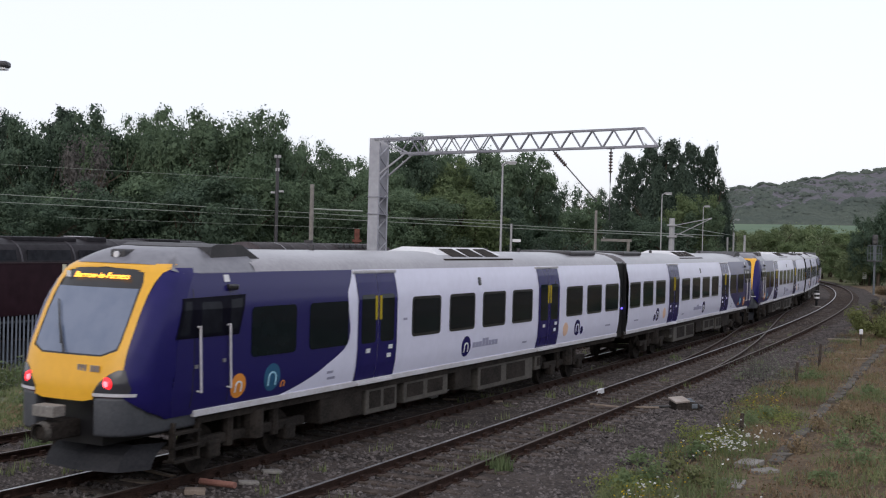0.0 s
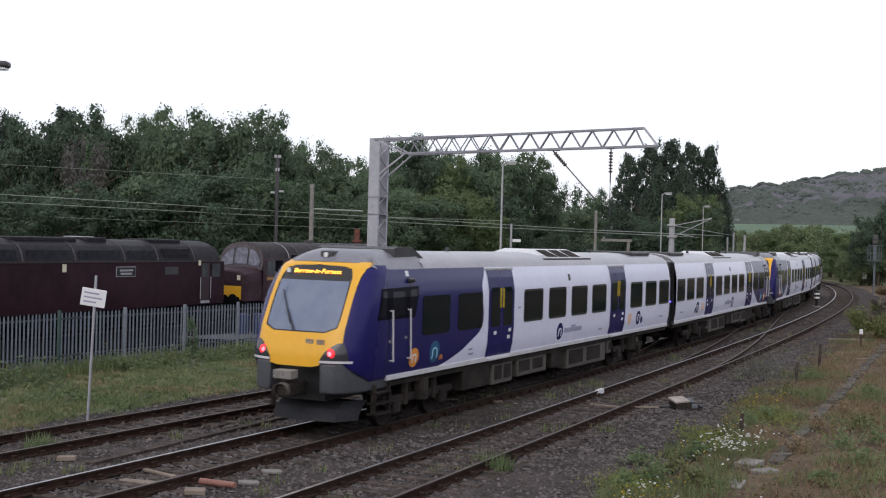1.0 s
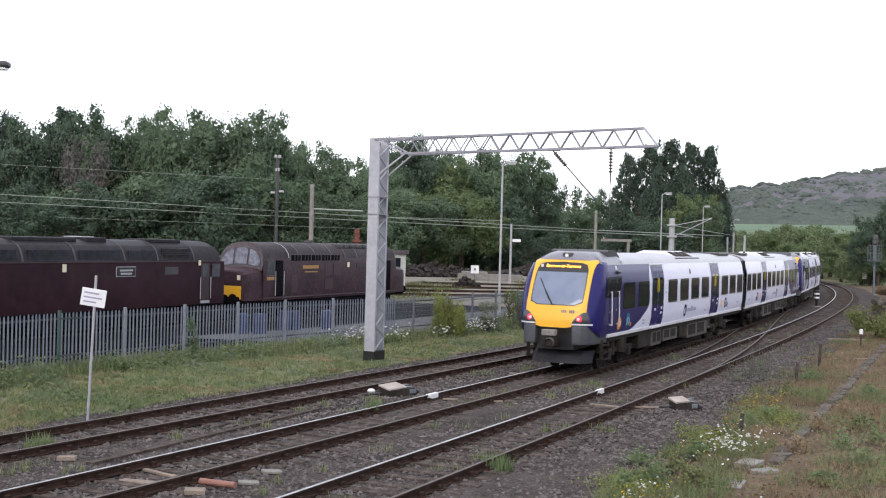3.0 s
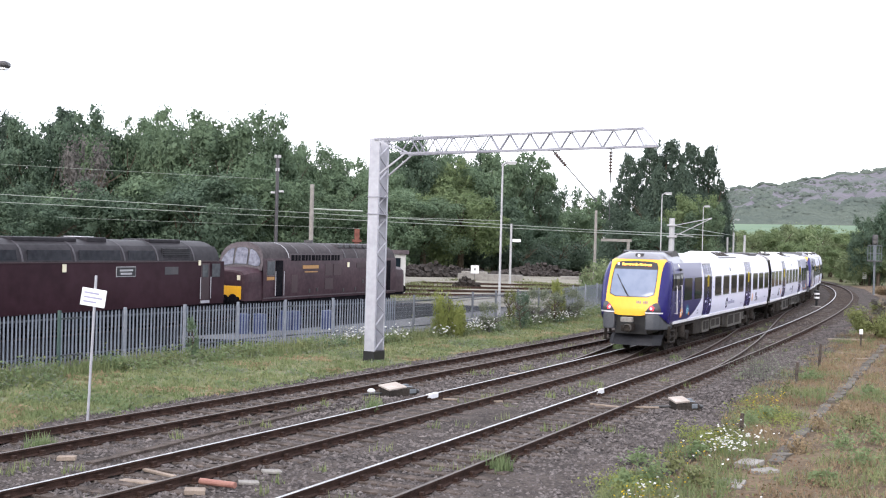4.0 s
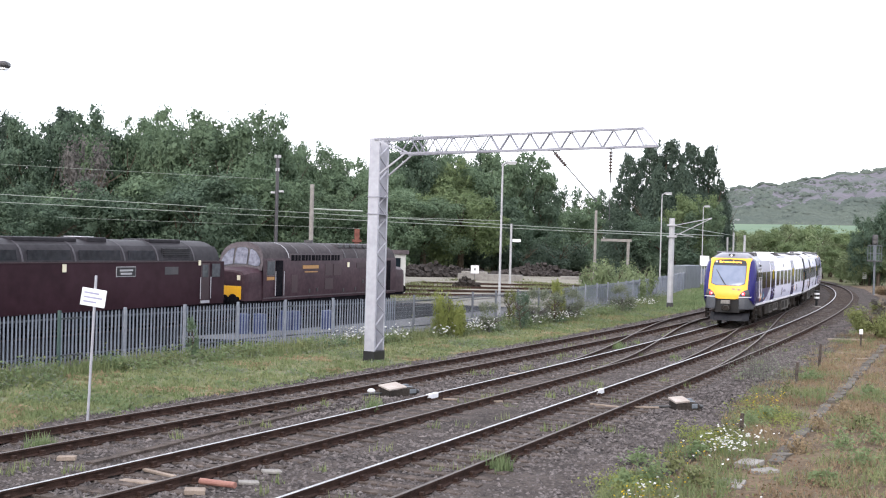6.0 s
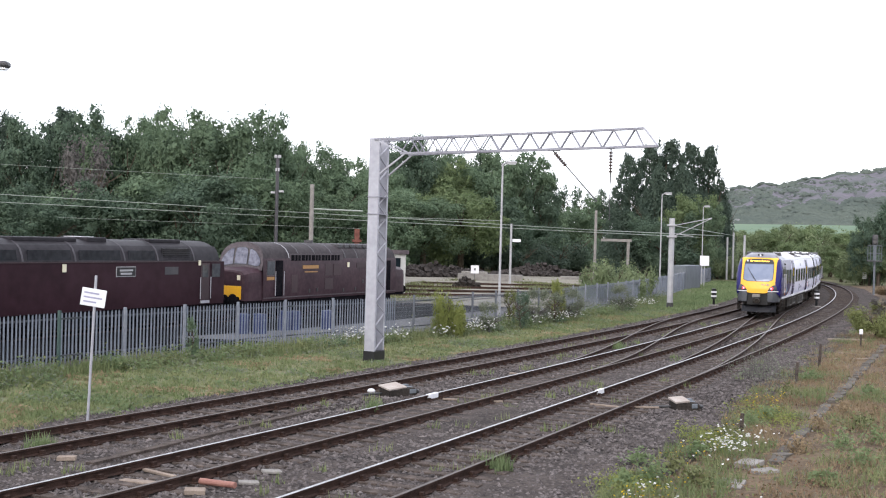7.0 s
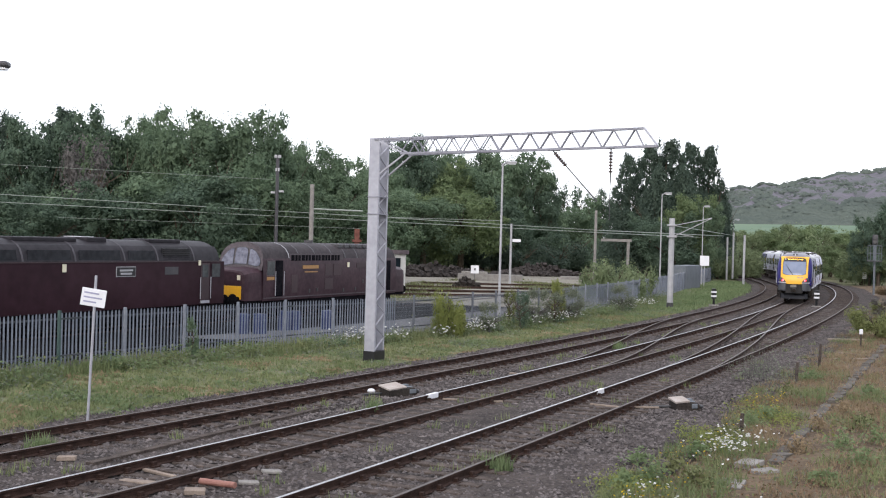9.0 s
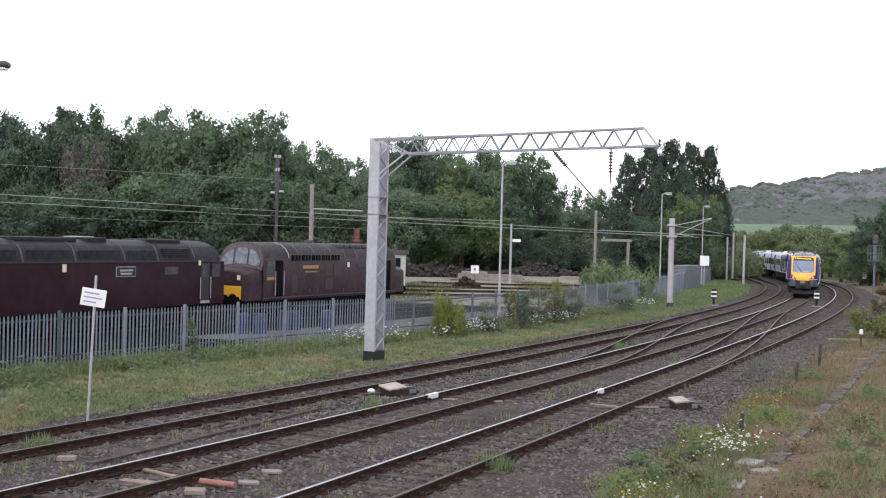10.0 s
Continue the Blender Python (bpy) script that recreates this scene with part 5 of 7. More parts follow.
# ---- posts, lamps, signs ----
def lamp_post(x, y, top, arm, label, heading=0.0, thick=0.06):
    lp = thing("street_lamp", pose(x, y, -0.15, 0, 0, heading), label, "street lamp", "yard lamps")
    bm = bmesh.new()
    rod(bm, (0, 0, 0), (0, 0, 1.2), thick * 1.5, thick * 1.4, 10)
    rod(bm, (0, 0, 1.2), (0, 0, top), thick, thick * 0.7, 10)
    part("column", bm, M["post"], lp)
    bm = bmesh.new()
    rod(bm, (0, 0, top - 0.03), (arm, 0, top + 0.08), thick * 0.6, n=8)
    part("bracket", bm, M["post"], lp)
    bm = bmesh.new()
    box(bm, arm - 0.1, arm + 0.55, -0.14, 0.14, top + 0.02, top + 0.16, bevel=0.05)
    head = part("lamp_head", bm, M["post"], lp)
    bm = bmesh.new()
    box(bm, arm, arm + 0.5, -0.1, 0.1, top - 0.02, top + 0.025)
    part("lens", bm, M["signwhite"], head)
    return lp


lamp_post(3.3, 67.6, 8.75, 0.25, "slim grey yard lamp column behind the fence", 0, 0.075)
lamp_post(18.75, 101.5, 8.75, 0.3, "slim grey yard lamp column near the far fence")
lamp_post(29.6, 134.5, 8.9, 0.2, "slim grey lamp column by a white board")
lamp_post(44.3, 180.0, 8.6, 0.3, "distant grey lamp column beside the line")
lp = lamp_post(-10.3, 24.6, 7.58, 0.6, "dark platform lamp whose head hangs into view")
for o in lp.children_recursive:
    if o.name.startswith("lamp_head"):
        o.data.materials[0] = M["dark"]


def mast(x, y, top, r, label, material="post", base=True, name="line_mast", lean=0.0):
    th = thing(name, pose(x, y, -0.15, 0, lean, 0), label, "mast", "masts beside the line")
    bm = bmesh.new()
    rod(bm, (0, 0, 0.0), (0, 0, top + 0.15), r, r * 0.9, 14)
    part("pole", bm, M[material], th)
    if base:
        bm = bmesh.new()
        rod(bm, (0, 0, 0), (0, 0, 0.35), r * 1.12, n=14)
        part("foot", bm, M["dark"], th)
    return th


m2 = mast(15.95, 82.3, 6.1, 0.21, "grey round overhead line mast beside the track")
bm = bmesh.new()
rod(bm, (0, 0, 5.7), (2.6, -0.8, 6.3), 0.03)
rod(bm, (0, 0, 4.9), (2.6, -0.8, 6.3), 0.03)
rod(bm, (0, 0, 5.2), (1.4, -0.5, 5.0), 0.025)
for z in (5.75, 4.95):
    box(bm, -0.3, 0.3, -0.26, 0.26, z - 0.06, z + 0.06, bevel=0.02)
part("bracket_arm", bm, M["post"], m2)
for x, y, top in ((35.3, 138.0, 5.7), (40.4, 164.0, 6.3), (38.6, 160.0, 5.6), (51.5, 205.0, 6.4)):
    mast(x, y, top, 0.14, "distant slim overhead line mast", base=False)
mast(-12.8, 90.0, 10.3, 0.14, "dark timber pole with small lamps among trees", "dark", False, "timber_pole")
bm = bmesh.new()
box(bm, -0.25, 0.25, -0.12, 0.12, 10.2, 10.45, bevel=0.04)
box(bm, -0.45, -0.15, -0.12, 0.12, 7.5, 7.65)
box(bm, 0.15, 0.5, -0.12, 0.12, 7.6, 7.75)
box(bm, -0.15, 0.15, -0.12, 0.12, 9.2, 9.45)
pl = [o for o in scene.objects if o.name.startswith("timber_pole")][0]
part("floodlight", bm, M["post"], pl)
mast(-9.55, 85.0, 7.9, 0.17, "pale concrete overhead line mast in the yard", "concrete", False)
mast(14.2, 110.0, 7.3, 0.14, "pale concrete mast before dark trees", "concrete", False)
tee = mast(17.6, 112.0, 4.6, 0.15, "short pale post with a cross arm", "concrete", False)
bm = bmesh.new()
box(bm, -2.6, 0.3, -0.12, 0.12, 4.6, 4.85)
part("cross_arm", bm, M["concrete"], tee)
sg = mast(6.9, 120.0, 6.0, 0.12, "small grey yard signal with white arm", "post", False)
bm = bmesh.new()
box(bm, 0.15, 1.0, -0.06, 0.06, 4.3, 4.6, bevel=0.02)
part("signal_arm", bm, M["signwhite"], sg)

# overhead wires across the yard
wires = thing("overhead_wire", Matrix(), "thin pale overhead wires strung across the yard", "wire")
def wire(p, q, r, sag=0.0, parent=None):
    bm = bmesh.new()
    p, q = Vector(p), Vector(q)
    pts = [p.lerp(q, i / 12) - Vector((0, 0, sag * 4 * (i / 12) * (1 - i / 12))) for i in range(13)]
    tube(bm, pts, r)
    part("wire", bm, M["wire"], parent or wires)


M["wire"] = mat("pale_wire", (0.3, 0.33, 0.29), (0.24, 0.27, 0.23), 0.5, 0.2, 3, 0, 10)


def seen_at(px, row, depth):
    """A point on a line of sight, by its distance."""
    return ((px - 784) / 2084 * depth, depth, 4.1 + (426.1 + 0.02713 * (px - 784) - row) / 2084 * depth)


wire(seen_at(-40, 342, 79), seen_at(1060, 408, 107), 0.024)
wire(seen_at(-40, 356, 79), seen_at(1060, 412, 107), 0.024)
wire(seen_at(-40, 289, 80), seen_at(480, 318, 86), 0.011)
wire(seen_at(100, 385, 84), seen_at(640, 405, 90), 0.011)
wire(seen_at(1060, 408, 107), seen_at(1280, 418, 150), 0.035)
wire(seen_at(1060, 412, 107), seen_at(1250, 421, 150), 0.03)
wire(seen_at(552, 370, 85), seen_at(640, 374, 86), 0.06)
wire(seen_at(690, 385, 98), seen_at(885, 391, 102), 0.02)
wire((15.9, 82.3, 5.6), (40.4, 164.0, 5.9), 0.02)

# leaning notice board
sign = thing("notice_board", pose(-7.93, 26.6, -0.2, 0, 2.0, 0), "white notice board with grey lettering on a leaning post", "sign")
bm = bmesh.new()
rod(bm, (0, 0, 0), (0, 0, 3.3), 0.03, n=10)
part("post", bm, M["galv"], sign)
bm = bmesh.new()
rotm = pose(-0.02, -0.04, 2.8, 0, 6, 0)
vs = box(bm, -0.28, 0.28, -0.012, 0.012, -0.2, 0.2, bevel=0.01)
bmesh.ops.transform(bm, matrix=rotm, verts=bm.verts[:])
board = part("board", bm, M["signwhite"], sign)
for i, (a, b) in enumerate(((-0.22, 0.12), (-0.22, 0.2), (-0.22, 0.08))):
    bm = bmesh.new()
    box(bm, a, b, -0.018, -0.013, 0.08 - i * 0.1, 0.115 - i * 0.1)
    bmesh.ops.transform(bm, matrix=rotm, verts=bm.verts[:])
    part("text_bar", bm, M["greyblue"], board)

# banded marker posts
for x, y in ((20.1, 87.0), (28.4, 89.2)):
    mk = thing("marker_post", pose(x, y, -0.2, 0, 0, 20), "black and white banded dwarf marker post", "marker post", "dwarf markers")
    bm = bmesh.new()
    box(bm, -0.16, 0.16, -0.1, 0.1, 0.55, 1.3, bevel=0.03)
    box(bm, -0.06, 0.06, -0.06, 0.06, 0, 0.6)
    body = part("body", bm, M["black"], mk)
    for z in (0.68, 0.98):
        bm = bmesh.new()
        box(bm, -0.17, 0.17, -0.11, 0.11, z, z + 0.13)
        part("band", bm, M["signwhite"], body)
    bm = bmesh.new()
    box(bm, -0.3, 0.3, -0.2, 0.2, 0, 0.12)
    part("foot", bm, M["concrete"], mk)

# point machines and boxes beside the rails
def point_box(x, y, h, sx, sy, label):
    pb = thing("point_machine", pose(x, y, -0.24, 0, 0, h), label, "point machine", "point machines")
    bm = bmesh.new()
    box(bm, -sx / 2, sx / 2, -sy / 2, sy / 2, 0.0, 0.26, bevel=0.03)
    box(bm, sx / 2 - 0.1, sx / 2 + 0.12, -sy / 2 + 0.05, sy / 2 - 0.05, 0.0, 0.2, bevel=0.03)
    part("case", bm, M["under"], pb)
    bm = bmesh.new()
    box(bm, -sx / 2 - 0.02, sx * 0.14, -sy / 2, sy / 2, 0.0, 0.04, pose(0, 0, 0.3, 9, -5, 0))
    part("lid", bm, M["wood_pale"], pb)
    bm = bmesh.new()
    rod(bm, (-sx / 2, 0.1, 0.12), (-sx / 2 - 0.5, 0.25, 0.1), 0.03)
    part("drive_rod", bm, M["black"], pb)
    bm = bmesh.new()
    for q in (-0.2, 0.0, 0.2):
        box(bm, sx * (0.32 + 0.1 * q) - 0.04, sx * 0.55 + 0.1 * q, sy * q * 2 - 0.06, sy * q * 2 + 0.06, 0.1, 0.27 + 0.2 * q, bevel=0.02)
    part("mechanism", bm, M["galv_dark"], pb)
    bm = bmesh.new()
    rod(bm, (sx / 2, 0.0, 0.14), (sx / 2 + 0.25, -0.05, 0.1), 0.07, n=10)
    part("cable_gland", bm, M["black"], pb)


point_box(6.45, 31.1, 15, 0.6, 0.46, "grey point machine with a pale lid on the ballast")
point_box(-1.15, 32.4, 40, 0.9, 0.5, "low grey point machine between the tracks")
for (x, y) in ((-1.88, 32.6),):
    ball = thing("marker_disc", pose(x, y, -0.2), "small white painted marker beside the rail", "marker")
    bm = bmesh.new()
    bmesh.ops.create_uvsphere(bm, u_segments=12, v_segments=8, radius=0.1, matrix=Matrix.Translation((0, 0, 0.08)) @ Matrix.Diagonal((1.1, 1, 0.7, 1)))
    part("disc", bm, M["signwhite"], ball)
for k, y, o in (("c", 33.0, -0.7525), ("b", 31.1, -0.7525)):
    x, yy, h = at_y(k, y, o)
    jn = thing("rail_joint", pose(x, yy, 0.004, 0, 0, math.degrees(h)), "white painted fishplate joint on the rail", "rail joint", "rail joints")
    bm = bmesh.new()
    box(bm, -0.28, 0.28, -0.05, 0.05, -0.12, 0.006)
    part("plate", bm, M["signwhite"], jn)
for x, y, h, sx, sy, sz, mt, lab in ((-4.95, 19.97, -30, 1.1, 0.2, 0.05, "wood", "pale timber board lying between the rails"), (-4.9, 20.78, -40, 0.9, 0.08, 0.05, "wood", "narrow pale timber batten between the rails"),
                                     (-3.97, 19.33, 10, 0.34, 0.3, 0.08, "wood", "square timber offcut on the ballast"), (-6.88, 21.85, 10, 0.34, 0.26, 0.08, "wood", "square timber offcut on the ballast"),
                                     (-3.23, 20.2, 15, 0.35, 0.2, 0.05, "concrete", "flat pale stone slab on the ballast"), (-2.98, 21.2, 20, 0.35, 0.2, 0.05, "concrete", "flat pale stone slab on the ballast"),
                                     (4.45, 31.05, -36, 1.0, 0.12, 0.05, "wood", "long pale timber batten across the sleepers"), (5.45, 31.0, -10, 0.7, 0.1, 0.05, "wood", "pale timber batten beside the point machine"),
                                     (1.4, 31.3, 0, 0.6, 0.1, 0.05, "wood", "pale timber batten on the ballast"), (0.3, 31.5, 10, 0.4, 0.1, 0.05, "wood", "pale timber batten on the ballast"), (2.6, 38.0, -20, 0.7, 0.14, 0.05, "wood", "pale timber batten on the ballast"),
                                     (6.1, 23.0, 55, 0.62, 0.4, 0.12, "concrete", "broken concrete trough lid in the grass"), (6.2, 22.3, 20, 0.5, 0.3, 0.1, "concrete", "broken concrete trough lid in the grass"), (5.25, 21.0, 66, 0.62, 0.45, 0.09, "concrete", "broken concrete trough lid in the grass"),
                                     (16.2, 46.5, 0, 1.4, 0.15, 0.06, "wood", "weathered timber lying on the cess"), (17.2, 48.5, 5, 1.6, 0.15, 0.06, "wood", "weathered timber lying on the cess"), (19.5, 56.5, 0, 1.8, 0.25, 0.08, "wood", "weathered timber lying on the cess")):
    bd = thing("timber_board" if mt == "wood" else "concrete_slab", pose(x, y, -0.17 if y > 20.5 or mt == "wood" else -0.17, random.uniform(-4, 4), random.uniform(-4, 4), h), lab, "board" if mt == "wood" else "slab")
    bm = bmesh.new()
    box(bm, -sx / 2, sx / 2, -sy / 2, sy / 2, 0, sz, bevel=0.012)
    part("piece", bm, M["wood"] if mt == "wood" else M["concrete"], bd)
pp = thing("clay_pipe", pose(-3.7, 19.87, -0.1), "dull red pipe lying beside the rail", "pipe")
bm = bmesh.new()
rod(bm, (-0.32, 0.14, 0), (0.32, -0.14, 0), 0.055, n=12)
part("tube", bm, M["redpipe"], pp)

duct = thing("cable_duct", pose(0, 0, 0), "low grey-brown timber cable duct between the tracks", "cable duct")
bm = bmesh.new()
beam(bm, (-6.35, 21.5, -0.16), (-3.0, 29.1, -0.16), 0.18, 0.07)
part("duct_cover", bm, M["sleeper"], duct)


# ---- trees ----
def leaf_cloud(seed, blobs, count, size, upright=0.0, droop=0.0, tall=1.95):
    """Small pointed leaves scattered over blobs of (x, y, z, radius, squash), coarser ones inside; a crown of the given height."""
    rng = np.random.default_rng(seed)
    w = np.array([b[3] ** 2 for b in blobs])
    pick = rng.choice(len(blobs), count, p=w / w.sum())
    b = np.array(blobs)[pick]
    d = rng.normal(size=(count, 3))
    d /= np.linalg.norm(d, axis=1)[:, None]
    lump = 1 + 0.17 * np.sin(d[:, 0] * 7 + b[:, 0] * 9) * np.sin(d[:, 2] * 6 + b[:, 1] * 7) + rng.normal(size=count) * 0.1
    inner = rng.random(count) < 0.3
    r = b[:, 3] * lump * np.where(inner, 0.9 * rng.random(count) ** 0.5, 1.0)
    c = b[:, :3] + d * r[:, None] * np.stack([np.ones(count), np.ones(count), b[:, 4]], 1)
    c[:, 2] *= tall / np.quantile(c[:, 2], 0.996)
    nrm = d * 0.9 + rng.normal(size=(count, 3)) * 0.45 + np.array([0, 0, 0.5])
    nrm /= np.linalg.norm(nrm, axis=1)[:, None]
    t = np.cross(nrm, rng.normal(size=(count, 3)))
    if upright:
        t = t * (1 - upright) + np.array([0, 0, 1.0]) * upright
    t /= np.linalg.norm(t, axis=1)[:, None]
    u = np.cross(nrm, t)
    k = (size * rng.uniform(0.6, 1.35, count) * np.where(inner, 2.0, 1.0))[:, None]
    asp = rng.uniform(0.45, 0.8, count)[:, None]
    v = np.stack([c - t * k * 0.6 - u * k * asp, c - t * k * 0.6 + u * k * asp, c + t * k - np.array([0, 0, 1.0]) * k * droop], 1).reshape(-1, 3)
    return v, np.arange(count * 3).reshape(-1, 3)


def cloud_mesh(name, v, f, material):
    me = bpy.data.meshes.new(name)
    me.from_pydata(v.tolist(), [], f.tolist())
    me.materials.append(material)
    me.update()
    return me


def crown_blobs(rng, n, spread, low, high):
    """A heap of rounded boughs with smaller tufts on them, in a unit crown; low and high bound its height."""
    out = [(0, 0, (low + high) / 2, 0.55, (high - low) * 0.8)]
    for i in range(n):
        z = rng.uniform(low, high)
        f = (z - low) / (high - low)
        rad = spread * (0.45 + 0.55 * math.sin(math.pi * min(0.95, f * 0.75 + 0.22)))
        a = i * 2.399 + rng.uniform(-0.5, 0.5)
        q = rad * rng.uniform(0.35, 0.85)
        r = rng.uniform(0.2, 0.38) * (1.1 - 0.35 * f)
        out.append((q * math.cos(a), q * math.sin(a), z, r, rng.uniform(0.7, 1.0)))
        for _ in range(2):
            b, e = a + rng.uniform(-0.9, 0.9), rng.uniform(-0.3, 0.9)
            out.append((q * math.cos(a) + r * math.cos(b) * 0.9, q * math.sin(a) + r * math.sin(b) * 0.9, z + r * e, rng.uniform(0.09, 0.17), rng.uniform(0.55, 0.85)))
    return out


def trunk_mesh(seed, top, limbs):
    rng = random.Random(seed)
    bm = bmesh.new()
    bend = (rng.uniform(-0.05, 0.05), rng.uniform(-0.05, 0.05))
    rod(bm, (0, 0, 0), (bend[0], bend[1], top * 0.5), 0.075, 0.05, 8)
    rod(bm, (bend[0], bend[1], top * 0.5), (bend[0] * 2, bend[1] * 2, top), 0.05, 0.015, 8)
    for i in range(limbs):
        a, z = i * 2.4 + rng.uniform(-0.4, 0.4), top * rng.uniform(0.3, 0.75)
        e = (0.6 * math.cos(a), 0.6 * math.sin(a), z + rng.uniform(0.2, 0.45))
        rod(bm, (bend[0], bend[1], z), e, 0.028, 0.008, 6)
        for j in range(2):
            rod(bm, tuple(q * 0.7 + w * 0.3 for q, w in zip(e, (0, 0, z))), (e[0] + rng.uniform(-0.25, 0.25), e[1] + rng.uniform(-0.25, 0.25), e[2] + rng.uniform(0.05, 0.25)), 0.012, 0.004, 5)
    me = bpy.data.meshes.new("trunk")
    bm.to_mesh(me)
    bm.free()
    me.materials.append(M["bark"])
    return me


rng = random.Random(11)
CROWN = {}
for i in range(3):
    bl = crown_blobs(rng, 26, 1.0, 0.35, 1.85)
    CROWN[f"broad{i}"] = leaf_cloud(20 + i, bl, 18500, 0.0225, droop=0.35)
    CROWN[f"belt{i}"] = leaf_cloud(20 + i, bl, 6000, 0.04, droop=0.35)
bl = []
for i in range(40):
    z = 0.15 + 1.8 * (i / 40)
    rad = 0.8 * (1 - (i / 40) ** 1.6) + 0.06
    a = i * 2.399
    bl.append((rad * 0.6 * math.cos(a), rad * 0.6 * math.sin(a), z, 0.1 + rad * 0.33, 0.75))
CROWN["conifer0"] = leaf_cloud(31, bl, 15000, 0.022, upright=0.3)
tufts = [(0, 0, 0.3 + 0.28 * k, 0.5 - 0.075 * k, 0.8) for k in range(5)]
for k in range(150):
    f = (k + 0.5) / 150
    rad = 0.92 * (1 - f**2.6) ** 0.75 + 0.05
    a, q = k * 2.399, rad * rng.uniform(0.3, 1.0)
    tufts.append((q * math.cos(a), q * math.sin(a), 0.2 + 1.55 * f + 0.1 * (1 - q), rng.uniform(0.07, 0.19) * (1.15 - 0.4 * f), rng.uniform(0.4, 0.75)))
for k in range(7):
    a, q = k * 2.399, rng.uniform(0.0, 0.4)
    tufts.append((q * math.cos(a), q * math.sin(a), 1.72 + rng.uniform(-0.1, 0.1), 0.075, 1.7))
CROWN["conifer1"] = leaf_cloud(33, tufts, 21000, 0.02, upright=0.25)
bl = [(rng.uniform(-0.7, 0.7), rng.uniform(-0.7, 0.7), rng.uniform(0.2, 0.8), rng.uniform(0.22, 0.42), rng.uniform(0.7, 1.0)) for _ in range(16)]
CROWN["bush0"] = leaf_cloud(35, bl, 6000, 0.034, tall=1.05)
bl = [(rng.uniform(-0.5, 0.5), rng.uniform(-0.5, 0.5), rng.uniform(0.2, 1.6), rng.uniform(0.12, 0.25), rng.uniform(0.9, 1.4)) for _ in range(22)]
CROWN["sparse0"] = leaf_cloud(36, bl, 3200, 0.027)
CROWN["sparse1"] = leaf_cloud(38, bl, 8000, 0.025)
CROWN["wisp0"] = leaf_cloud(39, bl, 5200, 0.022)
TRUNKS = {"wisp": trunk_mesh(6, 0.9, 16), "broad": trunk_mesh(1, 1.5, 9), "belt": trunk_mesh(1, 1.5, 9), "conifer": trunk_mesh(2, 1.8, 3), "bush": trunk_mesh(3, 0.6, 6), "sparse": trunk_mesh(4, 1.5, 14)}
TRUNKS["wisp"].materials[0] = M["twig_grey"]
MESHES = {}


def tree(px, top, depth, half, shape, leaf, label, category="tree", group="trees behind the yard", base=None, turn=0.0):
    """A tree by the bearing of its stem, the height of its top, its distance and its half width."""
    key = (shape, leaf)
    if key not in MESHES:
        MESHES[key] = cloud_mesh("crown", *CROWN[shape], M[leaf])
    x = px * depth
    m = pose(x, depth, -0.35 if base is None else base, 0, 0, turn) @ Matrix.Diagonal((half, half, (top + 0.35) / 1.95 if "bush" not in shape else (top + 0.35) / 1.05, 1))
    ob = thing("tree" if category == "tree" else "bush", m, label, category, group)
    o = new("trunk", TRUNKS["".join(c for c in shape if not c.isdigit())])
    o.parent = ob
    o = new("crown", MESHES[key])
    o.parent = ob
    return ob


def bearing(px):
    return (px - 784) / 2084


rt = random.Random(5)


def height(px, row, depth):
    """The height of a line of sight at the given bearing and distance."""
    return 4.1 + (426.1 + 0.02713 * (px - 784) - row) / 2084 * depth


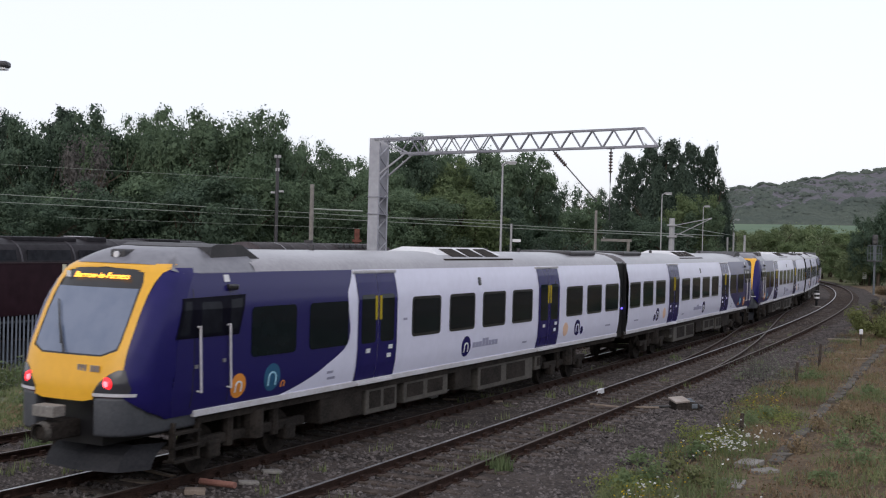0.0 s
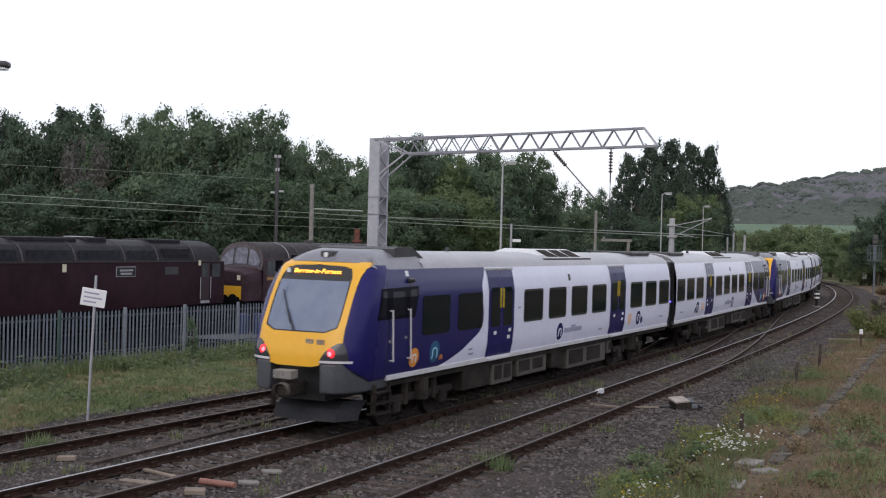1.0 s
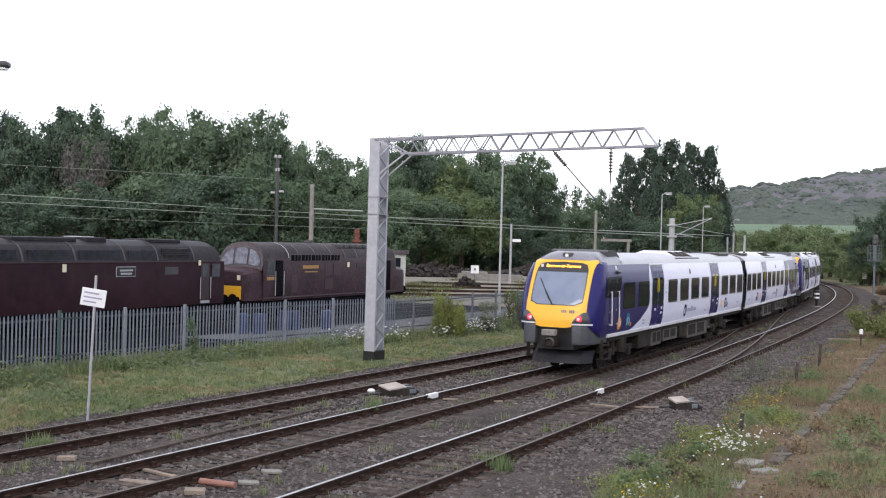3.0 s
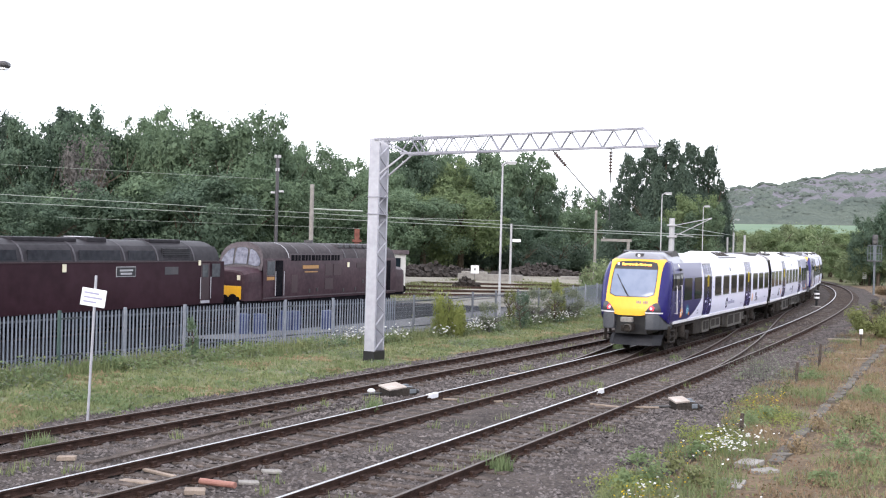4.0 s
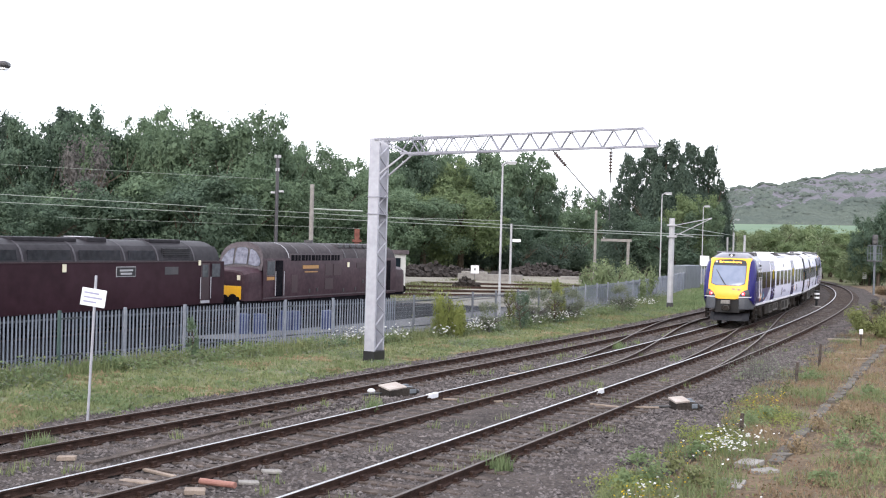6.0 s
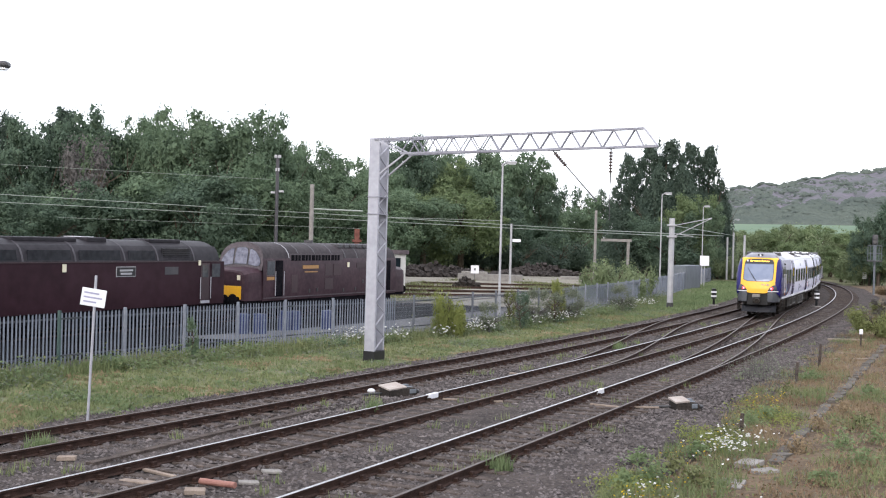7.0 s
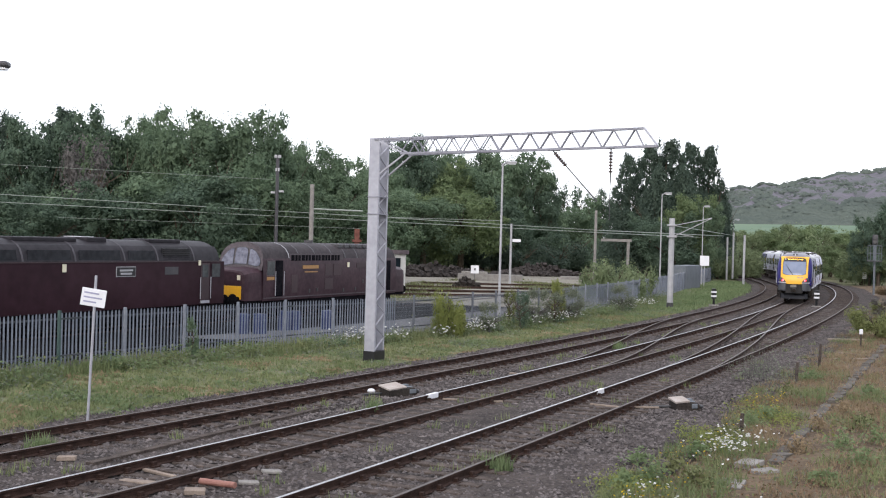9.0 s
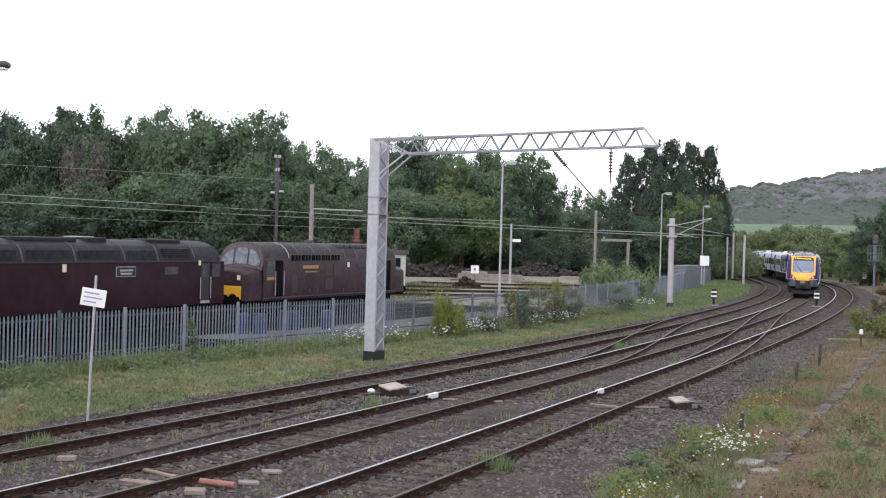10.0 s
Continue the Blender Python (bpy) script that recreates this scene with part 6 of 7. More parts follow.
WOOD = [(-60, 210, 112, 6.5, "broad0", "leaf_dark"), (5, 205, 108, 4.0, "conifer0", "leaf_conifer"), (60, 214, 106, 4.6, "broad1", "leaf_dark"), (110, 197, 112, 5.0, "conifer1", "leaf_conifer"), (160, 203, 110, 5.5, "broad2", "leaf_dark"),
        (215, 215, 108, 4.5, "broad0", "leaf_mid"), (258, 207, 112, 4.4, "broad1", "leaf_mid"), (295, 218, 108, 4.0, "broad2", "leaf_mid"), (345, 199, 104, 4.8, "broad0", "leaf_mid"), (395, 198, 100, 5.8, "broad1", "leaf_mid"),
        (445, 210, 104, 4.4, "broad2", "leaf_mid"), (490, 238, 108, 3.6, "broad0", "leaf_mid"), (530, 238, 112, 3.8, "broad2", "leaf_mid"), (575, 280, 112, 4.2, "broad1", "leaf_mid"), (620, 298, 112, 4.0, "broad0", "leaf_mid"),
        (665, 288, 118, 4.2, "broad2", "leaf_mid"), (715, 244, 124, 4.3, "broad1", "leaf_dark"), (745, 250, 128, 3.6, "broad0", "leaf_mid"), (770, 268, 130, 3.4, "broad1", "leaf_mid"), (815, 270, 132, 3.6, "broad2", "leaf_dark"), (790, 290, 126, 4.6, "broad2", "leaf_light"), (835, 285, 128, 4.6, "broad0", "leaf_mid"),
        (880, 268, 132, 4.8, "broad1", "leaf_mid"), (928, 272, 134, 4.4, "broad2", "leaf_mid"), (955, 315, 132, 3.2, "broad0", "leaf_dark"), (1000, 322, 150, 3.2, "sparse0", "leaf_dark"), (1035, 338, 150, 3.2, "sparse0", "leaf_mid"), (985, 365, 142, 4.0, "broad1", "leaf_mid"),
        (1025, 368, 140, 4.0, "broad2", "leaf_mid"), (1062, 340, 152, 3.2, "broad0", "leaf_dark"),
        (1108, 276, 165, 4.0, "conifer1", "leaf_conifer"), (1145, 262, 168, 5.0, "conifer1", "leaf_conifer"), (1182, 252, 166, 5.6, "conifer1", "leaf_conifer"), (1218, 258, 172, 5.4, "conifer1", "leaf_conifer"), (1252, 261, 172, 3.6, "conifer1", "leaf_conifer"), (1275, 320, 174, 3.0, "conifer0", "leaf_conifer"), (1160, 300, 158, 5.0, "conifer0", "leaf_conifer"), (1205, 300, 160, 5.0, "conifer0", "leaf_conifer"),
        (1225, 345, 150, 3.8, "broad1", "leaf_light"), (1250, 362, 148, 2.9, "broad2", "leaf_mid"),
        # the dark leaves at the left of this front row paint under-canopy shade
        (-10, 330, 92, 4.8, "broad2", "leaf_dark"), (60, 350, 88, 4.0, "broad1", "leaf_dark"), (130, 330, 92, 4.2, "sparse0", "leaf_mid"), (205, 330, 92, 5.0, "broad0", "leaf_dark"), (290, 300, 94, 5.0, "broad2", "leaf_mid"),
        (360, 310, 92, 5.2, "broad1", "leaf_dark"), (430, 290, 95, 4.6, "broad0", "leaf_mid"), (500, 320, 98, 4.6, "broad1", "leaf_mid"), (560, 335, 100, 4.2, "broad2", "leaf_mid"), (625, 345, 104, 4.2, "broad0", "leaf_mid"), (690, 335, 108, 4.8, "broad1", "leaf_mid"),
        (750, 345, 112, 4.6, "broad2", "leaf_mid"), (815, 330, 114, 4.8, "broad0", "leaf_light"), (875, 350, 118, 4.4, "broad1", "leaf_dark"), (150, 240, 98, 3.6, "sparse0", "twig_grey"), (165, 300, 97, 3.0, "sparse0", "twig_grey"),
        (1010, 415, 128, 3.2, "bush0", "leaf_mid"), (935, 400, 128, 4.2, "broad1", "leaf_dark"), (1100, 370, 150, 4.2, "conifer0", "leaf_conifer"), (1150, 380, 150, 4.2, "broad0", "leaf_dark"), (1190, 395, 146, 4.2, "broad1", "leaf_dark")]
LABELS = {"leaf_dark": "dark green broadleaf tree in full leaf", "leaf_mid": "mid-green broadleaf tree in full leaf", "leaf_light": "light green broadleaf tree", "leaf_conifer": "tall dark conifer with a ragged top", "twig_grey": "thin grey-brown tree with few leaves"}
for px, row, depth, half, shape, leaf in WOOD:
    if 640 < px < 1070:
        depth, half = depth * 1.55, half * 1.55
    tree(bearing(px), height(px, row, depth), depth, half, shape, leaf, LABELS[leaf], turn=rt.uniform(0, 360))
# shrubs under the wood, which close it below the crowns
for px in range(650, 1090, 34):
    depth = rt.uniform(176, 196)
    tree(bearing(px), rt.uniform(3.8, 5.6), depth, rt.uniform(4.0, 5.2), "bush0", ("leaf_dark", "leaf_conifer")[px % 4 // 2], "dark green shrub under the trees", "bush", "shrubs under the wood", turn=rt.uniform(0, 360))
# hedge and scrub where the line curves away
for i, (px, row, depth, half) in enumerate(((1285, 412, 190, 4.5), (1310, 408, 205, 5), (1340, 405, 215, 5.5), (1372, 402, 222, 5.5), (1405, 398, 230, 6), (1440, 400, 222, 6), (1470, 408, 200, 5), (1500, 415, 186, 5), (1528, 405, 172, 4.6), (1300, 430, 175, 4), (1345, 432, 260, 8),
                                            (1420, 425, 196, 4.4), (1455, 430, 188, 4.2), (1390, 425, 245, 7), (1490, 438, 170, 3.6), (1525, 445, 158, 3.4), (1555, 425, 150, 4.0), (1590, 410, 150, 5), (1270, 440, 168, 3))):
    tree(bearing(px), height(px, row, depth), depth, half, ("bush0", "broad1", "broad2")[i % 3], ("leaf_hedge", "leaf_hedge", "leaf_light")[i % 3], "mid-green hedgerow bush where the line curves", "bush", "hedge along the curve", turn=rt.uniform(0, 360))
for px, row, depth, half in ((1555, 362, 148, 3.2), (1585, 350, 150, 4.5), (1540, 395, 152, 2.6)):
    tree(bearing(px), height(px, row, depth), depth, half, "broad0", "leaf_dark", "dark green tree beside the signal", turn=rt.uniform(0, 360))
# low scrub on the far bank
for i in range(26):
    yy = rt.uniform(58, 135)
    xx = at_y("c", yy, rt.uniform(4.0, 15.0))[0]
    tree(xx / yy, rt.uniform(0.5, 1.5), yy, rt.uniform(0.7, 1.8), ("bush0", "sparse0")[i % 2], ("grass_dry", "leaf_mid", "leaf_yellow", "twig_grey")[i % 4], "low brownish scrub bush on the far bank", "bush", "scrub on the bank", base=0.0, turn=rt.uniform(0, 360))
# bushes by the fence
for px, y, top, half, shape, leaf, lab in ((1085, 88, 2.9, 2.4, "bush0", "leaf_hedge", "light green bush behind the fence"), (1125, 92, 2.7, 1.8, "bush0", "leaf_hedge", "light green bush behind the fence"), (1060, 92, 2.4, 1.5, "bush0", "leaf_hedge", "green bush behind the fence"),
                                           (796, 52.3, 1.8, 0.75, "bush0", "leaf_lime", "yellow-green bush at the fence"), (990, 64.5, 2.1, 0.7, "sparse0", "leaf_lime", "yellow-green sapling at the fence"), (950, 61, 1.7, 1.1, "wisp0", "leaf_pale", "thin grey-green shrub against the fence"), (1010, 65.5, 1.6, 1.2, "wisp0", "leaf_pale", "thin grey-green shrub against the fence"), (1105, 76, 1.5, 1.3, "wisp0", "leaf_pale", "thin grey-green shrub against the fence"), (870, 55, 1.2, 0.9, "wisp0", "leaf_pale", "pale green shrub against the fence"), (905, 60, 1.6, 0.6, "sparse0", "leaf_yellow", "yellow-green sapling at the fence"), (925, 58, 1.6, 0.7, "sparse0", "leaf_dark", "thin dark shrub against the fence"),
                                           (985, 63, 1.4, 0.9, "sparse0", "leaf_pale", "thin grey-green shrub against the fence"), (345, 39.2, 1.25, 0.35, "sparse0", "leaf_mid", "green weed growing through the fence")):
    tree(bearing(px), top, y, half, shape, leaf, lab, "bush", "bushes by the fence", base=-0.2, turn=rt.uniform(0, 360))

# unseen trees added beside and behind the camera, for dark reflections in the train windows
for i, (x, y) in enumerate(((52, 92), (56, 78), (60, 66), (62, 52), (64, 38), (62, 24), (58, 10), (54, -4), (48, -16), (66, 84), (70, 58), (72, 30))):
    tree(x / y if abs(y) > 0.5 else 0, rt.uniform(10, 14), y, 7.0, f"belt{i % 3}", ("leaf_mid", "leaf_dark")[i % 2], "green tree in the belt beyond the bank", group="trees beyond the bank", turn=rt.uniform(0, 360))
# an unseen wall, added to cut the light from behind the camera
back = tagged(new("wall_station"), "plain unseen wall added behind the camera to darken reflections", "wall", kind="structure")
bm = bmesh.new()
box(bm, -45, 35, -14.4, -14.0, -0.36, 6.5)
part("wall_face", bm, M["concrete"], back)

# leafy weeds on the bank and along the fence foot
M["leaf_olive"] = mat("olive_leaf", (0.085, 0.1, 0.04), (0.15, 0.16, 0.07), 0.8, 0, 0.5, 0, 3, island=0.3, spec=0.2)
CLUMPS = []
for i, (px, row, half, top, leaf) in enumerate(((1115, 862, 0.3, 0.4, "leaf_light"), (1170, 850, 0.35, 0.45, "leaf_light"), (1205, 830, 0.3, 0.35, "leaf_yellow"), (1245, 805, 0.35, 0.4, "leaf_light"), (1140, 815, 0.25, 0.3, "leaf_mid"), (1300, 775, 0.4, 0.4, "leaf_light"), (1365, 738, 0.45, 0.4, "leaf_yellow"),
                                                (1335, 752, 0.4, 0.35, "leaf_light"), (1240, 860, 0.35, 0.5, "leaf_mid"), (1500, 800, 0.45, 0.6, "leaf_mid"), (1540, 835, 0.45, 0.7, "leaf_mid"), (1530, 765, 0.5, 0.6, "leaf_mid"), (1560, 790, 0.45, 0.6, "leaf_dark"), (1470, 860, 0.3, 0.4, "leaf_light"),
                                                (1400, 700, 0.5, 0.4, "leaf_light"), (1440, 672, 0.5, 0.4, "leaf_yellow"), (1545, 705, 0.5, 0.5, "leaf_mid"), (1500, 735, 0.4, 0.4, "grass_dry"), (1455, 760, 0.4, 0.3, "grass_dry"), (1420, 800, 0.4, 0.3, "grass_dry"))):
    yy = 2084 * (4.1 + 0.1) / (row - (426.1 + 0.02713 * (px - 784)))
    CLUMPS.append((bearing(px) * yy, yy, -0.16 + 0.01 * (px - 1200) / 60, half, top, "grass_dry" if leaf == "grass_dry" else ("leaf_light", "leaf_light", "leaf_olive")[i % 3]))
for i in range(34):
    yy = rt.uniform(35, 78)
    CLUMPS.append((fence_x(yy) + rt.uniform(0.3, 1.8), yy, -0.13, rt.uniform(0.3, 0.6), rt.uniform(0.4, 0.75), ("leaf_mid", "leaf_light", "grass_green")[i % 3]))

# ---- the hill ----
bm = bmesh.new()
rows = []
for d in np.linspace(0, 1, 26):
    y = 620 + d * 900
    row = []
    for px in np.linspace(1180, 1760, 60):
        ridge = float(np.interp(px, [1180, 1285, 1310, 1340, 1390, 1440, 1500, 1568, 1760], [352, 340, 336, 333, 325, 315, 308, 299, 285]))
        foot, full = height(px, 412, 620), height(px, ridge, 1520)
        z = foot + (full - foot) * (d ** 1.15) + (8 * noise.noise((px * 0.03, d * 6, 0)) + 4 * noise.noise((px * 0.09, d * 17, 2))) * min(1, d * 3)
        row.append((bearing(px) * y, y, z))
    rows.append(row)
loft(bm, rows)
bmesh.ops.recalc_face_normals(bm, faces=bm.faces[:])
# Scree and grass tones, shifted to lilac-grey to paint in distance haze.
M["hill"] = mat("hazy_limestone_hill", (0.135, 0.12, 0.145), (0.085, 0.096, 0.09), 1.0, 0, 0.012, 0.35, 0.09, dist=4.0)
tagged(part("hill", bm, M["hill"], smooth=True), "distant limestone hill with grey scree and woods, haze in its colour", "hill", kind="structure")
bm = bmesh.new()
rows = []
for d in np.linspace(0, 1, 8):
    y = 430 + d * 200
    rows.append([(bearing(px) * y, y, height(px, 420 - 22 * d + 0.015 * (px - 1400), y)) for px in np.linspace(1180, 1760, 30)])
loft(bm, rows)
bmesh.ops.recalc_face_normals(bm, faces=bm.faces[:])
M["field"] = mat("green_pasture", (0.1, 0.15, 0.1), (0.135, 0.185, 0.12), 1.0, 0, 0.02, 0, 0.3)
tagged(part("field", bm, M["field"], smooth=True), "smooth green pasture below the hill", "field", kind="structure")
# woods on the hill's foot, on its western shoulder and along the ridge
v_all = []
nrng = np.random.default_rng(9)
for i in range(6200):
    px = nrng.uniform(1200, 1700)
    if i < 3000:
        d = nrng.random() ** 1.4 * 0.36
    elif i < 4800:
        d = nrng.random()
        cover = float(np.interp(px, [1200, 1340, 1420, 1520, 1700], [1.0, 0.8, 0.3, 0.12, 0.1])) + 0.5 * noise.noise((px * 0.03, d * 9, 5.0))
        if nrng.random() > cover:
            continue
    else:
        d = nrng.uniform(0.975, 1.0)
    y = 620 + d * 900
    ridge = float(np.interp(px, [1180, 1285, 1310, 1340, 1390, 1440, 1500, 1568, 1760], [352, 340, 336, 333, 325, 315, 308, 299, 285]))
    foot, full = height(px, 412, 620), height(px, ridge, 1520)
    z = foot + (full - foot) * d**1.15 + (8 * noise.noise((px * 0.03, d * 6, 0)) + 4 * noise.noise((px * 0.09, d * 17, 2))) * min(1, d * 3)
    r = nrng.uniform(2.2, 4.6) if i < 4800 else nrng.uniform(1.0, 2.2)
    n = 24
    a = nrng.normal(size=(n, 3))
    a /= np.linalg.norm(a, axis=1)[:, None]
    c = np.array([bearing(px) * y, y, z + r * 0.1]) + a * r * np.array([1.7, 1.7, 0.5])
    a = a * 0.35 + np.array([0, -0.5, 0.8])
    t = np.cross(a, nrng.normal(size=(n, 3)))
    t /= np.linalg.norm(t, axis=1)[:, None]
    u = np.cross(a, t)
    q = nrng.uniform(0.9, 1.9, (n, 1))
    v_all.append(np.stack([c - t * q - u * q, c - t * q + u * q, c + t * q], 1).reshape(-1, 3))
v_all = np.concatenate(v_all)
# The bluish green has the haze of distance mixed into it.
M["far_leaf"] = mat("hazy_woodland", (0.072, 0.088, 0.078), (0.098, 0.115, 0.097), 1.0, 0, 0.01, 0, 0.1, island=0.14)
tagged(raw("hill_wood", v_all.tolist(), np.arange(len(v_all)).reshape(-1, 3).tolist(), M["far_leaf"]), "distant green woods on the hill's foot, haze in their colour", "woodland", kind="stuff")


# ---- grass, weeds and flowers ----
def blades(name, spots, hmin, hmax, width, material, label, spread=0.05, per=5, lean=0.5):
    """Tufts of thin leaning blades at the given spots."""
    g = np.random.default_rng(len(spots) + 3)
    s = np.repeat(np.array(spots), per, 0)
    n = len(s)
    a = g.uniform(0, 2 * np.pi, n)
    b = s + np.stack([g.normal(size=n) * spread, g.normal(size=n) * spread, np.zeros(n)], 1)
    h = g.uniform(hmin, hmax, n)
    top = b + np.stack([np.cos(a) * h * lean * g.random(n), np.sin(a) * h * lean * g.random(n), h], 1)
    side = np.stack([-np.sin(a), np.cos(a), np.zeros(n)], 1) * width
    v = np.stack([b - side, b + side, top], 1).reshape(-1, 3)
    return tagged(raw(name, v.tolist(), np.arange(n * 3).reshape(-1, 3).tolist(), material), label, "grass", kind="stuff")


def heads(name, spots, size, material, label):
    """Small flower heads of two crossed petals' discs."""
    g = np.random.default_rng(len(spots) + 7)
    s = np.array(spots)
    n = len(s)
    vs = []
    for tilt in (0.0, 1.2):
        a = g.uniform(0, 6.28, n)
        t = np.stack([np.cos(a), np.sin(a), np.sin(a * 3) * 0.4 + tilt * 0.3], 1)
        u = np.stack([-np.sin(a), np.cos(a), 0.5 * np.cos(a * 2)], 1)
        vs.append(np.stack([s - t * size, s + u * size, s + t * size, s - u * size], 1).reshape(-1, 3))
    v = np.concatenate(vs)
    return tagged(raw(name, v.tolist(), np.arange(len(v)).reshape(-1, 4).tolist(), material), label, "flowers", kind="stuff")


def leafy(name, spots, tall, size, material, label, per=8, spread=0.13):
    """Low domes of small broad leaves at the given spots; tall bounds each dome's height."""
    g = np.random.default_rng(len(spots) + 11)
    s = np.repeat(np.array(spots), per, 0)
    n = len(s)
    q = g.normal(size=(n, 2)) * spread
    z = np.repeat(np.array(tall), per) * g.random(n) * np.clip(1.2 - np.hypot(q[:, 0], q[:, 1]) / (spread * 2.2), 0.1, 1)
    c = s + np.column_stack([q, z])
    nrm = g.normal(size=(n, 3)) * 0.6 + np.array([0, -0.25, 0.8])
    nrm /= np.linalg.norm(nrm, axis=1)[:, None]
    t = np.cross(nrm, g.normal(size=(n, 3)))
    t /= np.linalg.norm(t, axis=1)[:, None]
    u = np.cross(nrm, t)
    k = size * g.uniform(0.5, 1.4, (n, 1))
    w = g.uniform(0.3, 0.65, (n, 1))
    v = np.stack([c - t * k, c + u * k * w, c + t * k, c - u * k * w], 1).reshape(-1, 3)
    return tagged(raw(name, v.tolist(), np.arange(n * 4).reshape(-1, 4).tolist(), material), label, "weeds", kind="stuff")


gr = np.random.default_rng(17)


def verge_spot():
    """A point of the left verge, nearer ones more often."""
    y = 24 + 70 * gr.random() ** 1.7
    f = gr.random()
    x0, x1 = fence_x(y), at_y("a", y, -2.5)[0]
    return (x0 + (x1 - x0) * f, y, -0.12 - 0.1 * f), f


spots, tall, white = [], [], []
WEED = {"leaf_light": [], "leaf_pale": [], "leaf_olive": [], "grass_dry": []}
for _ in range(15000):
    p, f = verge_spot()
    if noise.noise((p[0] * 0.5, p[1] * 0.5, 1.0)) > -0.45 or f < 0.3:
        spots.append(p)
    if f < 0.22 + 0.2 * noise.noise((p[0] * 0.3, p[1] * 0.3, 4.0)):
        tall.append(p)
    if f < 0.42 and (46 < p[1] < 66 or 74 < p[1] < 84) and noise.noise((p[0] * 0.4, p[1] * 0.4, 8.0)) > 0.02 and gr.random() < 0.75:
        white.append((p[0], p[1], p[2] + gr.uniform(0.25, 0.65)))
    w = noise.noise((p[0] * 0.45, p[1] * 0.45, 12.0)) + gr.normal() * 0.12
    if w + (0.3 if f < 0.3 else 0) > 0.2:
        leaf = ("leaf_light", "leaf_pale", "leaf_olive")[int(3 * abs(noise.noise((p[0] * 0.8, p[1] * 0.8, 21.0)) * 1.7 + gr.normal() * 0.15)) % 3]
        WEED[leaf].append((p, (0.62 if f < 0.3 else 0.15) * gr.uniform(0.4, 1.2)))
    elif w < -0.3 and gr.random() < 0.5:
        WEED["grass_dry"].append((p, 0.08))
for _ in range(520):
    y = 50 + 48 * gr.random()
    p = (fence_x(y) + 0.25 + abs(gr.normal()) * 0.7, y, -0.13)
    WEED[("leaf_light", "leaf_pale", "leaf_olive")[int(gr.integers(3))]].append((p, gr.uniform(0.3, 1.15)))
for leaf, found in WEED.items():
    leafy("verge_weeds", [q[0] for q in found], [q[1] for q in found], 0.055, M[leaf], "straw-coloured dead growth on the verge" if leaf == "grass_dry" else "leafy green weeds on the verge")
blades("verge_grass", spots, 0.04, 0.14, 0.018, M["grass_green"], "short green verge grass", 0.07, 5, 1.2)
blades("verge_tall_grass", tall, 0.1, 0.5, 0.018, M["grass_green"], "tall green weeds along the fence", 0.16, 5, 0.9)
far_green = []
for _ in range(2600):
    y = 78 + 72 * gr.random()
    far_green.append((fence_x(y) + 0.3 + (at_y("a", y, -2.6)[0] - fence_x(y) - 0.3) * gr.random(), y, -0.17))
blades("far_verge_grass", far_green, 0.08, 0.24, 0.045, M["leaf_light"], "bright green grass on the far verge", 0.2, 6, 1.2)
heads("cow_parsley", white[:1700], 0.05, M["petal"], "white cow parsley flowers along the fence")


def bank_spot():
    y = 13 + 75 * gr.random() ** 2.0
    o = cess(y) - 0.15 + gr.random() ** 1.2 * 12
    x, yy, _ = at_y("c", y, o)
    f = min(1.0, max(0.0, (o - 2.4) / 15))
    return (x, yy, -0.24 + 0.74 * f), o


M["heath"] = mat("dead_brown_growth", (0.11, 0.07, 0.045), (0.2, 0.135, 0.09), 0.9, 0, 0.5, 0, 3, island=0.3, spec=0.1)
green, dry, daisies, yellow = [], [], [], []
for _ in range(29000):
    p, o = bank_spot()
    e = o - cess(p[1])
    q = 0.7 * noise.noise((p[0] * 0.3, p[1] * 0.3, 2.5)) + 0.5 * noise.noise((p[0] * 1.1, p[1] * 1.1, 4.5)) + gr.normal() * 0.16 + (0.22 if e < 2.0 and p[1] < 36 else 0.28 if e > 4.2 and p[1] < 36 else -0.18)
    if noise.noise((p[0] * 0.9, p[1] * 0.9, 9.5)) + gr.normal() * 0.15 < -0.28 + 0.25 * (e < 0.7):
        continue
    if abs(p[0] - float(np.interp(p[1], [18.6, 22.8, 34.4, 53.0], [4.6, 6.5, 11.7, 20.0]))) < 0.3 and p[1] < 53:
        continue
    if ((p[0] - 8.6) / 1.0) ** 2 + ((p[1] - 26.6) / 3.0) ** 2 < 1 and gr.random() < 0.85:
        continue
    (green if q > 0 else dry).append(p)
    near = cess(p[1]) + 0.2 < o < cess(p[1]) + 2.6 and p[1] < 30
    if near and noise.noise((p[0] * 0.7, p[1] * 0.7, 6.5)) > 0.18:
        if gr.random() < 0.3:
            daisies.append((p[0], p[1], p[2] + gr.uniform(0.15, 0.35)))
    if cess(p[1]) < o < cess(p[1]) + 0.9 and 18 < p[1] < 34 and gr.random() < 0.5:
        yellow.append((p[0], p[1], p[2] + gr.uniform(0.06, 0.2)))
blades("bank_grass", green, 0.06, 0.27, 0.012, M["grass_green"], "rough green grass on the bank", 0.08, 6, 1.1)
blades("bank_dry_grass", dry, 0.05, 0.22, 0.011, M["grass_dry"], "dry straw-coloured grass on the bank", 0.09, 6, 1.2)
for leaf, pool in (("leaf_light", green[::9]), ("leaf_olive", green[4::9]), ("leaf_pale", green[6::11] + dry[::15]), ("heath", dry[5::7])):
    leafy("bank_weeds", pool, [0.2 if leaf != "heath" else 0.12] * len(pool), 0.034, M[leaf], "dead brown growth on the bank" if leaf == "heath" else "small leafy weeds on the bank", 8, 0.12)
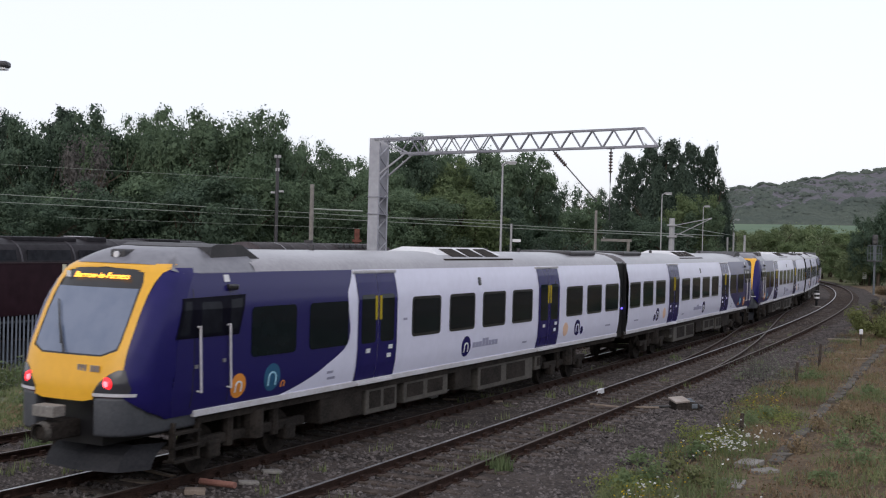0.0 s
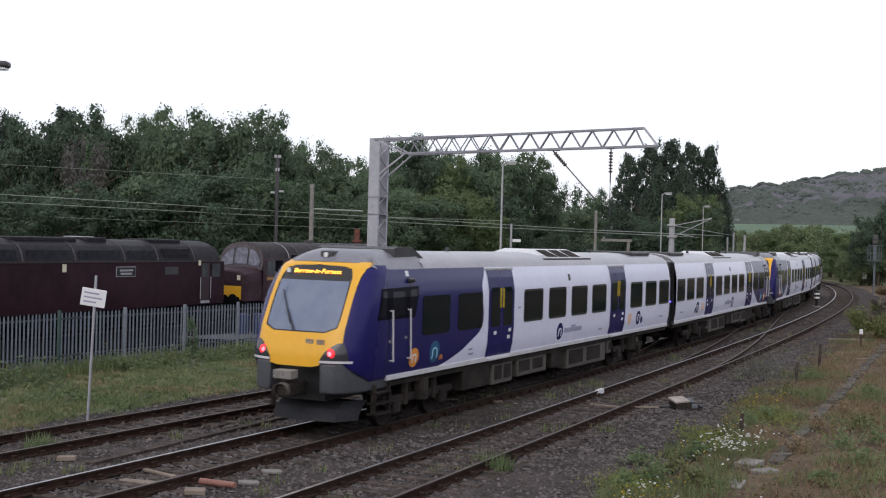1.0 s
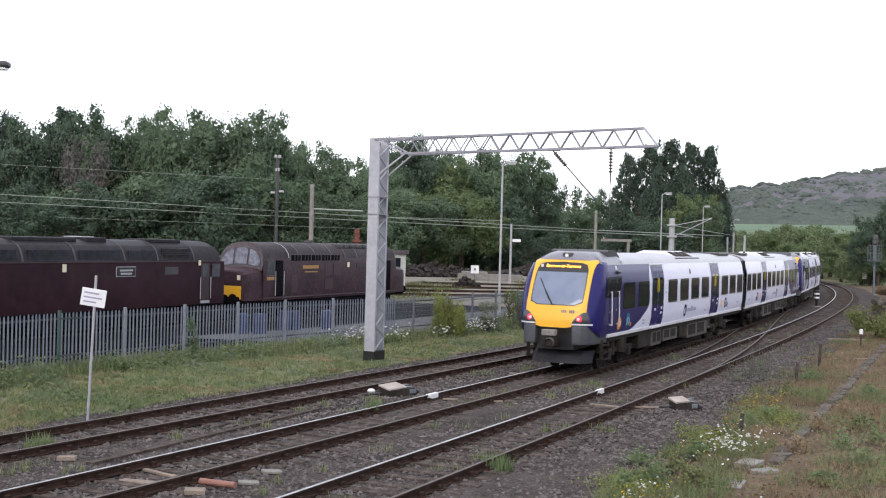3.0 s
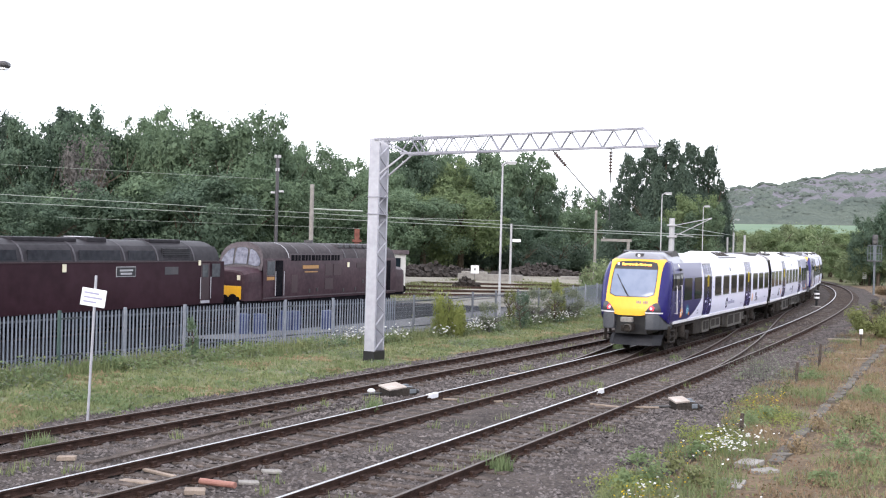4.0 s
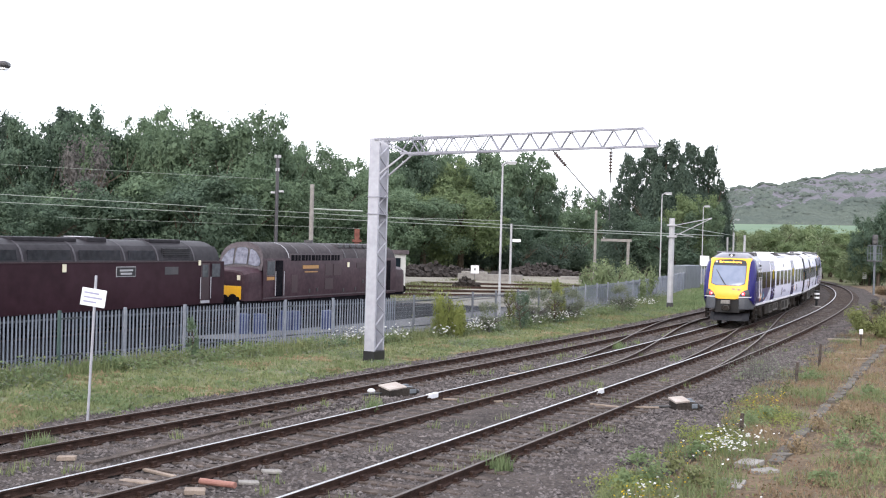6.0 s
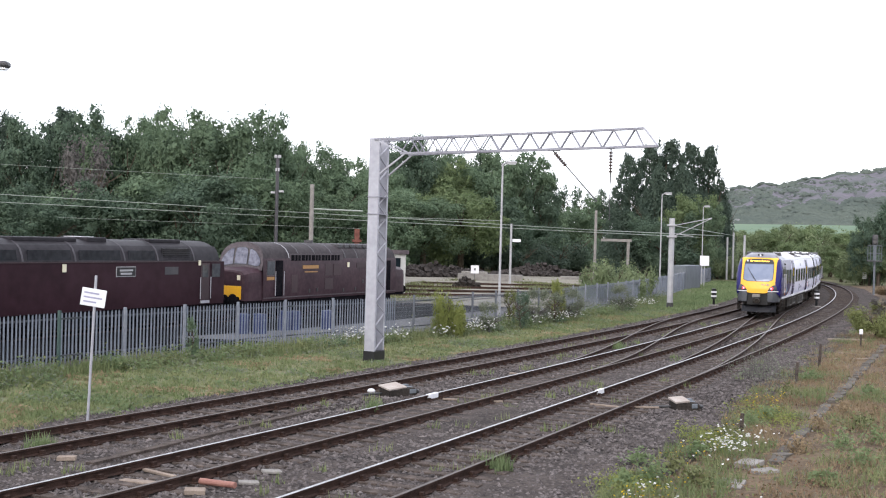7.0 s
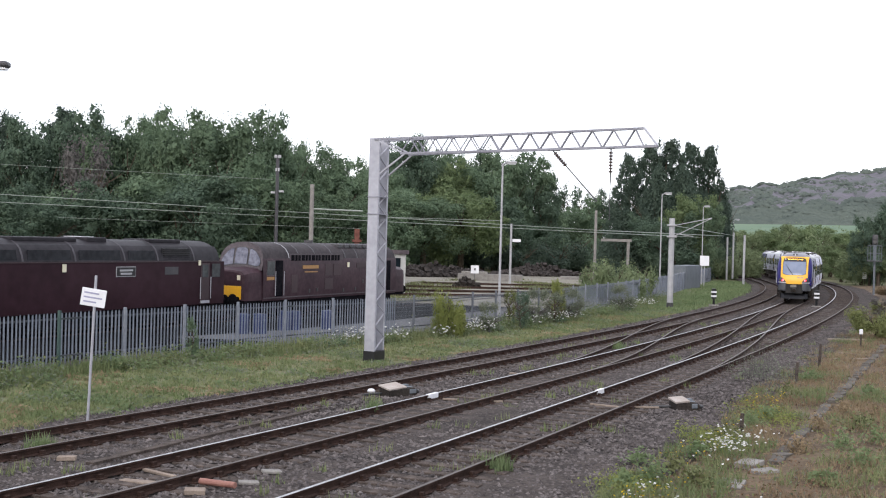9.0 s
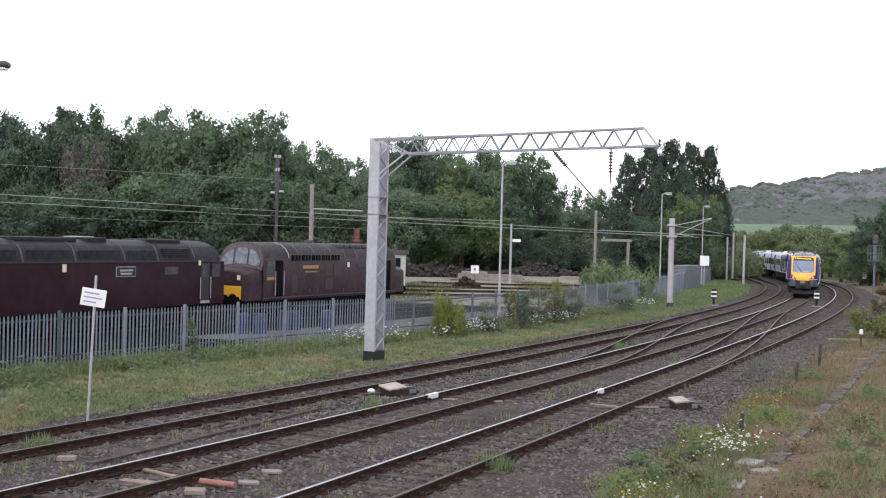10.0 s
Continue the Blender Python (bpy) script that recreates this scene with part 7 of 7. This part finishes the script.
for _ in range(110):
    y = gr.normal(23.6, 0.9)
    daisies.append((float(np.interp(y, [18, 22.6, 28], [4.0, 5.55, 7.4])) + gr.normal() * 0.3, y, gr.uniform(0.1, 0.35)))
heads("daisies", daisies, 0.026, M["petal"], "white ox-eye daisies in the grass")
heads("stonecrop", yellow[:900], 0.022, M["petal_yellow"], "small yellow flowers at the ballast edge")
weeds = []
for _ in range(140):
    k = gr.choice(["a", "b", "c"])
    x, y, _ = at_y(k, 15 + 55 * gr.random() ** 1.5, gr.choice([-1.5, 1.6, 0.3]) + gr.normal() * 0.25)
    for _ in range(4):
        weeds.append((x + gr.normal() * 0.1, y + gr.normal() * 0.1, -0.19))
blades("track_weeds", weeds, 0.06, 0.25, 0.014, M["grass_green"], "sparse weeds between the rails", 0.06, 5, 0.7)
for px, row in ((80, 795), (1100, 618), (672, 728), (890, 830)):
    yy = 2084 * 4.25 / (row - (426.1 + 0.02713 * (px - 784)))
    c = [(bearing(px) * yy + gr.normal() * 0.13, yy + gr.normal() * 0.13, -0.2) for _ in range(22)]
    blades("weed_tuft", c, 0.15, 0.42, 0.018, M["leaf_light"], "green weed tuft growing in the ballast", 0.05, 6, 0.7)

edge = [(gr.normal(10.75, 0.45), gr.normal(39.2, 1.1), -0.2) for _ in range(130)]
leafy("ballast_edge_scrub", edge, [float(h) for h in gr.uniform(0.4, 1.7, 130)], 0.035, M["leaf_pale"], "thin grey-green scrub at the ballast edge", 7, 0.2)
stems = [(p[0], p[1], p[2]) for p in edge[::2]]
blades("scrub_stems", stems, 0.5, 1.6, 0.008, M["twig_grey"], "thin grey stems at the ballast edge", 0.1, 2, 0.5)
more = [bank_spot()[0] for _ in range(3600)]
for leaf, pool in (("heath", more[::2]), ("leaf_olive", more[1::4]), ("grass_dry", more[3::4])):
    leafy("bank_litter", pool, [0.13] * len(pool), 0.036, M[leaf], "mixed dead and green low growth on the bank", 8, 0.16)
lime = [(gr.normal(6.0, 0.35), gr.normal(25.6, 0.9), -0.1) for _ in range(150)] + [(gr.normal(3.35, 0.3), gr.normal(20.6, 0.5), -0.12) for _ in range(130)] + [(gr.normal(8.4, 0.4), gr.normal(29.6, 1.3), -0.1) for _ in range(170)]
leafy("stonecrop_mats", lime, [0.16] * len(lime), 0.03, M["leaf_lime"], "bright yellow-green low plants at the ballast edge", 9, 0.12)
for leaf in sorted({c[5] for c in CLUMPS}):
    low, high = [], []
    for x, y, z, half, top, k in CLUMPS:
        if k == leaf:
            for _ in range(40):
                q = abs(gr.normal()) * half * 0.55
                a = gr.uniform(0, 6.28)
                (high if q < half * 0.4 else low).append((x + q * math.cos(a), y + q * math.sin(a), z + gr.uniform(0, top * 0.45)))
    leafy("weed_clump", high, [0.3] * len(high), 0.045, M[leaf], "leafy weed clumps among the grass", 7, 0.09)
    leafy("weed_clump", low, [0.14] * len(low), 0.04, M[leaf], "low spreading weeds among the grass", 6, 0.1)

M["spoil"] = mat("dark_spoil", (0.026, 0.023, 0.022), (0.066, 0.057, 0.053), 0.95, 0, 2, 0.2, 12, island=0.4)


# ---- rubble and yard clutter ----
def heap(x, y, sx, sy, h, material, label, n, size):
    th = thing("rubble_heap", pose(x, y, -0.2, 0, 0, 20), label, "rubble heap", "heaps in the yard")
    bm = bmesh.new()
    r = random.Random(int(x * 7 + y))
    for _ in range(n):
        a, q = r.uniform(0, 6.28), math.sqrt(r.random())
        z = h * (1 - q) * r.uniform(0.4, 1.0)
        s = size * r.uniform(0.5, 1.6)
        bmesh.ops.create_cube(bm, size=s, matrix=pose(sx * q * math.cos(a), sy * q * math.sin(a), z + s * 0.3, r.uniform(0, 90), r.uniform(0, 90), r.uniform(0, 90)) @ Matrix.Diagonal((1.4, 1, 0.7, 1)))
    part("rubble", bm, material, th)


heap(-1.0, 138.0, 8.5, 2.6, 1.6, M["spoil"], "long dark heap of old timber and spoil", 800, 0.34)
heap(12.5, 152.0, 6.5, 2.6, 1.6, M["spoil"], "dark heap of spoil before the trees", 600, 0.34)
heap(2.2, 108.0, 1.4, 0.8, 1.1, M["under"], "small heap of scrap by the yard track", 40, 0.3)
for x, y, sx, lab in ((5.2, 128.0, 7.0, "pale concrete block stacked in the yard"), (16.5, 142.0, 4.5, "low pale concrete wall in the yard")):
    cb = thing("concrete_block", pose(x, y, -0.2, 0, 0, -6), lab, "concrete block", "blocks in the yard")
    bm = bmesh.new()
    box(bm, -sx / 2, sx / 2, -0.5, 0.5, 0, 0.8 if sx > 4.6 else 0.4, bevel=0.05)
    if sx > 4.6:
        box(bm, -sx / 2 + 0.4, -0.3, -0.45, 0.45, 0.8, 1.05, bevel=0.05)
    part("block", bm, M["concrete"], cb)
nb = thing("yard_sign", pose(3.25, 118.0, -0.2), "small white yard board with a dark mark", "sign")
bm = bmesh.new()
box(bm, -0.4, 0.4, -0.03, 0.03, 1.1, 1.9)
part("board", bm, M["signwhite"], nb)
bm = bmesh.new()
box(bm, -0.08, 0.08, -0.05, -0.031, 1.4, 1.62)
box(bm, -0.03, 0.03, -0.03, 0.03, 0, 1.1)
part("mark", bm, M["dark"], nb)
bb = thing("white_board", pose(28.9, 130.0, -0.2), "blank white board on a post by the fence", "sign")
bm = bmesh.new()
box(bm, -0.5, 0.5, -0.03, 0.03, 2.3, 3.4)
part("board", bm, M["signwhite"], bb)
bm = bmesh.new()
box(bm, -0.04, 0.04, -0.01, 0.06, 0, 2.4)
part("post", bm, M["post"], bb)
cab = thing("equipment_cabinet", pose(23.7, 118.0, -0.2, 0, 0, 65), "large grey equipment cabinet behind the fence", "cabinet")
bm = bmesh.new()
box(bm, 0, 6.5, -0.7, 0.7, 0, 2.45, bevel=0.04)
part("body", bm, M["galv_dark"], cab)
M["hutwhite"] = mat("grey_white_render", (0.3, 0.3, 0.29), (0.4, 0.4, 0.385), 0.9, 0, 2, 0.1, 12)
hut = thing("yard_hut", pose(-6.3, 90.0, -0.2, 0, 0, 10), "small pale hut with a brick chimney behind the locomotive", "hut")
bm = bmesh.new()
box(bm, -1.4, 3.3, -1.5, 1.5, 0, 3.2)
part("wall", bm, M["hutwhite"], hut)
bm = bmesh.new()
prism(bm, [(-1.7, 3.2), (1.7, 3.2), (1.7, 3.35), (-1.7, 3.5)], -1.6, 3.5, "yz")
part("roof", bm, M["loco_grey"], hut)
bm = bmesh.new()
box(bm, -0.5, -0.12, -0.2, 0.2, 3.2, 5.0, bevel=0.03)
box(bm, -0.65, 0.03, -0.3, 0.3, 4.0, 4.2)
part("chimney", bm, M["rust"], hut)
bm = bmesh.new()
box(bm, 2.3, 2.9, -1.53, -1.48, 2.2, 2.9)
part("window", bm, M["glass"], hut)
# yard rails lying in the grass
for i, (x, y, h, ln) in enumerate(((3.0, 98, 14, 16), (4.5, 106, 10, 20), (9, 116, 8, 22), (0.5, 90, 16, 12))):
    yr = thing("spare_rail", pose(x, y, -0.15, 0, 0, h), "rusty spare rail lying in the yard grass", "rail", "spare rails")
    bm = bmesh.new()
    box(bm, -ln / 2, ln / 2, -0.08, 0.08, 0, 0.2, bevel=0.02)
    part("bar", bm, M["rail_rust"], yr)
gspots = []
for _ in range(5000):
    y = 80 + 55 * gr.random()
    x = fence_x(y) - 0.5 - 26 * gr.random()
    if noise.noise((x * 0.12, y * 0.12, 5)) > -0.1:
        gspots.append((x, y, -0.15))
blades("yard_grass", gspots, 0.08, 0.25, 0.04, M["leaf_olive"], "yellow-green grass in the yard", 0.3, 6, 0.8)

# ---- signal at the curve ----
sgn_ = thing("railway_signal", pose(bearing(1548) * 108, 108.0, 0.2, 0, 0, -20), "dark railway signal with a caged platform", "railway signal")
bm = bmesh.new()
rod(bm, (0, 0, 0), (0, 0, 5.4), 0.1, n=10)
part("post", bm, M["galv_dark"], sgn_)
bm = bmesh.new()
box(bm, -0.24, 0.24, -0.12, 0.12, 4.55, 5.5, bevel=0.06)
head = part("signal_head", bm, M["dark"], sgn_)
bm = bmesh.new()
for z in (4.8, 5.2):
    rod(bm, (0, -0.12, z), (0, -0.34, z + 0.02), 0.13, 0.14, 14)
part("lamp_hood", bm, M["black"], head)
bm = bmesh.new()
for x in (-0.6, -0.36, -0.12, 0.12, 0.36, 0.6):
    for y in (-0.45, 0.45):
        rod(bm, (x, y, 3.15), (x, y, 4.5), 0.03, n=6)
for z in (3.8, 4.5):
    for y in (-0.45, 0.45):
        rod(bm, (-0.6, y, z), (0.6, y, z), 0.03, n=6)
part("cage", bm, M["galv_dark"], sgn_)
bm = bmesh.new()
box(bm, -0.66, 0.66, -0.5, 0.5, 3.05, 3.15)
part("platform", bm, M["dark"], sgn_)
for px, row0, depth, w, h in ((1531, 494, 150, 0.5, 0.9), (1528, 592, 52, 0.14, 0.22)):
    wm = thing("white_marker", pose(bearing(px) * depth, depth, 0.0), "small white marker post beside the line", "marker post", "white markers")
    bm = bmesh.new()
    z = height(px, row0, depth)
    box(bm, -w / 2, w / 2, -0.05, 0.05, z, z + h, bevel=0.02)
    part("marker", bm, M["signwhite"], wm)
    bm = bmesh.new()
    box(bm, -0.03, 0.03, -0.02, 0.02, -0.2, z + 0.02)
    part("post", bm, M["sleeper"], wm)
# cable trough on the bank
tro = tagged(new("cable_trough"), "line of weathered concrete cable trough lids", "cable trough", kind="structure")
tp = [(4.6, 18.6), (5.5, 20.6), (6.5, 22.8), (8.9, 28.3), (11.7, 34.4), (15.3, 42.5), (20.0, 53.0)]
td = np.concatenate([[0], np.cumsum([math.hypot(b[0] - a[0], b[1] - a[1]) for a, b in zip(tp, tp[1:])])])
bm = bmesh.new()
box(bm, -0.36, 0.36, -0.13, 0.13, -0.1, 0.03, bevel=0.015)
M["lid"] = mat("dark_trough_concrete", (0.07, 0.062, 0.054), (0.13, 0.12, 0.106), 0.95, 0, 3, 0.3, 25, island=0.3)
lid = bpy.data.meshes.new("trough_lid")
bm.to_mesh(lid)
bm.free()
lid.materials.append(M["lid"])
def y_at(q):
    return float(np.interp(q, td, [p[1] for p in tp]))


for i, q in enumerate(np.arange(0, td[-1], 0.76)):
    if gr.random() < 0.15 or y_at(q) < 22.4:
        continue
    x, y = float(np.interp(q, td, [p[0] for p in tp])), float(np.interp(q, td, [p[1] for p in tp]))
    o = new("trough_lid", lid)
    o.parent = tro
    o.matrix_basis = pose(x + gr.normal() * 0.025, y, -0.115 + 0.03 * gr.random(), gr.normal() * 4, gr.normal() * 3, 65.5 + gr.normal() * 2.5)
# stakes on the bank
for px, row, depth, h in ((1320, 765, 26.5, 0.6), (1415, 660, 38, 0.7), (1455, 640, 43, 0.9)):
    st = thing("timber_stake", pose(bearing(px) * depth, depth, -0.2, 3, 2, 0), "short grey timber stake in the bank", "stake", "stakes")
    bm = bmesh.new()
    box(bm, -0.04, 0.04, -0.04, 0.04, 0, h, bevel=0.01)
    part("stake_body", bm, M["sleeper"], st)


# ---- crossovers, sleepers and ballast stones ----
def crossing_track(k0, y0, k1, y1, label):
    tr = tagged(new("crossover"), label, "railway points", "crossovers", "structure")
    for o in (-0.7525, 0.7525):
        pts = []
        for i in range(41):
            f = i / 40
            g = f * f * (3 - 2 * f)
            y = y0 + (y1 - y0) * f
            a, b = at_y(k0, y, o), at_y(k1, y, o)
            pts.append((a[0] + (b[0] - a[0]) * g, a[1] + (b[1] - a[1]) * g))
        rows = []
        for i, (x, y) in enumerate(pts):
            j = max(1, i)
            rows.append((x, y, math.atan2(pts[j][1] - pts[j - 1][1], pts[j][0] - pts[j - 1][0])))
        rail_mesh("rail", rows, tr, M["rail_dull"]).location.z = -0.004
    return tr


crossing_track("b", 37, "a", 70, "rusty crossover rails joining two tracks")
crossing_track("c", 36, "b", 84, "rusty crossover rails joining two running lines")

SLEEPER, CHAIR = sleeper_mesh(), chair_mesh()
sv, sf = [tuple(v.co) for v in SLEEPER.vertices], [tuple(p.vertices) for p in SLEEPER.polygons]
for key in "abc":
    tr = TRACKS[key]
    t = TABLE[key]
    s0, s1, s2 = (float(np.interp(y, t[2], t[0])) for y in (13, 66, 140))
    s_near = float(np.interp(-6, t[2], t[0]))
    q, rv, rf = s_near, [], []
    while q < s2:
        x, y, h = on_line(key, q)
        m = pose(x + random.uniform(-0.03, 0.03), y, random.uniform(-0.02, 0.0), 0, 0, math.degrees(h) + random.uniform(-1.5, 1.5))
        if s0 < q < s1:
            ob = new("sleeper", SLEEPER)
            ob.parent, ob.matrix_basis = tr, m
            oc = new("rail_chair", CHAIR)
            oc.parent, oc.matrix_basis = tr, pose(x, y, 0, 0, 0, math.degrees(h))
        else:
            k = len(rv)
            rv += [tuple(m @ Vector(v)) for v in sv]
            rf += [tuple(i + k for i in f) for f in sf]
        q += 0.68
    tagged(raw("sleepers_far", rv, rf, M["sleeper"], tr), kind="stuff")


def stones(name, count, y0, y1, power, smin, smax, label):
    g = np.random.default_rng(count)
    base = np.array([(1, 0, 0), (-1, 0, 0), (0, 1, 0), (0, -1, 0), (0, 0, 1), (0, 0, -1)], float)
    tri = np.array([(0, 2, 4), (2, 1, 4), (1, 3, 4), (3, 0, 4), (2, 0, 5), (1, 2, 5), (3, 1, 5), (0, 3, 5)])
    y = y0 + (y1 - y0) * g.random(count) ** power
    ta, tc = TABLE["a"], TABLE["c"]
    xa, xc = np.interp(y, ta[2], ta[1]) - 2.4, np.interp(y, tc[2], tc[1]) + np.interp(y, [14, 28, 43, 95], [4.6, 3.9, 3.3, 2.9])
    x = xa + (xc - xa) * g.random(count)
    s = g.uniform(smin, smax, count)
    j = base[None] * (1 + g.uniform(-0.35, 0.35, (count, 6, 1))) * s[:, None, None] * np.stack([g.uniform(0.8, 1.4, count), g.uniform(0.7, 1.2, count), g.uniform(0.5, 0.9, count)], 1)[:, None]
    a = g.uniform(0, 6.28, count)
    ca, sa = np.cos(a)[:, None], np.sin(a)[:, None]
    v = np.stack([j[..., 0] * ca - j[..., 1] * sa + x[:, None], j[..., 0] * sa + j[..., 1] * ca + y[:, None], j[..., 2] + j[..., 0] * 0.3 - 0.197 + s[:, None] * 0.18], -1)
    f = (tri[None] + (np.arange(count) * 6)[:, None, None]).reshape(-1, 3)
    return tagged(raw(name, v.reshape(-1, 3).tolist(), f.tolist(), M["stone"]), label, "ballast", kind="stuff")


stones("ballast_stones", 54000, 14, 50, 1.5, 0.024, 0.062, "loose broken ballast stones between the sleepers")
stones("ballast_stones_far", 11000, 45, 95, 1.3, 0.04, 0.08, "loose broken ballast stones along the tracks")


# ---- what moves ----
def motions():
    times = [i * 0.25 for i in range(41)]
    for i, car in enumerate(CARS):
        walk(car, [(t, car_pose(i, t)) for t in times])
        way = 1 if i % 2 == 0 else -1
        spin = [i * 0.05 for i in range(201)]
        for o in car.children_recursive:
            if o.name.startswith("wheelset"):
                x, y, z = o.location
                walk(o, [(t, pose(x, y, z, 0, way * math.degrees((train_s(t) - train_s(0)) / 0.42), 0)) for t in spin])


motions()
